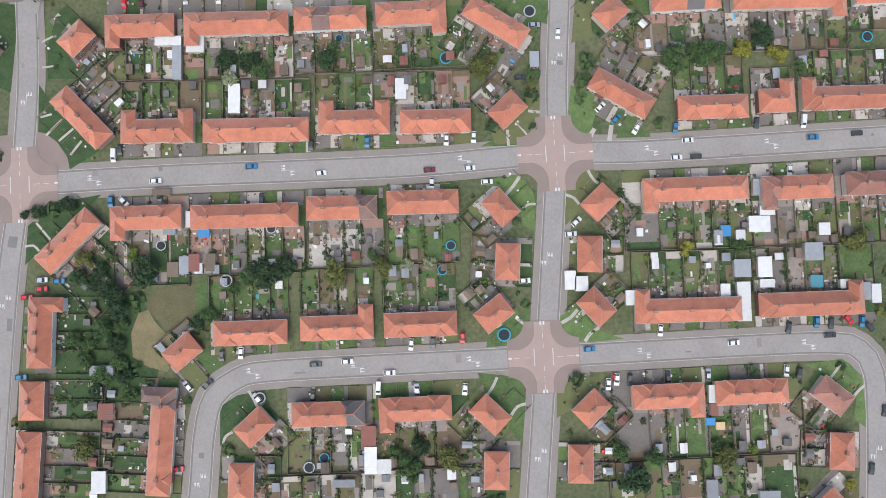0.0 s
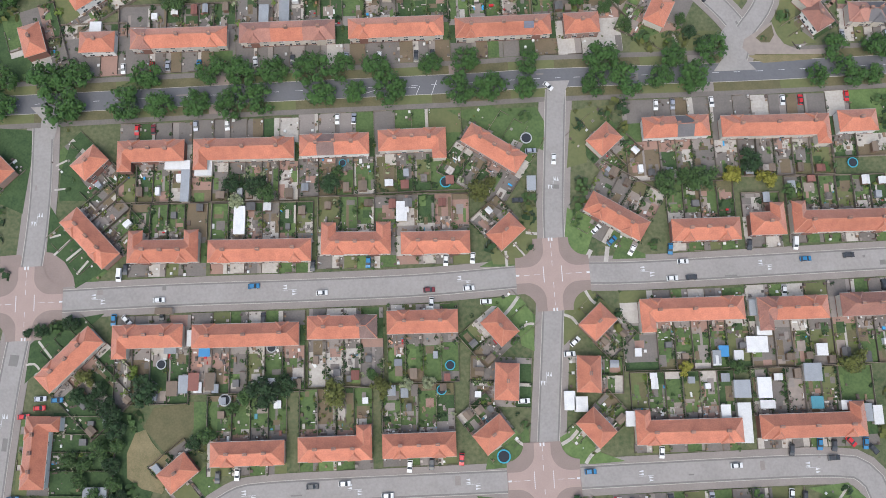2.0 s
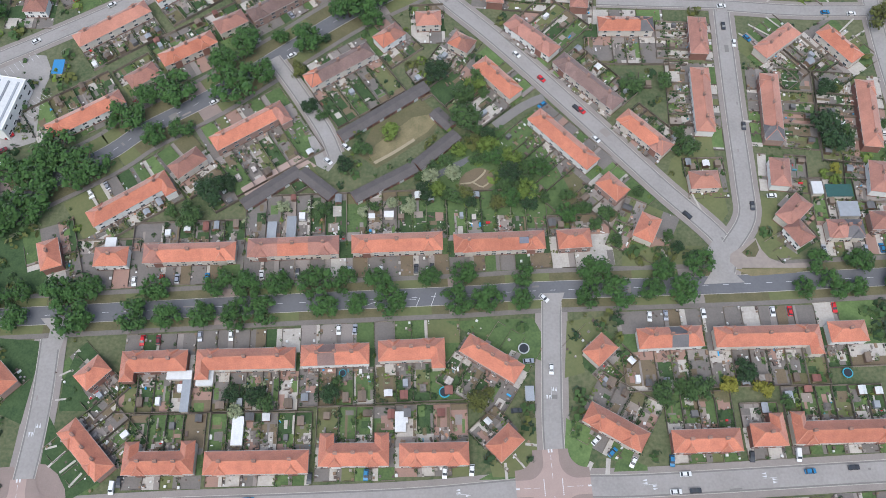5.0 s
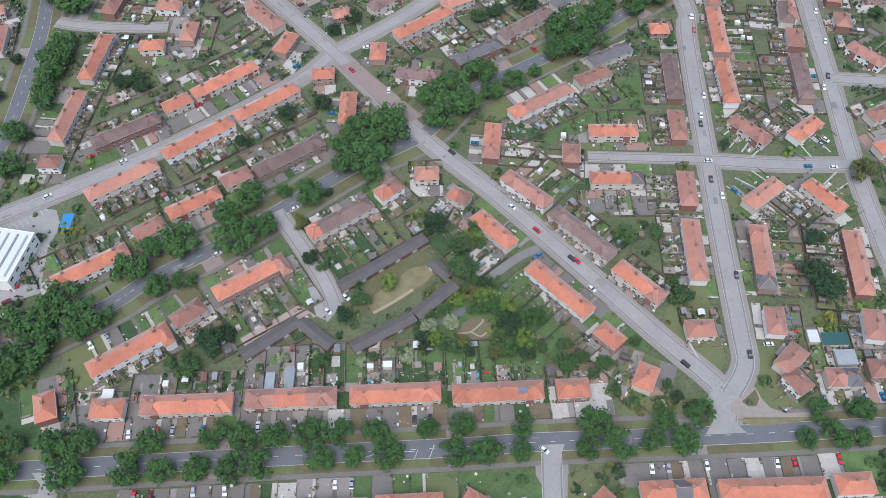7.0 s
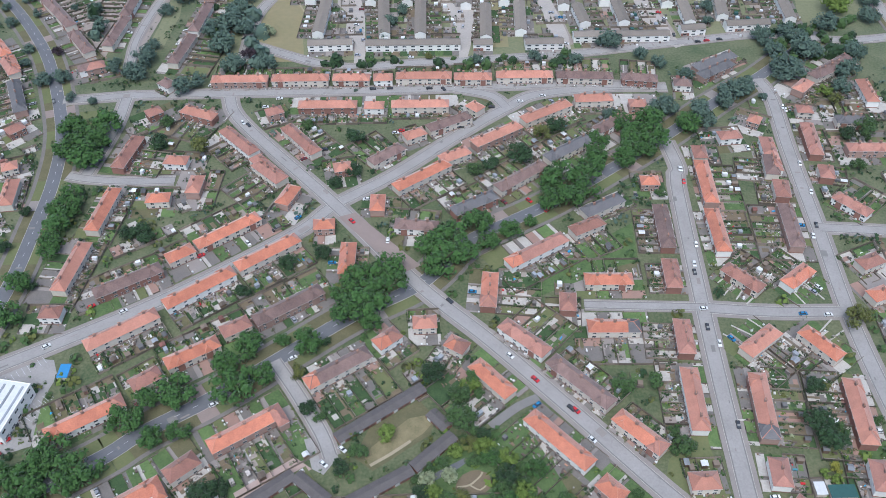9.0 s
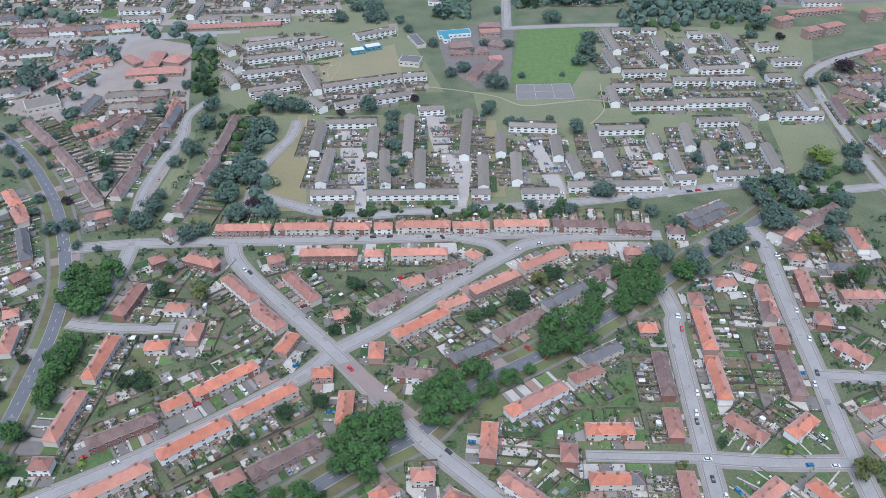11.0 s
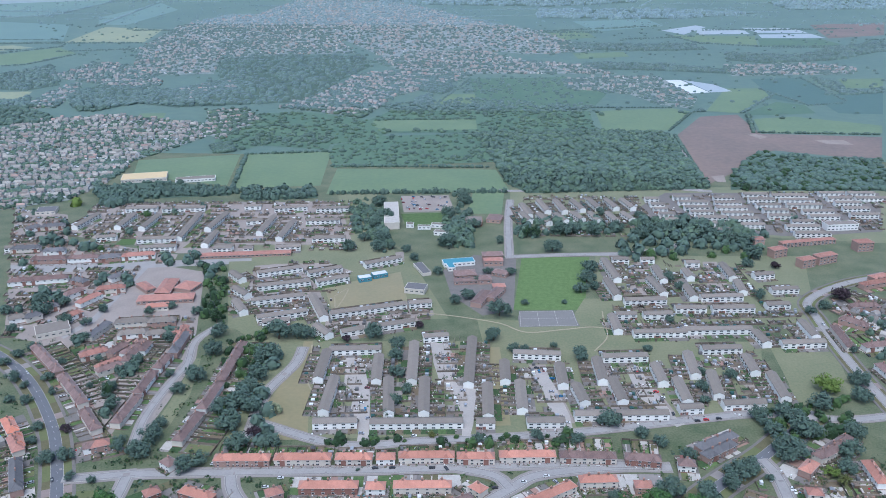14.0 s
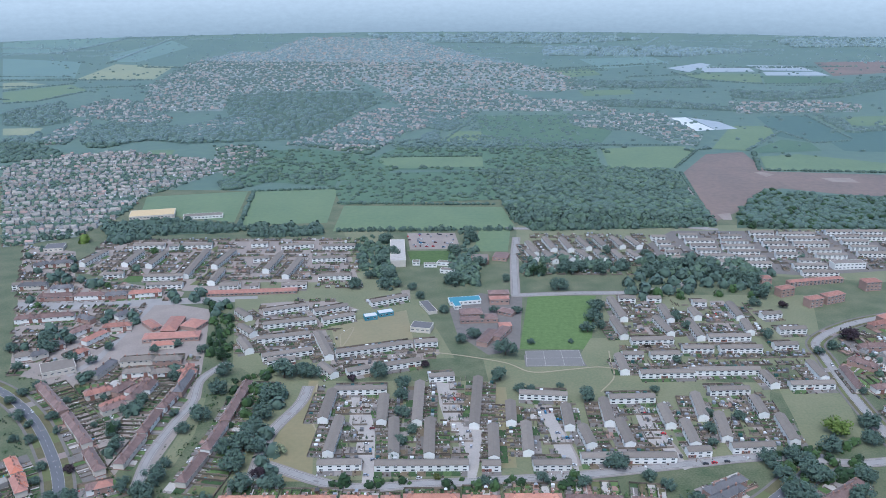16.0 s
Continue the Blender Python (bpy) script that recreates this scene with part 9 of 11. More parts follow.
tree(-175.2, 318.0, 5.6, "g")
tree(-182.0, 315.6, 5.6, "g")
tree(70.6, 232.0, 5.5, "m")
tree(84.8, 234.7, 4.9, "m")
tree(93.9, 201.9, 5.2, "m")
tree(90.0, 208.3, 3.5, "m")
tree(152.3, 215.8, 7.1, "g")
tree(156.6, 207.4, 7.0, "g")
tree(155.4, 235.5, 4.9, "g")
tree(160.8, 213.1, 4.7, "m")
tree(186.0, 275.3, 7.7, "o")
tree(154.2, 189.5, 2.8, "l")
tree(150.1, 192.2, 2.5, "l")
tree(103.6, 363.3, 3.6, "m")
tree(-221.3, 342.4, 7.0, "s")
tree(-221.9, 330.8, 7.6, "s")
tree(-220.8, 318.2, 7.5, "s")
tree(-218.7, 306.5, 6.6, "s")
tree(-218.6, 301.1, 5.9, "s")
tree(-220.1, 333.7, 6.9, "s")
tree(-242.9, 330.9, 3.6, "g")
tree(-225.5, 276.5, 7.1, "s")
tree(-221.3, 256.7, 6.9, "s")
tree(-218.6, 277.6, 3.3, "g")
tree(-243.3, 303.0, 4.1, "g")
tree(-5.5, 255.8, 2.5, "g")
tree(19.2, 183.8, 5.0, "g")
tree(26.3, 176.1, 4.9, "l")
tree(14.7, 170.4, 4.4, "o")
tree(-4.5, 182.9, 4.1, "p")
tree(-11.1, 174.2, 4.5, "l")
tree(-13.8, 179.4, 4.5, "p")
tree(-22.2, 165.9, 3.9, "p")
tree(-29.3, 167.2, 2.8, "p")
tree(31.1, 187.4, 4.6, "s")
tree(0.7, 173.8, 3.8, "o")
tree(19.1, 192.3, 4.6, "l")
tree(11.9, 190.5, 4.6, "s")
tree(42.4, 166.7, 4.4, "s")
tree(49.5, 169.9, 3.9, "m")
tree(58.6, 167.8, 3.9, "m")
tree(53.8, 162.7, 3.3, "m")
tree(62.5, 155.6, 3.2, "m")
tree(42.7, 174.8, 3.9, "m")
tree(-40.5, 162.7, 2.8, "p")
tree(-56.4, 161.2, 4.4, "m")
tree(-73.1, 163.3, 3.3, "p")
tree(-59.4, 164.5, 2.2, "p")
tree(72.1, 179.0, 2.8, "m")
tree(83.1, 159.5, 2.7, "m")
tree(87.1, 154.7, 2.7, "g")
tree(93.2, 150.0, 3.2, "g")
tree(-15.8, 174.0, 4.3, "g")
tree(-241.3, 401.7, 8.7, "s")
tree(-225.2, 390.7, 9.5, "s")
tree(-237.9, 383.0, 8.5, "s")
tree(-222.7, 408.1, 8.8, "s")
tree(-224.7, 374.9, 9.5, "s")
tree(-232.6, 387.7, 9.5, "s")
tree(-257.3, 437.1, 3.6, "s")
tree(-242.6, 434.6, 3.3, "s")
tree(-269.9, 457.6, 5.6, "s")
tree(-281.6, 453.9, 5.6, "s")
tree(-187.5, 392.9, 6.4, "g")
tree(-161.4, 390.7, 7.2, "o")
tree(-188.6, 413.7, 5.0, "m")
tree(-187.4, 449.6, 7.8, "g")
tree(-180.8, 458.2, 6.1, "g")
tree(-49.8, 510.5, 4.6, "g")
tree(-64.1, 538.1, 5.8, "g")
tree(-222.9, 462.5, 6.2, "m")
tree(-240.2, 469.2, 5.4, "m")
tree(-78.0, 455.4, 1.7, "g")
tree(-77.6, 364.1, 4.6, "g")
tree(-69.1, 373.7, 5.4, "g")
tree(-71.3, 404.0, 6.5, "g")
tree(-102.3, 416.0, 4.1, "m")
tree(39.6, 412.3, 6.5, "o")
tree(48.4, 421.0, 6.6, "g")
tree(25.9, 391.5, 7.9, "g")
tree(9.7, 382.6, 5.5, "g")
tree(0.1, 377.2, 5.4, "m")
tree(87.7, 425.3, 7.0, "s")
tree(93.1, 411.8, 6.9, "s")
tree(104.4, 426.4, 9.5, "s")
tree(97.0, 417.4, 6.9, "s")
tree(106.1, 410.8, 8.6, "s")
tree(114.8, 440.0, 8.0, "s")
tree(88.3, 397.5, 7.6, "s")
tree(98.3, 398.8, 6.7, "s")
tree(70.2, 394.8, 6.7, "s")
tree(72.9, 408.9, 6.0, "s")
tree(135.2, 438.1, 8.0, "s")
tree(128.3, 426.4, 7.9, "s")
tree(137.6, 430.6, 7.0, "s")
tree(161.1, 459.2, 9.1, "s")
tree(154.9, 451.8, 7.2, "s")
tree(170.5, 468.8, 6.4, "s")
tree(82.0, 435.7, 5.0, "m")
tree(118.8, 453.1, 4.2, "m")
tree(219.8, 466.4, 5.1, "l")
tree(224.5, 457.5, 5.1, "o")
tree(233.6, 425.8, 8.1, "m")
tree(221.5, 422.1, 5.7, "g")
tree(220.4, 393.9, 4.7, "m")
tree(231.3, 471.2, 6.9, "g")
tree(202.3, 486.2, 9.4, "s")
tree(197.3, 494.7, 7.6, "s")
tree(215.3, 510.4, 9.5, "s")
tree(180.0, 460.1, 3.4, "g")
tree(135.0, 481.1, 5.3, "m")
tree(239.1, 488.7, 8.9, "g")
tree(-173.6, 503.3, 9.2, "s")
tree(-171.3, 524.8, 10.5, "s")
tree(-173.3, 547.4, 8.7, "s")
tree(-172.0, 594.6, 10.5, "s")
tree(-172.2, 634.3, 11.0, "s")
tree(-159.0, 638.7, 8.6, "s")
tree(-148.8, 635.8, 7.3, "s")
tree(-184.3, 519.0, 8.3, "s")
tree(-172.4, 568.9, 9.0, "s")
tree(-140.3, 480.4, 5.9, "s")
tree(-162.4, 477.0, 7.8, "s")
tree(-154.5, 490.4, 5.6, "n")
tree(-174.9, 493.6, 8.0, "s")
tree(-164.4, 521.3, 7.3, "s")
tree(-147.8, 520.1, 5.9, "p")
tree(-223.9, 637.2, 7.4, "s")
tree(-218.9, 605.1, 8.2, "s")
tree(-219.4, 563.5, 7.8, "s")
tree(-226.5, 544.7, 5.4, "s")
tree(-221.9, 480.7, 7.9, "s")
tree(-223.3, 463.9, 7.7, "s")
tree(-222.7, 498.3, 5.0, "s")
tree(-273.7, 571.6, 6.4, "g")
tree(-265.9, 520.3, 6.9, "g")
tree(-278.5, 545.2, 6.1, "g")
tree(-285.3, 488.7, 4.1, "n")
tree(-306.2, 490.5, 4.7, "g")
tree(-357.4, 553.9, 6.3, "g")
tree(-376.4, 576.8, 5.4, "g")
tree(-332.2, 556.6, 5.2, "g")
tree(-330.9, 523.3, 5.0, "g")
tree(-318.7, 537.4, 4.1, "g")
tree(-233.6, 661.0, 5.9, "t")
tree(-112.9, 867.4, 8.9, "g")
tree(-115.7, 841.9, 8.6, "g")
tree(-118.2, 938.2, 11.0, "g")
tree(-127.9, 911.9, 9.3, "g")
tree(-135.1, 992.9, 10.0, "g")
tree(-42.1, 857.9, 11.0, "g")
tree(-47.3, 955.1, 9.6, "g")
tree(-32.8, 1006.7, 11.0, "g")
tree(-16.6, 724.0, 7.6, "g")
tree(-29.1, 712.9, 6.2, "g")
tree(12.0, 688.8, 11.0, "g")
tree(7.4, 641.1, 9.1, "m")
tree(-71.4, 624.4, 7.2, "g")
tree(-69.3, 604.9, 7.0, "g")
tree(-66.3, 577.4, 6.7, "g")
tree(-57.4, 553.2, 5.7, "g")
tree(-66.5, 521.7, 4.8, "g")
tree(-94.6, 641.1, 9.2, "g")
tree(-114.8, 631.2, 4.5, "n")
tree(-55.8, 660.9, 4.7, "n")
tree(23.6, 621.7, 5.5, "g")
tree(32.9, 623.7, 4.4, "g")
tree(56.3, 631.6, 3.3, "g")
tree(75.1, 610.0, 8.7, "g")
tree(101.5, 795.8, 9.5, "g")
tree(96.1, 767.2, 9.2, "g")
tree(88.7, 742.3, 7.7, "g")
tree(102.8, 751.8, 6.4, "g")
tree(71.4, 717.2, 3.0, "g")
tree(35.3, 713.7, 3.9, "g")
tree(68.2, 848.3, 10.1, "g")
tree(43.0, 890.1, 5.9, "t")
tree(52.3, 890.6, 5.9, "t")
tree(80.3, 899.7, 11.0, "g")
tree(92.8, 901.2, 10.6, "g")
tree(117.6, 901.5, 11.0, "g")
tree(144.2, 916.1, 9.1, "g")
tree(165.8, 894.8, 11.0, "g")
tree(185.8, 904.9, 11.0, "g")
tree(212.3, 915.5, 11.0, "g")
tree(239.5, 898.4, 11.0, "g")
tree(259.7, 881.6, 11.0, "g")
tree(275.6, 873.7, 11.0, "g")
tree(272.7, 840.3, 11.0, "g")
tree(261.3, 816.4, 6.8, "g")
tree(288.3, 812.9, 5.4, "n")
tree(251.5, 738.6, 7.0, "g")
tree(286.9, 705.1, 6.0, "g")
tree(325.5, 739.4, 8.8, "n")
tree(303.4, 717.8, 6.1, "g")
tree(254.0, 572.1, 10.2, "l")
tree(280.9, 583.3, 9.3, "g")
tree(274.4, 559.5, 8.0, "g")
tree(240.3, 548.5, 8.9, "g")
tree(217.1, 524.7, 8.6, "g")
tree(197.3, 509.4, 8.4, "g")
tree(220.0, 509.5, 9.3, "g")
tree(211.4, 531.8, 8.7, "g")
tree(194.3, 525.8, 6.7, "g")
tree(191.9, 531.9, 7.7, "m")
tree(251.2, 512.2, 8.4, "g")
tree(195.7, 483.5, 7.1, "g")
tree(162.2, 568.4, 6.1, "g")
tree(160.3, 549.3, 4.9, "g")
tree(164.9, 591.5, 5.2, "g")
tree(209.7, 734.3, 4.5, "g")
tree(159.5, 683.2, 4.7, "g")
tree(199.3, 666.9, 5.8, "g")
tree(89.0, 517.9, 8.6, "m")
tree(-3.2, 492.6, 4.6, "g")
tree(37.2, 497.1, 5.6, "g")
tree(4.5, 490.6, 3.7, "g")
tree(63.8, 495.1, 5.5, "m")
tree(108.8, 504.4, 5.6, "m")
tree(118.7, 494.6, 5.5, "m")
tree(-34.3, 495.9, 3.3, "o")
tree(-394.2, 669.9, 9.8, "g")
tree(-365.7, 652.3, 7.1, "g")
tree(-404.1, 689.5, 8.7, "g")
tree(-382.2, 687.4, 6.9, "g")
tree(-333.5, 619.6, 6.8, "g")
tree(-261.2, 625.4, 6.8, "g")
tree(-278.5, 566.9, 6.3, "g")
tree(-274.5, 585.3, 6.5, "g")
tree(-276.6, 535.0, 4.4, "g")
tree(-148.4, 840.3, 8.6, "g")
tree(-134.8, 870.0, 7.1, "g")
tree(-101.4, 847.2, 6.3, "g")
tree(-85.8, 840.9, 5.7, "g")
tree(-74.7, 817.4, 5.6, "g")
tree(-16.6, 920.1, 8.0, "g")
tree(12.1, 869.8, 6.4, "g")
tree(23.2, 783.8, 5.9, "g")
tree(-49.0, 780.1, 5.9, "g")
tree(1.0, 783.6, 5.3, "g")
tree(-9.6, 761.9, 5.2, "g")
tree(175.6, 775.5, 6.8, "g")
tree(183.1, 757.2, 5.6, "g")
tree(176.2, 963.1, 6.3, "g")
tree(131.0, 968.2, 7.7, "g")
tree(131.8, 628.9, 4.4, "g")
tree(187.8, 588.0, 5.4, "g")
tree(83.4, 518.3, 4.9, "g")
tree(296.4, 636.2, 5.3, "g")
tree(325.5, 647.7, 5.3, "g")
tree(-402.9, 636.0, 5.6, "g")
tree(-366.5, 603.0, 5.8, "g")
tree(-338.9, 615.1, 5.4, "g")
tree(-374.8, 591.4, 5.3, "g")
tree(-427.4, 667.9, 6.3, "g")
tree(-345.2, 650.7, 5.2, "g")
tree(-342.1, 679.0, 5.9, "g")
tree(-300.0, 676.8, 4.8, "g")
tree(-283.9, 689.6, 4.9, "g")
tree(-256.5, 677.5, 5.8, "g")
tree(-305.3, 586.7, 4.3, "g")
tree(-276.1, 607.0, 4.9, "g")
tree(-332.8, 581.2, 3.9, "g")
tree(-241.0, 567.2, 4.2, "g")
tree(-295.1, 547.6, 3.7, "g")
tree(-302.4, 534.7, 3.6, "g")
tree(-269.2, 512.2, 3.9, "g")
tree(-242.1, 476.2, 4.8, "g")
tree(-229.5, 463.9, 4.3, "g")
tree(-301.8, 473.5, 4.4, "g")
tree(-344.2, 523.9, 4.0, "g")
tree(-344.0, 544.5, 4.1, "g")

tree(2.1, 227.9, 5, "l")
tree(6.6, 224.7, 3, "m")
tree(2.5, 199.3, 4, "o")
tree(9.3, 196.8, 5, "l")
tree(-18.5, 180.8, 2.6, "m")
tree(-13.5, 185.5, 3.0, "m")
tree(-8.3, 188.5, 3.3, "m")
tree(-3.2, 194.2, 3.6, "l")
tree(0.4, 200.9, 2.6, "m")
tree(4.2, 205.8, 3.0, "m")
tree(-14.9, 171.5, 3.3, "g")
tree(-7.4, 172.8, 3.6, "m")
tree(1.6, 171.6, 2.6, "m")
tree(13.5, 173.1, 3.0, "m")
tree(19.4, 180.3, 3.3, "m")
tree(17.8, 187.3, 3.6, "m")
tree(13.1, 192.4, 2.6, "m")
tree(8.3, 197.6, 3.0, "l")
tree(25.5, 182.4, 3.3, "m")
tree(28.5, 176.5, 3.6, "m")
tree(19.3, 172.3, 4.5, "s")
tree(-3.4, 171.3, 4, "m")
tree(26.8, 170.4, 4, "g")
tree(33.8, 173.9, 3, "m")
tree(16.9, 178.3, 4, "m")
tree(-36.1, 165.5, 2.5, "m")
tree(4.8, 190.3, 3.5, "m")
tree(8.7, 203.4, 3.5, "g")
tree(25.2, 188.9, 3, "m")
tree(3.2, 170.1, 3, "g")
tree(47.2, 243.7, 2, "g")
tree(-112.2, 160.7, 3.5, "m")
tree(-118.7, 158.0, 3, "m")
tree(-68.4, 211.9, 4.5, "g")
tree(-63.1, 208.6, 3, "m")
tree(89.1, 199.5, 3, "m")
tree(160.9, 236.5, 3, "o")
tree(155.0, 194.8, 3, "y")
tree(179.5, 219.1, 3, "m")
tree(-171.1, 313.8, 5, "g")
tree(-110.7, 302.8, 3, "m")

# ---- far woods, hedges and towns ----
car_yard(7, 5, (-83.1, 490.1), (-74.6, 490.5), (-92.2, 603.9), (-110.4, 603.0))
car_yard(7, 5, (-13.1, 500.8), (-5.3, 501.2), (-15.5, 562.8), (-30.2, 637.0), (-42.0, 636.4), (-26.2, 562.2))
car_yard(7, 5, (59.5, 511.8), (65.7, 515.8), (48.1, 601.7), (34.6, 601.0), (55.0, 534.1))
car_yard(7, 5, (128.3, 537.9), (139.6, 523.4), (122.7, 596.4), (110.7, 605.0))
car_yard(7, 5, (201.5, 549.6), (203.3, 534.2), (202.4, 619.3), (185.4, 623.2))
car_yard(7, 5, (151.6, 831.5), (169.0, 832.4), (148.9, 738.7), (134.0, 744.5))
car_yard(7, 5, (219.5, 827.1), (233.8, 827.8), (229.2, 749.3), (208.0, 748.3))
car_yard(30, 5, (-111.5, 1029.0), (-51.5, 1034.3), (-43.2, 981.1), (-102.4, 974.0))
car_yard(10, 40, (-225.1, 210.6), (-196.4, 188.1), (-188.5, 194.4), (-197.6, 205.9))
HOUSES.extend(((65, 312, 18), (75, 330, 12), (-30, 205, 20), (0, 185, 30), (20, 195, 20), (-12, 180, 16), (-205, 205, 36), (-232, 385, 20), (-230, 325, 18), (-232, 430, 14), (-55, 195, 14), (100, 178, 16), (124, 168, 10), (-195, 160, 40)))
plots(37, 0.8, (-222, 240), (-95, 332), (-80, 350), (-160, 440), (-212, 440), (-212, 300))
plots(37, 0.8, (-185, 165), (-62, 285), (-90, 318), (-192, 240))
plots(43, 0.8, (-150, 440), (-76, 356), (10, 440), (-12, 452))
plots(40, 0.8, (-66, 336), (38, 446), (110, 458), (150, 452), (22, 345), (-24, 300))
plots(37, 0.75, (-130, 150), (-60, 148), (-62, 184), (-20, 225), (-30, 280), (-80, 238))
plots(0, 0.8, (-14, 290), (105, 172), (108, 280), (108, 400), (60, 360))
plots(0, 0.8, (120, 165), (182, 165), (180, 480), (150, 470), (120, 400))
plots(2, 0.8, (190, 170), (262, 170), (262, 480), (192, 480))
plots(-50, 0.8, (-330, 470), (-262, 470), (-245, 380), (-240, 310), (-300, 310))
TAKEN.extend(((5.0, 181.0, 7.0), (-9.0, 183.5, 4.0), (-2.0, 188.0, 4.0), (-99.5, -17.0, 8.5), (-97.0, -23.0, 6.0), (-93.0, -3.0, 8.0), (-80.5, -1.5, 5.0), (-30.0, 205.0, 13.0), (-37.0, 197.0, 8.0), (-22.0, 212.0, 8.0)))
thicket(2200, 3.0, (-218.0, 130.1), (191.4, 164.6), (184.1, -58.8), (-167.0, -78.2))
thicket(4200, 3.2, (-230.6, 92.0), (-351.8, 376.9), (272.5, 411.3), (201.1, 127.1))
thicket(3600, 2.8, (-306.9, 302.0), (-353.4, 463.2), (281.5, 500.9), (255.8, 330.4))
thicket(700, 2.4, (-347.6, 476.0), (-409.5, 627.9), (-223.7, 659.4), (-176.9, 471.5))
litter(70, (-118.9, 517.2), (-131.2, 616.5), (-84.6, 624.0), (-64.4, 520.1))
litter(70, (-44.2, 521.2), (-60.9, 635.4), (-9.3, 648.6), (8.2, 523.9))
litter(50, (28.4, 525.0), (19.1, 619.4), (62.7, 621.7), (73.3, 535.0))
litter(50, (94.1, 540.0), (89.8, 618.2), (136.1, 625.5), (157.1, 551.2))
litter(50, (171.4, 560.1), (164.6, 631.9), (212.0, 639.4), (222.8, 566.9))
litter(150, (106.5, 665.4), (113.7, 705.8), (279.4, 726.5), (279.1, 663.6))
litter(130, (112.1, 736.9), (120.5, 837.8), (181.4, 837.7), (238.7, 745.9))
litter(180, (-226.9, 670.6), (-258.7, 780.2), (-141.2, 793.6), (-129.9, 758.0), (-144.9, 663.5))
litter(100, (-141.8, 647.1), (-129.1, 687.4), (-50.1, 715.8), (-52.5, 679.6))
litter(150, (38.3, 944.1), (40.4, 1036.4), (181.5, 1043.3), (168.4, 950.5))
litter(210, (207.9, 919.8), (232.9, 1057.5), (502.0, 1087.3), (440.5, 931.4))
grove = random.Random(5)
for x, y, r in ((-162.5, 540.8, 7), (-151.8, 519.1, 6.5), (-156.8, 505.9, 6), (-148.1, 495.4, 6), (-165.1, 584.3, 6), (-164.5, 601.4, 5), (-163.5, 524.7, 7), (-139.3, 483.1, 5), (-146.7, 481.3, 5.5)):
    clump(x, y, r, LEAF["f"], grove)
clump(-542.2, 940.4, 5, LEAF["f"], grove)
clump(-461.1, 974.1, 9, LEAF["f"], grove)
clump(-453.8, 981.3, 8, LEAF["f"], grove)
clump(-506.3, 974.6, 8, LEAF["l"], grove)
clump(-486.8, 901.2, 6, LEAF["f"], grove)
clump(-471.2, 874.2, 6, LEAF["f"], grove)
clump(-477.3, 853.9, 7, LEAF["f"], grove)
clump(-478.2, 840.1, 7, LEAF["f"], grove)
clump(-460.5, 837.6, 7, LEAF["f"], grove)
clump(-446.6, 840.4, 6, LEAF["f"], grove)
clump(-429.2, 829.0, 7, LEAF["f"], grove)
clump(-420.8, 831.5, 6, LEAF["f"], grove)
clump(-400.5, 878.5, 5.5, LEAF["f"], grove)
clump(-411.2, 827.9, 4, LEAF["m"], grove)
clump(-368.0, 828.3, 4, LEAF["m"], grove)
clump(-330.6, 801.5, 7, LEAF["f"], grove)
clump(-322.5, 790.6, 5, LEAF["f"], grove)
clump(-305.8, 796.5, 7, LEAF["f"], grove)
clump(-303.3, 810.6, 7, LEAF["f"], grove)
clump(-289.9, 789.1, 5, LEAF["f"], grove)
clump(-268.0, 741.6, 5, LEAF["m"], grove)
clump(-272.7, 776.1, 6, LEAF["f"], grove)
clump(-269.4, 785.6, 5, LEAF["f"], grove)
clump(-270.8, 760.3, 6, LEAF["f"], grove)
clump(-245.9, 671.6, 4, LEAF["t"], grove, 1.9)
clump(-236.8, 666.2, 4, LEAF["t"], grove, 1.9)
clump(-246.1, 685.7, 4, LEAF["t"], grove, 1.9)
clump(-254.3, 692.6, 4, LEAF["t"], grove, 1.9)
clump(-250.3, 705.1, 4, LEAF["t"], grove, 1.9)
clump(-372.3, 746.6, 7, LEAF["f"], grove)
clump(-372.3, 735.3, 5, LEAF["f"], grove)
clump(-350.3, 749.6, 6, LEAF["f"], grove)
clump(-342.2, 736.7, 5, LEAF["f"], grove)
clump(-412.1, 709.8, 7, LEAF["f"], grove)
clump(-410.7, 694.6, 7, LEAF["f"], grove)
clump(-398.1, 692.0, 6, LEAF["f"], grove)
clump(-396.0, 703.4, 6, LEAF["f"], grove)
clump(-386.7, 694.4, 5, LEAF["f"], grove)
clump(-472.5, 783.7, 5, LEAF["f"], grove)
clump(-458.5, 771.4, 4, LEAF["m"], grove)
clump(-276.8, 840.3, 5, LEAF["f"], grove)
clump(-268.1, 638.1, 6, LEAF["f"], grove)
clump(-261.9, 636.8, 5, LEAF["f"], grove)
clump(-418.4, 673.4, 5, LEAF["f"], grove)
clump(-336.5, 615.3, 5, LEAF["f"], grove)
clump(-380.0, 635.4, 3, LEAF["m"], grove)
clump(-273.2, 569.4, 6, LEAF["f"], grove)
clump(-273.6, 581.6, 4, LEAF["f"], grove)
clump(-276.3, 564.9, 4, LEAF["f"], grove)
clump(-276.4, 536.7, 5, LEAF["t"], grove, 1.9)
clump(-268.2, 522.4, 5, LEAF["m"], grove)
clump(-266.8, 510.6, 5, LEAF["f"], grove)
clump(-545.8, 914.3, 5, LEAF["f"], grove)
clump(-508.5, 865.7, 5, LEAF["f"], grove)
clump(-373.0, 964.9, 4, LEAF["f"], grove)
clump(-350.2, 978.6, 4, LEAF["f"], grove)
clump(-404.6, 940.5, 5, LEAF["m"], grove)
clump(-375.5, 952.4, 4, LEAF["f"], grove)
clump(157.6, 882.9, 7, LEAF["f"], grove)
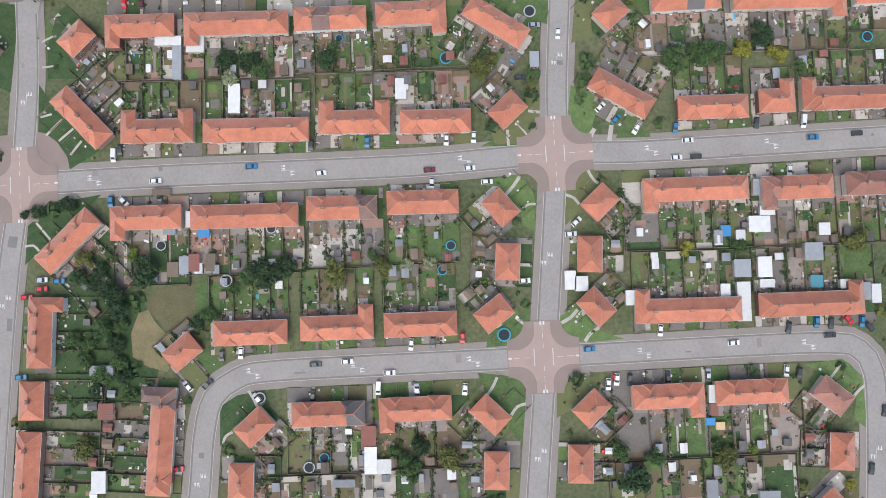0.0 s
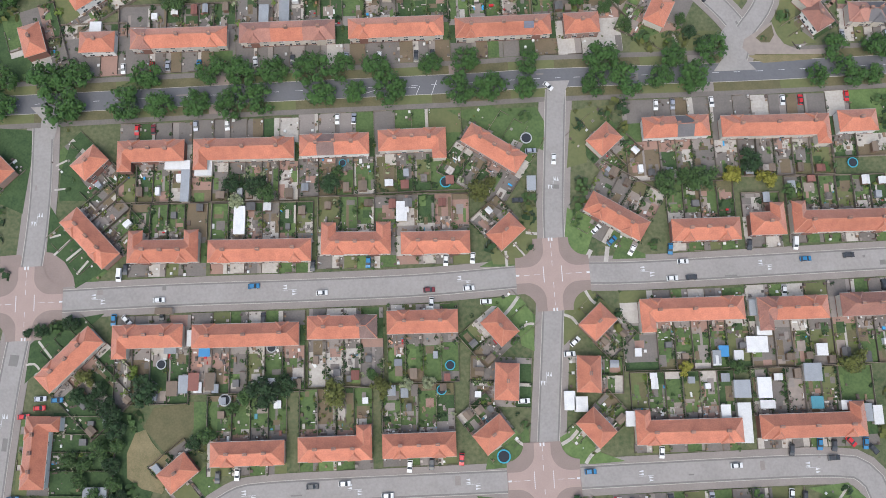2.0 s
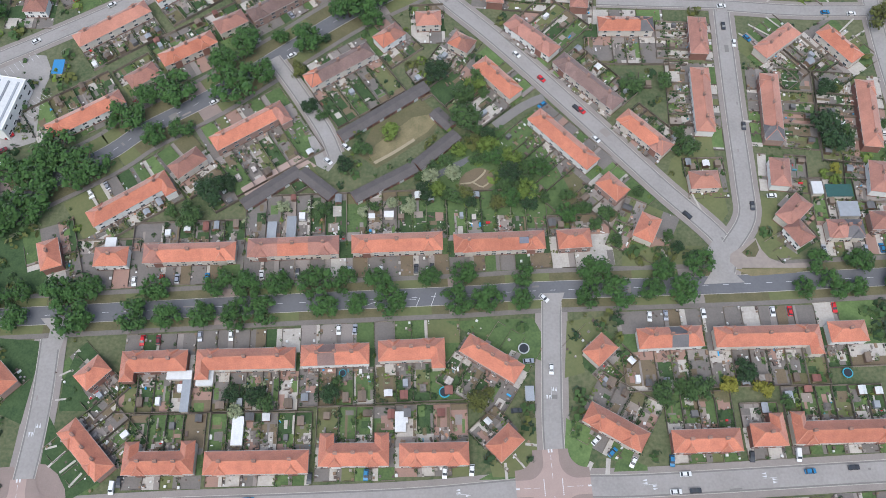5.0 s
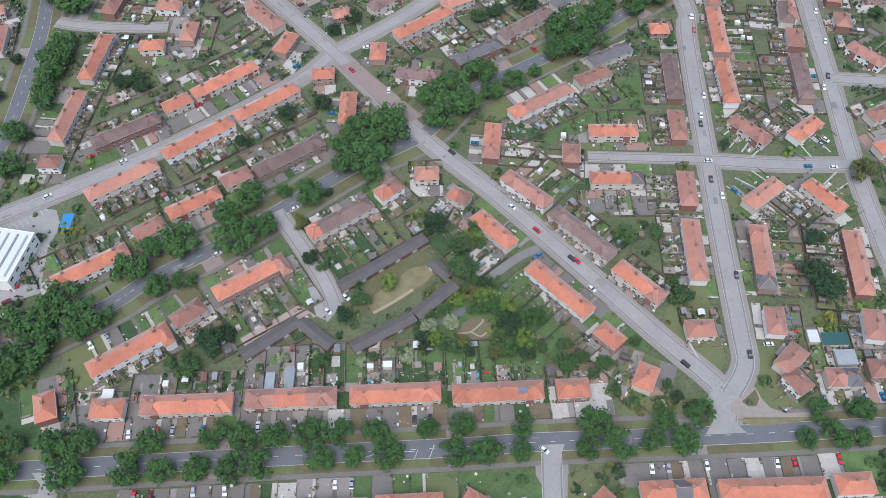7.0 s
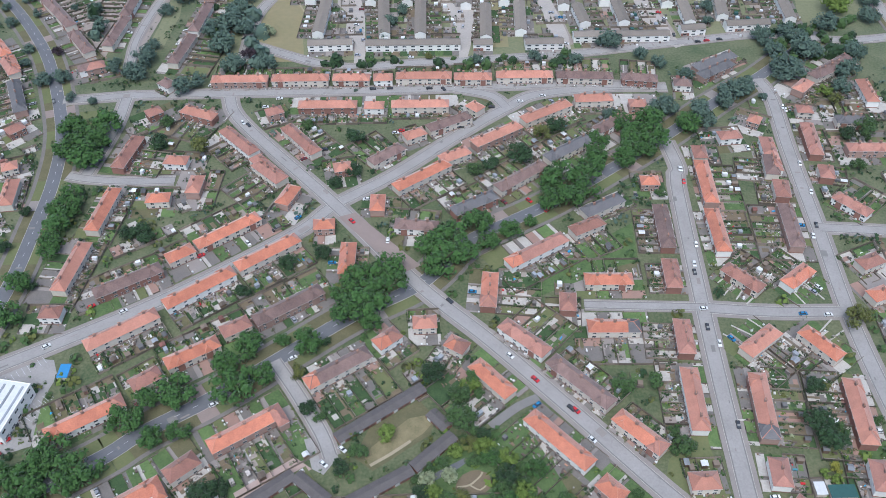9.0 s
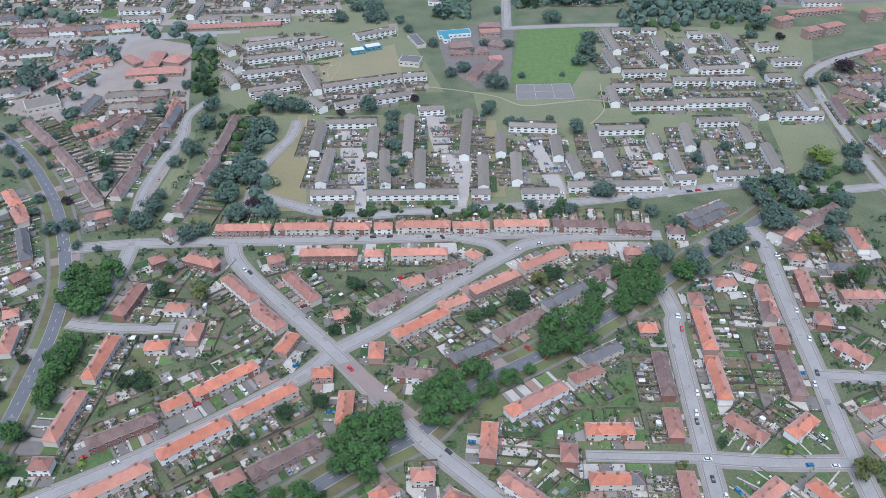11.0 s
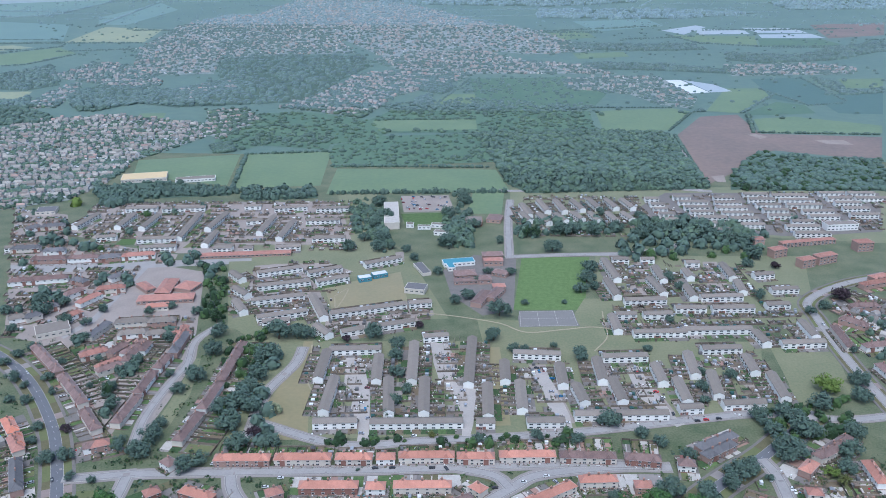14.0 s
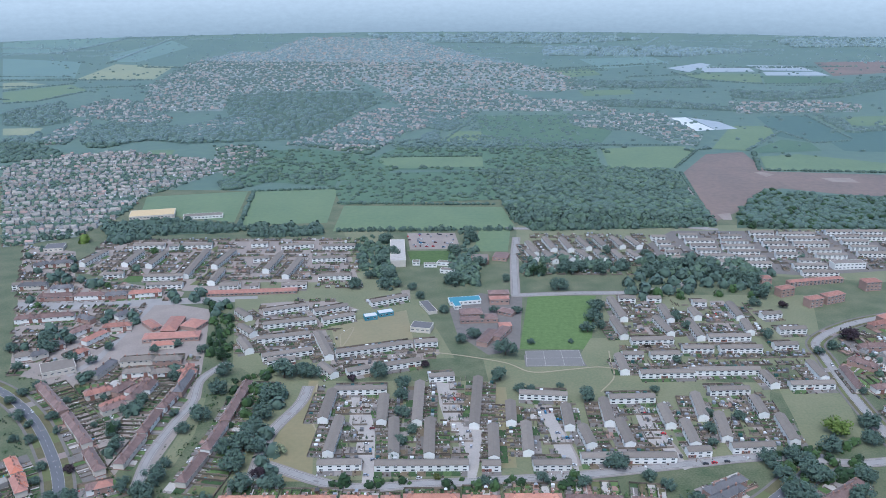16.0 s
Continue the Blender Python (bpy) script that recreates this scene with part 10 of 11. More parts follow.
clump(168.8, 898.8, 8, LEAF["f"], grove)
clump(173.9, 872.9, 8, LEAF["f"], grove)
clump(186.5, 896.1, 8, LEAF["f"], grove)
clump(190.9, 868.6, 8, LEAF["f"], grove)
clump(203.7, 891.6, 8, LEAF["f"], grove)
clump(208.0, 866.1, 8, LEAF["f"], grove)
clump(221.4, 889.3, 7, LEAF["f"], grove)
clump(226.3, 870.3, 8, LEAF["f"], grove)
clump(238.7, 886.6, 7, LEAF["f"], grove)
clump(158.5, 847.4, 8, LEAF["f"], grove)
clump(168.2, 835.0, 8, LEAF["m"], grove)
clump(181.2, 845.2, 8, LEAF["f"], grove)
clump(190.9, 833.9, 6, LEAF["m"], grove)
clump(201.9, 848.2, 7, LEAF["f"], grove)
clump(243.2, 866.5, 7, LEAF["f"], grove)
clump(254.2, 875.9, 6, LEAF["f"], grove)
clump(259.7, 862.3, 7, LEAF["f"], grove)
clump(271.4, 867.8, 7, LEAF["f"], grove)
clump(274.3, 851.6, 7, LEAF["f"], grove)
clump(266.0, 840.5, 6, LEAF["m"], grove)
clump(232.2, 841.0, 5, LEAF["m"], grove)
clump(290.4, 891.2, 6, LEAF["f"], grove)
clump(303.1, 905.8, 6, LEAF["f"], grove)
clump(143.3, 840.7, 7, LEAF["f"], grove)
clump(143.5, 865.3, 7, LEAF["f"], grove)
clump(354.3, 966.6, 5, LEAF["f"], grove)
clump(153.1, 827.5, 6, LEAF["f"], grove)
clump(249.5, 854.6, 5, LEAF["m"], grove)
patch("yard", YARD, 0.0655, (-469.7, 869.7), (-483.5, 982.6), (-165.0, 1009.8), (-139.8, 840.7), (-325.8, 822.4), (-404.7, 855.2))
patch("lawn", LAWN_O, 0.0662, (-326.4, 838.6), (-320.1, 876.5), (-334.3, 947.5), (-343.3, 959.3), (-337.7, 972.0), (-322.5, 913.0), (-309.5, 842.7))
patch("lawn", LAWN, 0.0668, (-403.0, 841.7), (-403.5, 890.7), (-388.0, 869.9), (-382.6, 846.0))
patch("yard", YARD, 0.0640, (-529.2, 866.9), (-459.5, 852.7), (-399.4, 841.9), (-324.8, 819.3), (-319.3, 785.7), (-281.4, 774.3), (-243.3, 634.0), (-255.6, 612.8), (-251.3, 548.2), (-252.8, 485.6), (-298.4, 545.9), (-372.0, 617.3), (-405.6, 626.2))
patch("yard", YARD, 0.0642, (-577.7, 961.3), (-501.8, 940.0), (-455.7, 844.4), (-524.8, 858.4))
patch("road", ASPHALT, 0.0680, (-485.1, 781.0), (-347.3, 799.5), (-240.6, 813.7), (-237.1, 800.1), (-340.8, 781.8), (-471.9, 755.4))
patch("road", ASPHALT, 0.0690, (-347.6, 784.4), (-347.6, 661.9), (-357.8, 628.5), (-353.1, 624.5), (-340.8, 657.7), (-341.9, 784.7))
patch("yard", YARD, 0.0797, (-235.2, 792.6), (-170.1, 810.8), (-133.4, 782.7), (-163.3, 750.4), (-139.6, 683.4), (-198.4, 666.8), (-222.3, 708.5))
patch("yard", YARD, 0.0799, (-141.6, 683.3), (-71.0, 713.2), (-52.9, 719.1), (-45.6, 687.9), (-55.7, 675.9), (-125.3, 646.0), (-137.0, 651.9))
patch("yard", YARD, 0.0801, (-125.8, 825.3), (-88.8, 839.8), (-85.1, 814.8), (-116.8, 801.1))
patch("yard", CONC_D, 0.0803, (148.6, 953.5), (224.5, 1063.3), (496.3, 1075.3), (440.5, 929.1), (343.4, 906.8), (243.5, 920.1))
patch("court", ASPHALT_MID, 0.1236, (29.5, 698.6), (77.9, 703.3), (80.5, 672.3), (29.9, 667.6))
b = Build()
for u in (0.0, 0.33, 0.66, 1.0):
    lo, hi = Vector((30.5, 668.6)).lerp(Vector((79.6, 673.2)), u), Vector((30.2, 697.6)).lerp(Vector((77.1, 702.2)), u)
    strip(b, [lo, hi], 0, 0.14, 0.1266, CONC)
for v in (0.0, 0.5, 1.0):
    lo, hi = Vector((30.5, 668.6)).lerp(Vector((30.2, 697.6)), v), Vector((79.6, 673.2)).lerp(Vector((77.1, 702.2)), v)
    strip(b, [lo, hi], 0, 0.14, 0.1296, CONC)
tagged(b.make("court_marking"), kind="structure")
plots(4, 0.8, (-470, 870), (-484, 983), (-165, 1010), (-140, 841), (-295, 840), (-405, 855))
plots(8, 0.75, (-529, 867), (-460, 853), (-399, 842), (-325, 819), (-322, 795), (-484, 778))
plots(6, 0.75, (-479, 769), (-349, 787), (-348, 662), (-358, 628), (-406, 626))
plots(8, 0.7, (-298, 664), (-259, 684), (-249, 644), (-257, 618), (-264, 583), (-284, 564), (-344, 619), (-340, 656), (-328, 677))
plots(40, 0.7, (-370, 612), (-341, 623), (-264, 583), (-262, 531), (-261, 485), (-295, 538), (-336, 580))
plots(4, 0.75, (-578, 961), (-502, 940), (-456, 844), (-525, 858))
plots(5, 0.9, (-140, 618), (-85, 621), (-70, 524), (-122, 522))
plots(5, 0.9, (-70, 627), (-8, 630), (-3, 528), (-64, 525))
plots(5, 0.9, (9, 606), (68, 614), (71, 539), (13, 525))
plots(6, 0.9, (85, 605), (139, 608), (151, 551), (87, 540))
plots(6, 0.9, (159, 623), (215, 631), (223, 563), (167, 552))
plots(6, 0.85, (115, 815), (167, 825), (180, 735), (128, 733))
plots(6, 0.85, (193, 811), (257, 822), (245, 751), (187, 748))
plots(6, 0.85, (115, 714), (295, 728), (275, 648), (238, 647), (232, 678), (114, 662))
plots(6, 0.85, (-235, 793), (-170, 811), (-133, 783), (-163, 750), (-140, 683), (-198, 667), (-222, 708))
plots(6, 0.85, (-142, 683), (-71, 713), (-53, 719), (-46, 688), (-56, 676), (-125, 646), (-137, 652))
plots(2, 0.7, (156, 958), (231, 1059), (494, 1071), (442, 933), (344, 910), (296, 934))
plots(30, 0.8, (322, 781), (369, 742), (290, 535), (285, 574), (296, 671))
plots(2, 0.7, (32, 893), (48, 1044), (195, 1050), (154, 898))
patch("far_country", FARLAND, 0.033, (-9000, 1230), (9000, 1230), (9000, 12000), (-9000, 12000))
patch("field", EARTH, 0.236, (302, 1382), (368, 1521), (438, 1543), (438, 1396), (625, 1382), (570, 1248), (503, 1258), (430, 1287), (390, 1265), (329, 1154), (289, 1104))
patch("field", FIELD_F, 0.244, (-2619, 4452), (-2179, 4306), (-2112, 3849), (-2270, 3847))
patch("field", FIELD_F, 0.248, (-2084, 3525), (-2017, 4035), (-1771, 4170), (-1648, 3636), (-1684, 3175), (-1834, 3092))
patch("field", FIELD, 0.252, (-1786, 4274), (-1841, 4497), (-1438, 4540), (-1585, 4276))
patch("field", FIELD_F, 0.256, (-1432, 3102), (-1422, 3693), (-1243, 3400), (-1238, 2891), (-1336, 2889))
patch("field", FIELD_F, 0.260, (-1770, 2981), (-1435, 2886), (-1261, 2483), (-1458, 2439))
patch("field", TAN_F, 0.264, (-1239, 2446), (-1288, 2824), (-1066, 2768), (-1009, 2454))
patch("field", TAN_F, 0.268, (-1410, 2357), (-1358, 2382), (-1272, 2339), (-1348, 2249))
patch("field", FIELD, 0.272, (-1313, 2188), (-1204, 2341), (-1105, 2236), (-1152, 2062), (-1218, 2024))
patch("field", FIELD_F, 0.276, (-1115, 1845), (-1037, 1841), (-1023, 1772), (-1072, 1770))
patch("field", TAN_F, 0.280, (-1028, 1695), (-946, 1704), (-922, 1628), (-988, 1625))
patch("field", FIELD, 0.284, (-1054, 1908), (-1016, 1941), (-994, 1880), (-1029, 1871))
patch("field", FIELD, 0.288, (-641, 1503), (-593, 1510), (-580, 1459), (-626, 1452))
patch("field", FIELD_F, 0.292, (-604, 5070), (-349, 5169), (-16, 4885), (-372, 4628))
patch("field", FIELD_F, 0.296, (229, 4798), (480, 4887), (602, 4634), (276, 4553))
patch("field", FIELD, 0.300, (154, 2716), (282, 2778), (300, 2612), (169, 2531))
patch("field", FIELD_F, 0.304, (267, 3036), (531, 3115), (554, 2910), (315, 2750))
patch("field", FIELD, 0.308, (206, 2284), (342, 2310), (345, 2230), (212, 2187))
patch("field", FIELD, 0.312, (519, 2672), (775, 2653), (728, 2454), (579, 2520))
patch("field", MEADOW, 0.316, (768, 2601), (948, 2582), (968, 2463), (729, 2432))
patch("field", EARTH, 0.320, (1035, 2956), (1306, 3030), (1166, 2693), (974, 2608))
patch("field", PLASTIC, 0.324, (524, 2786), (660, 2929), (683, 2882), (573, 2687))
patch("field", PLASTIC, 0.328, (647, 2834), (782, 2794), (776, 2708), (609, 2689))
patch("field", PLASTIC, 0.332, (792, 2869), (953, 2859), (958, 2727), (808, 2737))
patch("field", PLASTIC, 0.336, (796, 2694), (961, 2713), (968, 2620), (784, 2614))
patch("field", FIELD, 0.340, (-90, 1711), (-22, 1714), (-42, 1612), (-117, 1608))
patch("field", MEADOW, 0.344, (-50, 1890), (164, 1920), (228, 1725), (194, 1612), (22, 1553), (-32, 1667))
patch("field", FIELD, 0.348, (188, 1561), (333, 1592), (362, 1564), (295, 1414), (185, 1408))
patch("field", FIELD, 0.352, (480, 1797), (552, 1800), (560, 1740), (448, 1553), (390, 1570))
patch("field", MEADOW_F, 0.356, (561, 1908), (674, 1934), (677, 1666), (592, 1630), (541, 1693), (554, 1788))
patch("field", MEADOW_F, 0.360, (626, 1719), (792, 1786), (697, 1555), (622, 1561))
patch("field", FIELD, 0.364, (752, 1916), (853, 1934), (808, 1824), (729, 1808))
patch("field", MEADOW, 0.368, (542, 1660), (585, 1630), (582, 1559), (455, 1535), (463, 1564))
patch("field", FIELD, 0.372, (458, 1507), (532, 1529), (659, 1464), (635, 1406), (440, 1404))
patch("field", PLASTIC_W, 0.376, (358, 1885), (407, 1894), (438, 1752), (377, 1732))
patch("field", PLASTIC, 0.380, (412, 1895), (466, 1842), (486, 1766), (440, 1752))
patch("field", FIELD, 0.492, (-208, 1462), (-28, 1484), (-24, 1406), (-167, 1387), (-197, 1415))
COURTS.append([(-208, 1462), (-28, 1484), (-24, 1406), (-167, 1387), (-197, 1415)])
patch("field", YARD, 0.388, (415, 1388), (430, 1392), (444, 1374), (427, 1358))
patch("field", YARD, 0.392, (510, 1354), (556, 1357), (560, 1328), (520, 1330))
patch("field", YARD, 0.396, (300, 1141), (319, 1148), (314, 1115), (302, 1115))
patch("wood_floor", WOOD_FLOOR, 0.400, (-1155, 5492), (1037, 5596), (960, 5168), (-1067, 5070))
wood(420, 9, 16, "ff", (-1155, 5492), (1037, 5596), (960, 5168), (-1067, 5070))
patch("wood_floor", WOOD_FLOOR, 0.404, (-633, 3992), (248, 4066), (616, 3783), (220, 3572), (-437, 3659))
wood(520, 8, 14, "ff", (-633, 3992), (248, 4066), (616, 3783), (220, 3572), (-437, 3659))
patch("wood_floor", WOOD_FLOOR, 0.408, (168, 3431), (649, 3442), (960, 3320), (630, 3118), (155, 3143))
wood(420, 8, 14, "ff", (168, 3431), (649, 3442), (960, 3320), (630, 3118), (155, 3143))
patch("wood_floor", WOOD_FLOOR, 0.412, (922, 4636), (2039, 4806), (1879, 4418), (973, 4338))
wood(300, 8, 14, "ff", (922, 4636), (2039, 4806), (1879, 4418), (973, 4338))
patch("wood_floor", WOOD_FLOOR, 0.416, (1137, 3792), (1669, 3910), (1502, 3505), (1124, 3452))
wood(300, 7, 12, "ff", (1137, 3792), (1669, 3910), (1502, 3505), (1124, 3452))
patch("wood_floor", WOOD_FLOOR, 0.420, (-3293, 5621), (-1734, 5734), (-1596, 5273), (-3033, 5170))
wood(360, 6, 11, "ff", (-3293, 5621), (-1734, 5734), (-1596, 5273), (-3033, 5170))
patch("wood_floor", WOOD_FLOOR, 0.424, (174, 2482), (548, 2448), (575, 2360), (360, 2332), (182, 2368))
wood(420, 5, 9, "ff", (174, 2482), (548, 2448), (575, 2360), (360, 2332), (182, 2368))
patch("wood_floor", WOOD_FLOOR, 0.428, (604, 2299), (782, 2266), (921, 2416), (1113, 2562), (1027, 2356), (840, 2192), (657, 2132), (576, 2182))
wood(520, 5, 9, "ff", (604, 2299), (782, 2266), (921, 2416), (1113, 2562), (1027, 2356), (840, 2192), (657, 2132), (576, 2182))
patch("wood_floor", WOOD_FLOOR, 0.432, (221, 2133), (398, 2122), (541, 2043), (526, 1980), (367, 2020), (212, 2030))
wood(300, 4, 7, "ff", (221, 2133), (398, 2122), (541, 2043), (526, 1980), (367, 2020), (212, 2030))
patch("wood_floor", WOOD_FLOOR, 0.436, (701, 1942), (732, 1860), (710, 1770), (802, 1811), (782, 1761), (696, 1734), (691, 1845))
wood(160, 4, 7, "ff", (701, 1942), (732, 1860), (710, 1770), (802, 1811), (782, 1761), (696, 1734), (691, 1845))
patch("wood_floor", WOOD_FLOOR, 0.440, (-694, 2153), (-563, 2216), (-340, 2224), (-294, 2043), (-335, 1856), (-340, 1737), (-371, 1619), (-475, 1592), (-587, 1566), (-655, 1723), (-602, 1860))
wood(900, 5, 8, "ff", (-694, 2153), (-563, 2216), (-340, 2224), (-294, 2043), (-335, 1856), (-340, 1737), (-371, 1619), (-475, 1592), (-587, 1566), (-655, 1723), (-602, 1860))
patch("wood_floor", WOOD_FLOOR, 0.444, (-851, 1654), (-838, 1780), (-648, 1736), (-584, 1556), (-676, 1594), (-731, 1519), (-763, 1517))
wood(520, 4, 7, "ff", (-851, 1654), (-838, 1780), (-648, 1736), (-584, 1556), (-676, 1594), (-731, 1519), (-763, 1517))
patch("wood_floor", WOOD_FLOOR, 0.448, (-1127, 1913), (-1073, 2047), (-924, 1776), (-964, 1710), (-1050, 1732), (-1136, 1882))
wood(300, 4, 7, "ff", (-1127, 1913), (-1073, 2047), (-924, 1776), (-964, 1710), (-1050, 1732), (-1136, 1882))
patch("wood_floor", WOOD_FLOOR, 0.452, (-969, 1592), (-920, 1651), (-858, 1513), (-786, 1477), (-779, 1422), (-854, 1392))
wood(300, 4, 7, "ff", (-969, 1592), (-920, 1651), (-858, 1513), (-786, 1477), (-779, 1422), (-854, 1392))
patch("wood_floor", WOOD_FLOOR, 0.456, (-168, 1863), (-100, 1888), (-82, 1773), (-102, 1711), (-151, 1745))
wood(260, 4, 6.5, "ff", (-168, 1863), (-100, 1888), (-82, 1773), (-102, 1711), (-151, 1745))
patch("wood_floor", WOOD_FLOOR, 0.460, (-147, 1674), (-122, 1710), (-118, 1619), (-148, 1596))
wood(170, 3.5, 6, "ff", (-147, 1674), (-122, 1710), (-118, 1619), (-148, 1596))
patch("meadow", MEADOW, 0.464, (-421, 1513), (-330, 1527), (-216, 1466), (-185, 1544), (178, 1560), (172, 1408), (-16, 1383), (-175, 1375), (-179, 1336), (-245, 1296), (-381, 1296), (-440, 1403))
wood(640, 2.6, 5, "ffh", (-421, 1513), (-330, 1527), (-216, 1466), (-185, 1544), (178, 1560), (172, 1408), (-16, 1383), (-175, 1375), (-179, 1336), (-245, 1296), (-381, 1296), (-440, 1403))
wood(460, 2.6, 5, "fh", (-214, 1604), (-32, 1667), (192, 1601), (187, 1551), (-184, 1534))
wood(200, 2.6, 5, "fh", (-126, 1894), (165, 1935), (200, 1678), (-20, 1613))
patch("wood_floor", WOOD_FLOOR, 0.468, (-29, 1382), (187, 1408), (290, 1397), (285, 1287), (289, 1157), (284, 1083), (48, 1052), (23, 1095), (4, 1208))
wood(2200, 3.0, 5.6, "ffh", (-29, 1382), (187, 1408), (290, 1397), (285, 1287), (289, 1157), (284, 1083), (48, 1052), (23, 1095), (4, 1208))
patch("meadow", MEADOW, 0.472, (-244, 1288), (-172, 1352), (-25, 1374), (4, 1201), (-221, 1160), (-241, 1227))
wood(260, 2.2, 4.5, "ffh", (-244, 1288), (-172, 1352), (-25, 1374), (4, 1201), (-221, 1160), (-241, 1227))
patch("wood_floor", WOOD_FLOOR, 0.476, (328, 1148), (389, 1258), (421, 1280), (410, 1222), (492, 1251), (565, 1236), (505, 1090), (311, 1080))
wood(500, 3.4, 6, "ffg", (328, 1148), (389, 1258), (421, 1280), (410, 1222), (492, 1251), (565, 1236), (505, 1090), (311, 1080))
patch("meadow", MEADOW, 0.480, (-448, 1354), (-395, 1381), (-255, 1348), (-248, 1260), (-359, 1283), (-378, 1254), (-435, 1294))
wood(110, 2.6, 5, "ff", (-448, 1354), (-395, 1381), (-255, 1348), (-248, 1260), (-359, 1283), (-378, 1254), (-435, 1294))
patch("wood_floor", WOOD_FLOOR, 0.484, (-435, 1279), (-408, 1295), (-388, 1240), (-417, 1232))
wood(120, 3, 6, "ff", (-435, 1279), (-408, 1295), (-388, 1240), (-417, 1232))
wood(120, 3, 5, "ff", (-496, 1038), (-319, 1047), (-314, 1028), (-484, 1009))
patch("wood_floor", WOOD_FLOOR, 0.488, (-516, 1047), (-470, 1039), (-431, 989), (-477, 978))
wood(140, 3.4, 6, "ff", (-516, 1047), (-470, 1039), (-431, 989), (-477, 978))
patch("wood_floor", WOOD_FLOOR, 0.492, (-322, 1047), (-232, 1061), (-216, 1019), (-307, 1005))
wood(110, 3.4, 5.5, "ff", (-322, 1047), (-232, 1061), (-216, 1019), (-307, 1005))
patch("wood_floor", WOOD_FLOOR, 0.496, (-563, 1161), (-539, 1193), (-512, 1139), (-512, 1083), (-532, 1093))
wood(120, 3, 5, "ff", (-563, 1161), (-539, 1193), (-512, 1139), (-512, 1083), (-532, 1093))
hedge(-1444, 2415, -1004, 2442, 5)
hedge(-1642, 3136, -1648, 3636, 6)
hedge(-1648, 3636, -1709, 4170, 6)
hedge(-1324, 2208, -1199, 2364, 5)
hedge(-1812, 3054, -1662, 3175, 5)
hedge(-1209, 2007, -1143, 2044, 5)
hedge(-1143, 2044, -1096, 2216, 5)
hedge(-2204, 3733, -2021, 4100, 6)
hedge(-1322, 2856, -1443, 3747, 6)
hedge(519, 2672, 574, 2496, 5)
hedge(574, 2496, 721, 2431, 5)
hedge(721, 2431, 959, 2440, 5)
hedge(549, 1788, 592, 1630, 4)
hedge(592, 1630, 673, 1655, 4)
hedge(562, 1740, 448, 1553, 4)
hedge(295, 1414, 361, 1559, 3.5)
hedge(361, 1559, 392, 1570, 3.5)
hedge(170, 1590, 338, 1598, 3.5)
hedge(674, 1934, 677, 1666, 4)
hedge(429, 1404, 632, 1398, 4)
hedge(-187, 1472, -26, 1484, 3.5)
hedge(-50, 1897, -106, 1609, 3.5)
hedge(164, 1920, 228, 1725, 4)
hedge(297, 1382, 285, 1088, 3)
hedge(138, 2745, 554, 2910, 6)
hedge(455, 1535, 429, 1404, 5)
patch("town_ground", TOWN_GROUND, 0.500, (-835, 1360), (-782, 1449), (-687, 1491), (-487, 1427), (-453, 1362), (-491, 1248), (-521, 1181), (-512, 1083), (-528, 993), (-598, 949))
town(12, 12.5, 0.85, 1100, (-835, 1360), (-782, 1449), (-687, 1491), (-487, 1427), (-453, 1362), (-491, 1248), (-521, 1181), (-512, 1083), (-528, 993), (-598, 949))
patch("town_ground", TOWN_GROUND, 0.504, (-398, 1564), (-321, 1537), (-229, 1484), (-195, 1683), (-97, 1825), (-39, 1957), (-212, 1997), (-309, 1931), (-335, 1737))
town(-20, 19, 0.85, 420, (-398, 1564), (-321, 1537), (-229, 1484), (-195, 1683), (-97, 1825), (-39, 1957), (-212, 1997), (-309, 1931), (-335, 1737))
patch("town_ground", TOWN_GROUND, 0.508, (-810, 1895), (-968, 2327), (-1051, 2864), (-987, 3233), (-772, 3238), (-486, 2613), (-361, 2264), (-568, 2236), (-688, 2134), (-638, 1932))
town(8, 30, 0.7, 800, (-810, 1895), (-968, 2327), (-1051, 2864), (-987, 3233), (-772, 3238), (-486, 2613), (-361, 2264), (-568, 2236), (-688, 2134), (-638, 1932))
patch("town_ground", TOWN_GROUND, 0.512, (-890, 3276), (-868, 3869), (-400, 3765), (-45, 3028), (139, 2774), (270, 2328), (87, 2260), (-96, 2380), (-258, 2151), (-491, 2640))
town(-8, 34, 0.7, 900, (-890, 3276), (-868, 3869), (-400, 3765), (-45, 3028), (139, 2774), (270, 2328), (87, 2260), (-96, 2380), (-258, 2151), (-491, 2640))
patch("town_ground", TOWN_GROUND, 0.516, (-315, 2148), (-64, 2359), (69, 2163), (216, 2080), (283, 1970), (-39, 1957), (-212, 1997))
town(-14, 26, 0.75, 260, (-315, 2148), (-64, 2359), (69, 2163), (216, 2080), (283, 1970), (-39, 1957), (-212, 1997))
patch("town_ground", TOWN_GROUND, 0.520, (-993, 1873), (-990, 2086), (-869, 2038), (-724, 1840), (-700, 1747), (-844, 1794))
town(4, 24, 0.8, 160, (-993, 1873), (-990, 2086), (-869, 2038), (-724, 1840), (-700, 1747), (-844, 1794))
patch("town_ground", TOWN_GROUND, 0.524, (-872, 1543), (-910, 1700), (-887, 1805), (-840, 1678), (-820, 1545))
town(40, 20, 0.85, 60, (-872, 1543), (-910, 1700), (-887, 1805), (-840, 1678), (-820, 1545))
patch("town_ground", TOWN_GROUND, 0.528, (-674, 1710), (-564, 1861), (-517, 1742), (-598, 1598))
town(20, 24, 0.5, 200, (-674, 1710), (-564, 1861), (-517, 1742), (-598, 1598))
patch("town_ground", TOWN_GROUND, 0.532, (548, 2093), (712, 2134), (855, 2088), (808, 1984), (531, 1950))
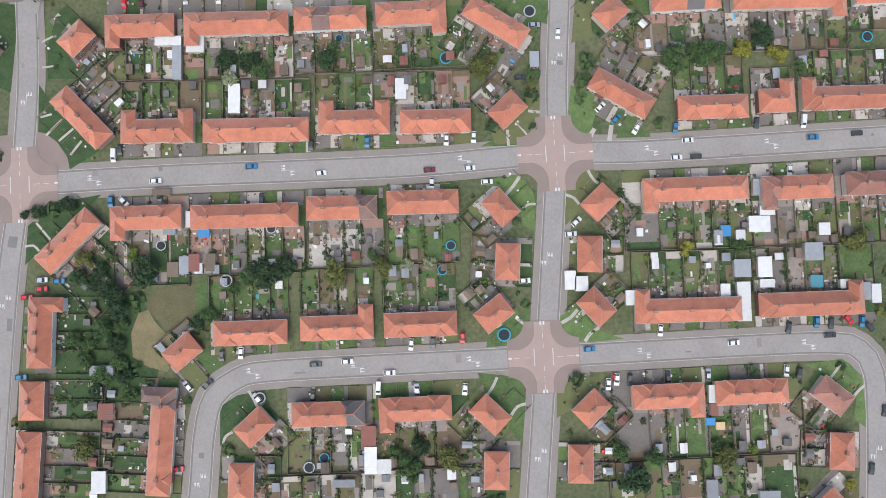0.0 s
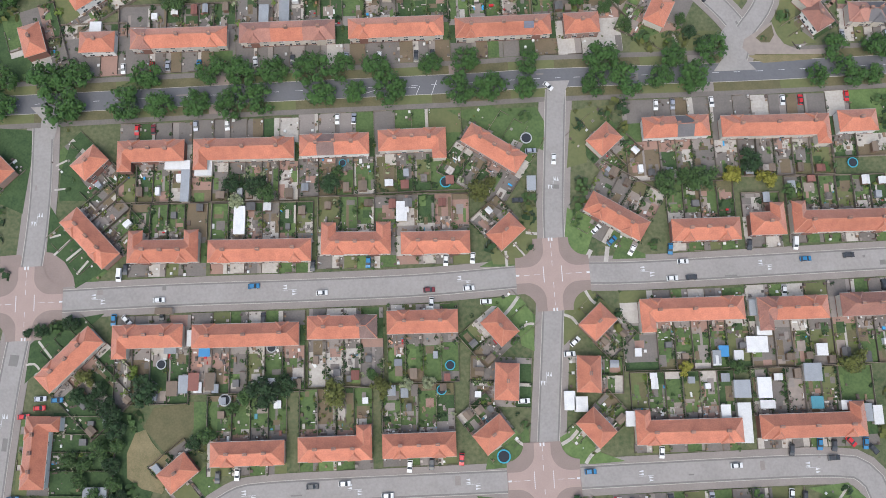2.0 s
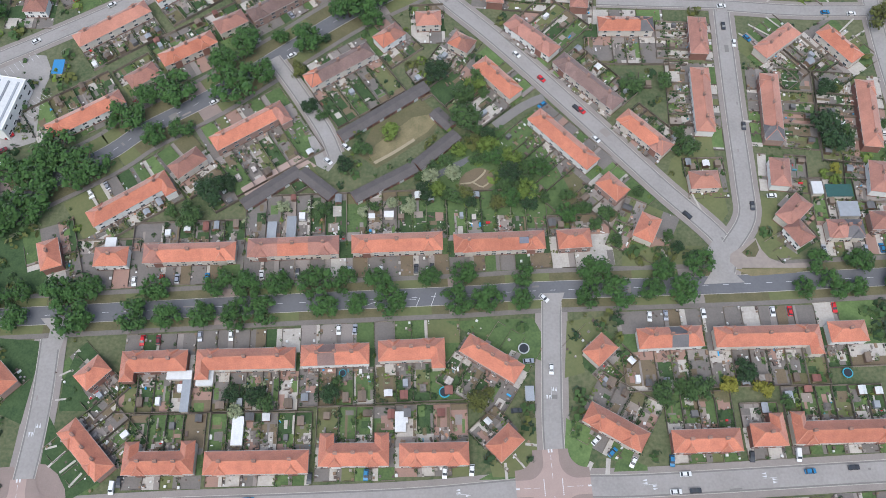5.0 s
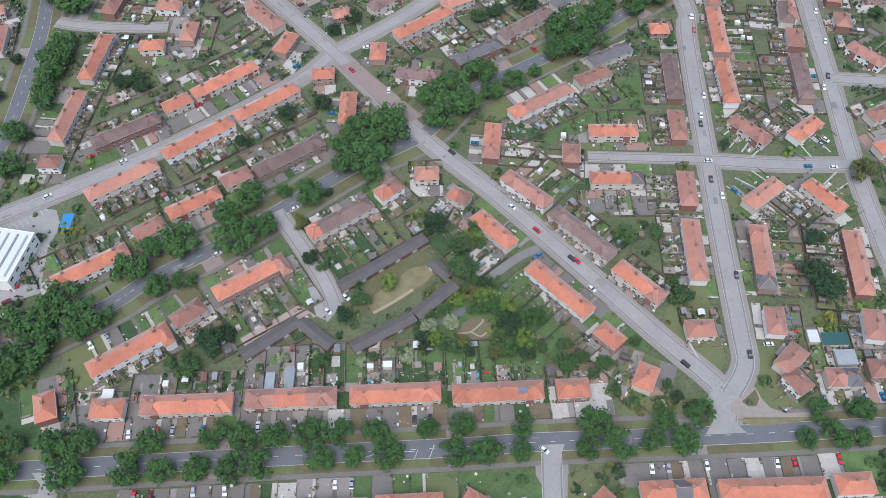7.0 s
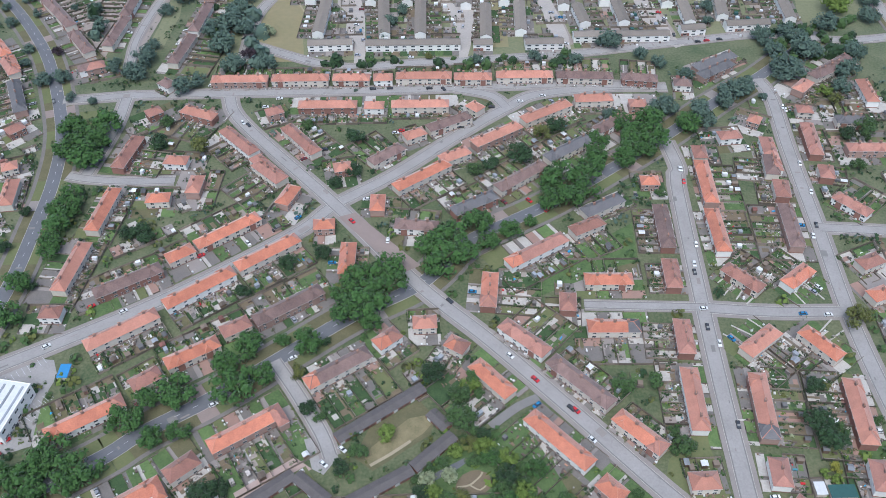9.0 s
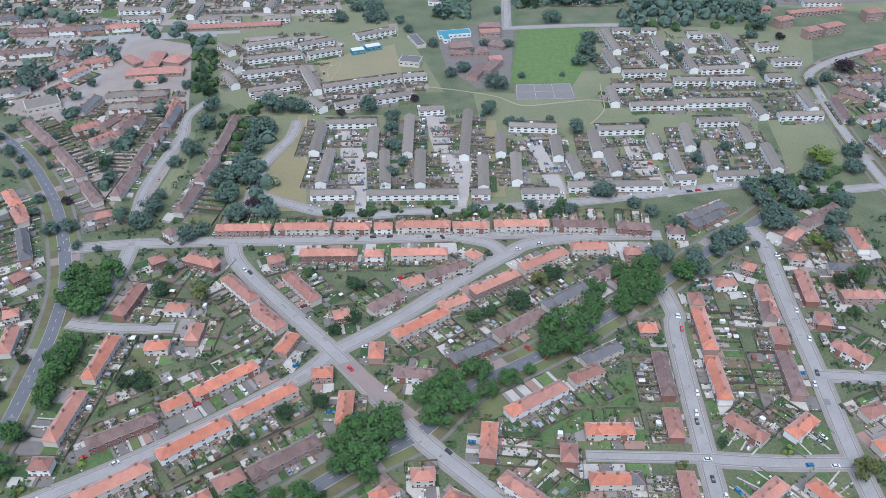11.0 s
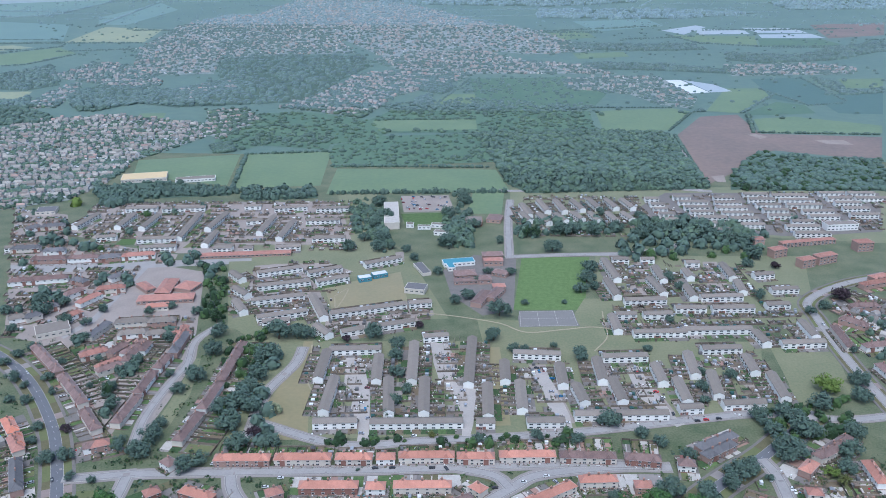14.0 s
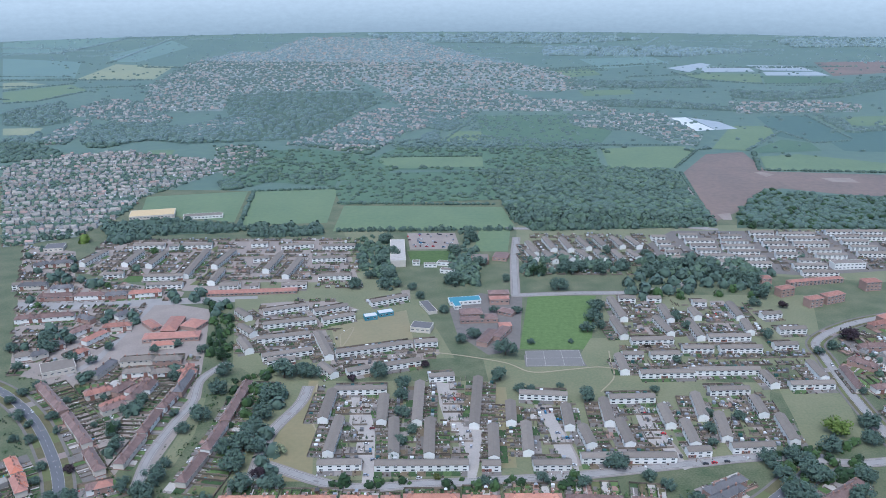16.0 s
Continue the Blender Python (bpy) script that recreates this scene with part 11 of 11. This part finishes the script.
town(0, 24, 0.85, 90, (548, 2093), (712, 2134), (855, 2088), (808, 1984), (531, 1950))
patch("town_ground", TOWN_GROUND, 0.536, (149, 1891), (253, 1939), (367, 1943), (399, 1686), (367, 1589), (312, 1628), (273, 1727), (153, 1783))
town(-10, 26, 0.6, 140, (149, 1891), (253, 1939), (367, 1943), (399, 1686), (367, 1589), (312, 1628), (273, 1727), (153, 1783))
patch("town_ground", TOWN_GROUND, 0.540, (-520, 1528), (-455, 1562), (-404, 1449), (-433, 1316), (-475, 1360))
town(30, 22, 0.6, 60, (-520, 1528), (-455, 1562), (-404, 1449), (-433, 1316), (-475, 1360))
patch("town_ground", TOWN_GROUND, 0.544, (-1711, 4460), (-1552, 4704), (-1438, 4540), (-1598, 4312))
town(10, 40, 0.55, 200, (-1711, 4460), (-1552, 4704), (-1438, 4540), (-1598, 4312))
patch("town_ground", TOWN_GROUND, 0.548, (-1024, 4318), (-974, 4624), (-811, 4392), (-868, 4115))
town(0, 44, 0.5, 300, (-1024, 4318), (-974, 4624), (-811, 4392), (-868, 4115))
wood(150, 3, 6.5, "fh", (164.0, 942.4), (221.5, 959.1), (296.0, 924.2), (288.6, 862.5), (266.1, 878.2), (210.7, 901.7), (159.9, 890.2))
wood(70, 3, 6, "fh", (28.4, 935.7), (96.9, 946.9), (135.9, 948.9), (143.7, 907.4), (86.7, 895.5), (30.7, 883.8))
wood(45, 2.5, 5, "fh", (-157.6, 1026.8), (-125.2, 994.4), (-99.2, 826.8), (-125.0, 841.8))
wood(35, 2.5, 5, "fh", (-48.5, 1043.8), (-19.6, 1033.5), (-20.9, 957.2), (-36.3, 863.1), (-50.4, 845.5), (-53.9, 955.6))
wood(40, 2.5, 5, "gm", (-283.7, 786.4), (-260.9, 787.6), (-223.7, 659.4), (-243.4, 658.4))
wood(60, 2, 4.5, "gm", (-214.4, 627.5), (-189.2, 661.2), (-169.5, 599.9), (-173.6, 546.1), (-177.3, 499.3), (-199.0, 544.7))
wood(30, 2, 4.5, "gm", (-116.8, 486.9), (59.0, 504.6), (58.0, 490.7), (-115.1, 478.1))
wood(40, 2.5, 5, "gm", (199.4, 541.7), (261.9, 560.8), (250.9, 507.8), (197.1, 505.0))
patch("wood_floor", WOOD_FLOOR, 0.2065, (337.9, 1169.5), (445.6, 1266.9), (553.2, 1194.7), (559.6, 1088.2), (335.5, 1076.7))
wood(368, 3.3, 5.9, "ff", (337.9, 1169.5), (445.6, 1266.9), (553.2, 1194.7), (559.6, 1088.2), (335.5, 1076.7))
wood(138, 2.6, 4.6, "fh", (-175.9, 1014.8), (-119.5, 962.6), (-106.0, 850.8), (-147.7, 883.4))
wood(138, 2.6, 4.6, "fh", (-50.9, 945.6), (-17.9, 947.4), (-15.5, 855.6), (-45.6, 854.0))
patch("wood_floor", WOOD_FLOOR, 0.2345, (-507.9, 1056.6), (-442.3, 1086.4), (-338.6, 1053.4), (-329.9, 1024.6), (-481.4, 997.4))
wood(110, 3, 5, "ff", (-507.9, 1056.6), (-442.3, 1086.4), (-338.6, 1053.4), (-329.9, 1024.6), (-481.4, 997.4))
town(45, 26, 0.85, 40, (328.4, 722.9), (442.2, 753.7), (341.8, 541.6), (304.2, 555.0))
town(50, 26, 0.85, 40, (-401.3, 481.2), (-333.7, 488.0), (-301.1, 421.9), (-254.0, 313.2), (-311.3, 310.3))
town(60, 26, 0.85, 40, (279.9, 507.6), (358.9, 511.4), (303.7, 341.3), (229.1, 337.5))
hedge(-226, 1168, 0, 1173)
hedge(-201, 1037, 26, 1056)
hedge(-336, 1055, -365, 1227)
hedge(-365, 1227, -241, 1250)
rng = random.Random(41)
for _ in range(150):
    x, y, a, ln = rng.uniform(-2600, 2400), rng.uniform(2100, 4500), rng.choice((0.05, 0.1, 0.2, 1.2, -0.15)) + rng.uniform(-0.1, 0.1), rng.uniform(120, 420)
    if abs(x + 0.17 * y) < 0.62 * y:
        hedge(x, y, x + ln * math.cos(a), y + ln * math.sin(a), rng.uniform(3.5, 6))
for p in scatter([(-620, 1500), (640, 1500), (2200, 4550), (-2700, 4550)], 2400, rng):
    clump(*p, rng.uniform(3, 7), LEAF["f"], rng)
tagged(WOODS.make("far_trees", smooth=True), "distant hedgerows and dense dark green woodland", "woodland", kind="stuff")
tagged(TOWNS.make("far_houses"), "distant pale and brown-roofed town houses", "houses", kind="stuff")
tagged(PLOTS.make("garden_ground"), kind="structure")
tagged(FAR_CARS.make("far_cars"), "small distant cars parked in yards and on streets", "cars", kind="stuff")
tagged(FENCES.make("garden_fences"), "weathered timber fences and low walls between gardens", "fence", kind="stuff")
tagged(SHRUBS.make("garden_shrubs"), "mixed green shrubs and bushes in gardens", "shrub", kind="stuff")
tagged(BITS.make("garden_clutter"), "scattered garden furniture, bins and small huts", "clutter", kind="stuff")

# ---- pale distance beyond the country, a glowing ring of painted haze ----
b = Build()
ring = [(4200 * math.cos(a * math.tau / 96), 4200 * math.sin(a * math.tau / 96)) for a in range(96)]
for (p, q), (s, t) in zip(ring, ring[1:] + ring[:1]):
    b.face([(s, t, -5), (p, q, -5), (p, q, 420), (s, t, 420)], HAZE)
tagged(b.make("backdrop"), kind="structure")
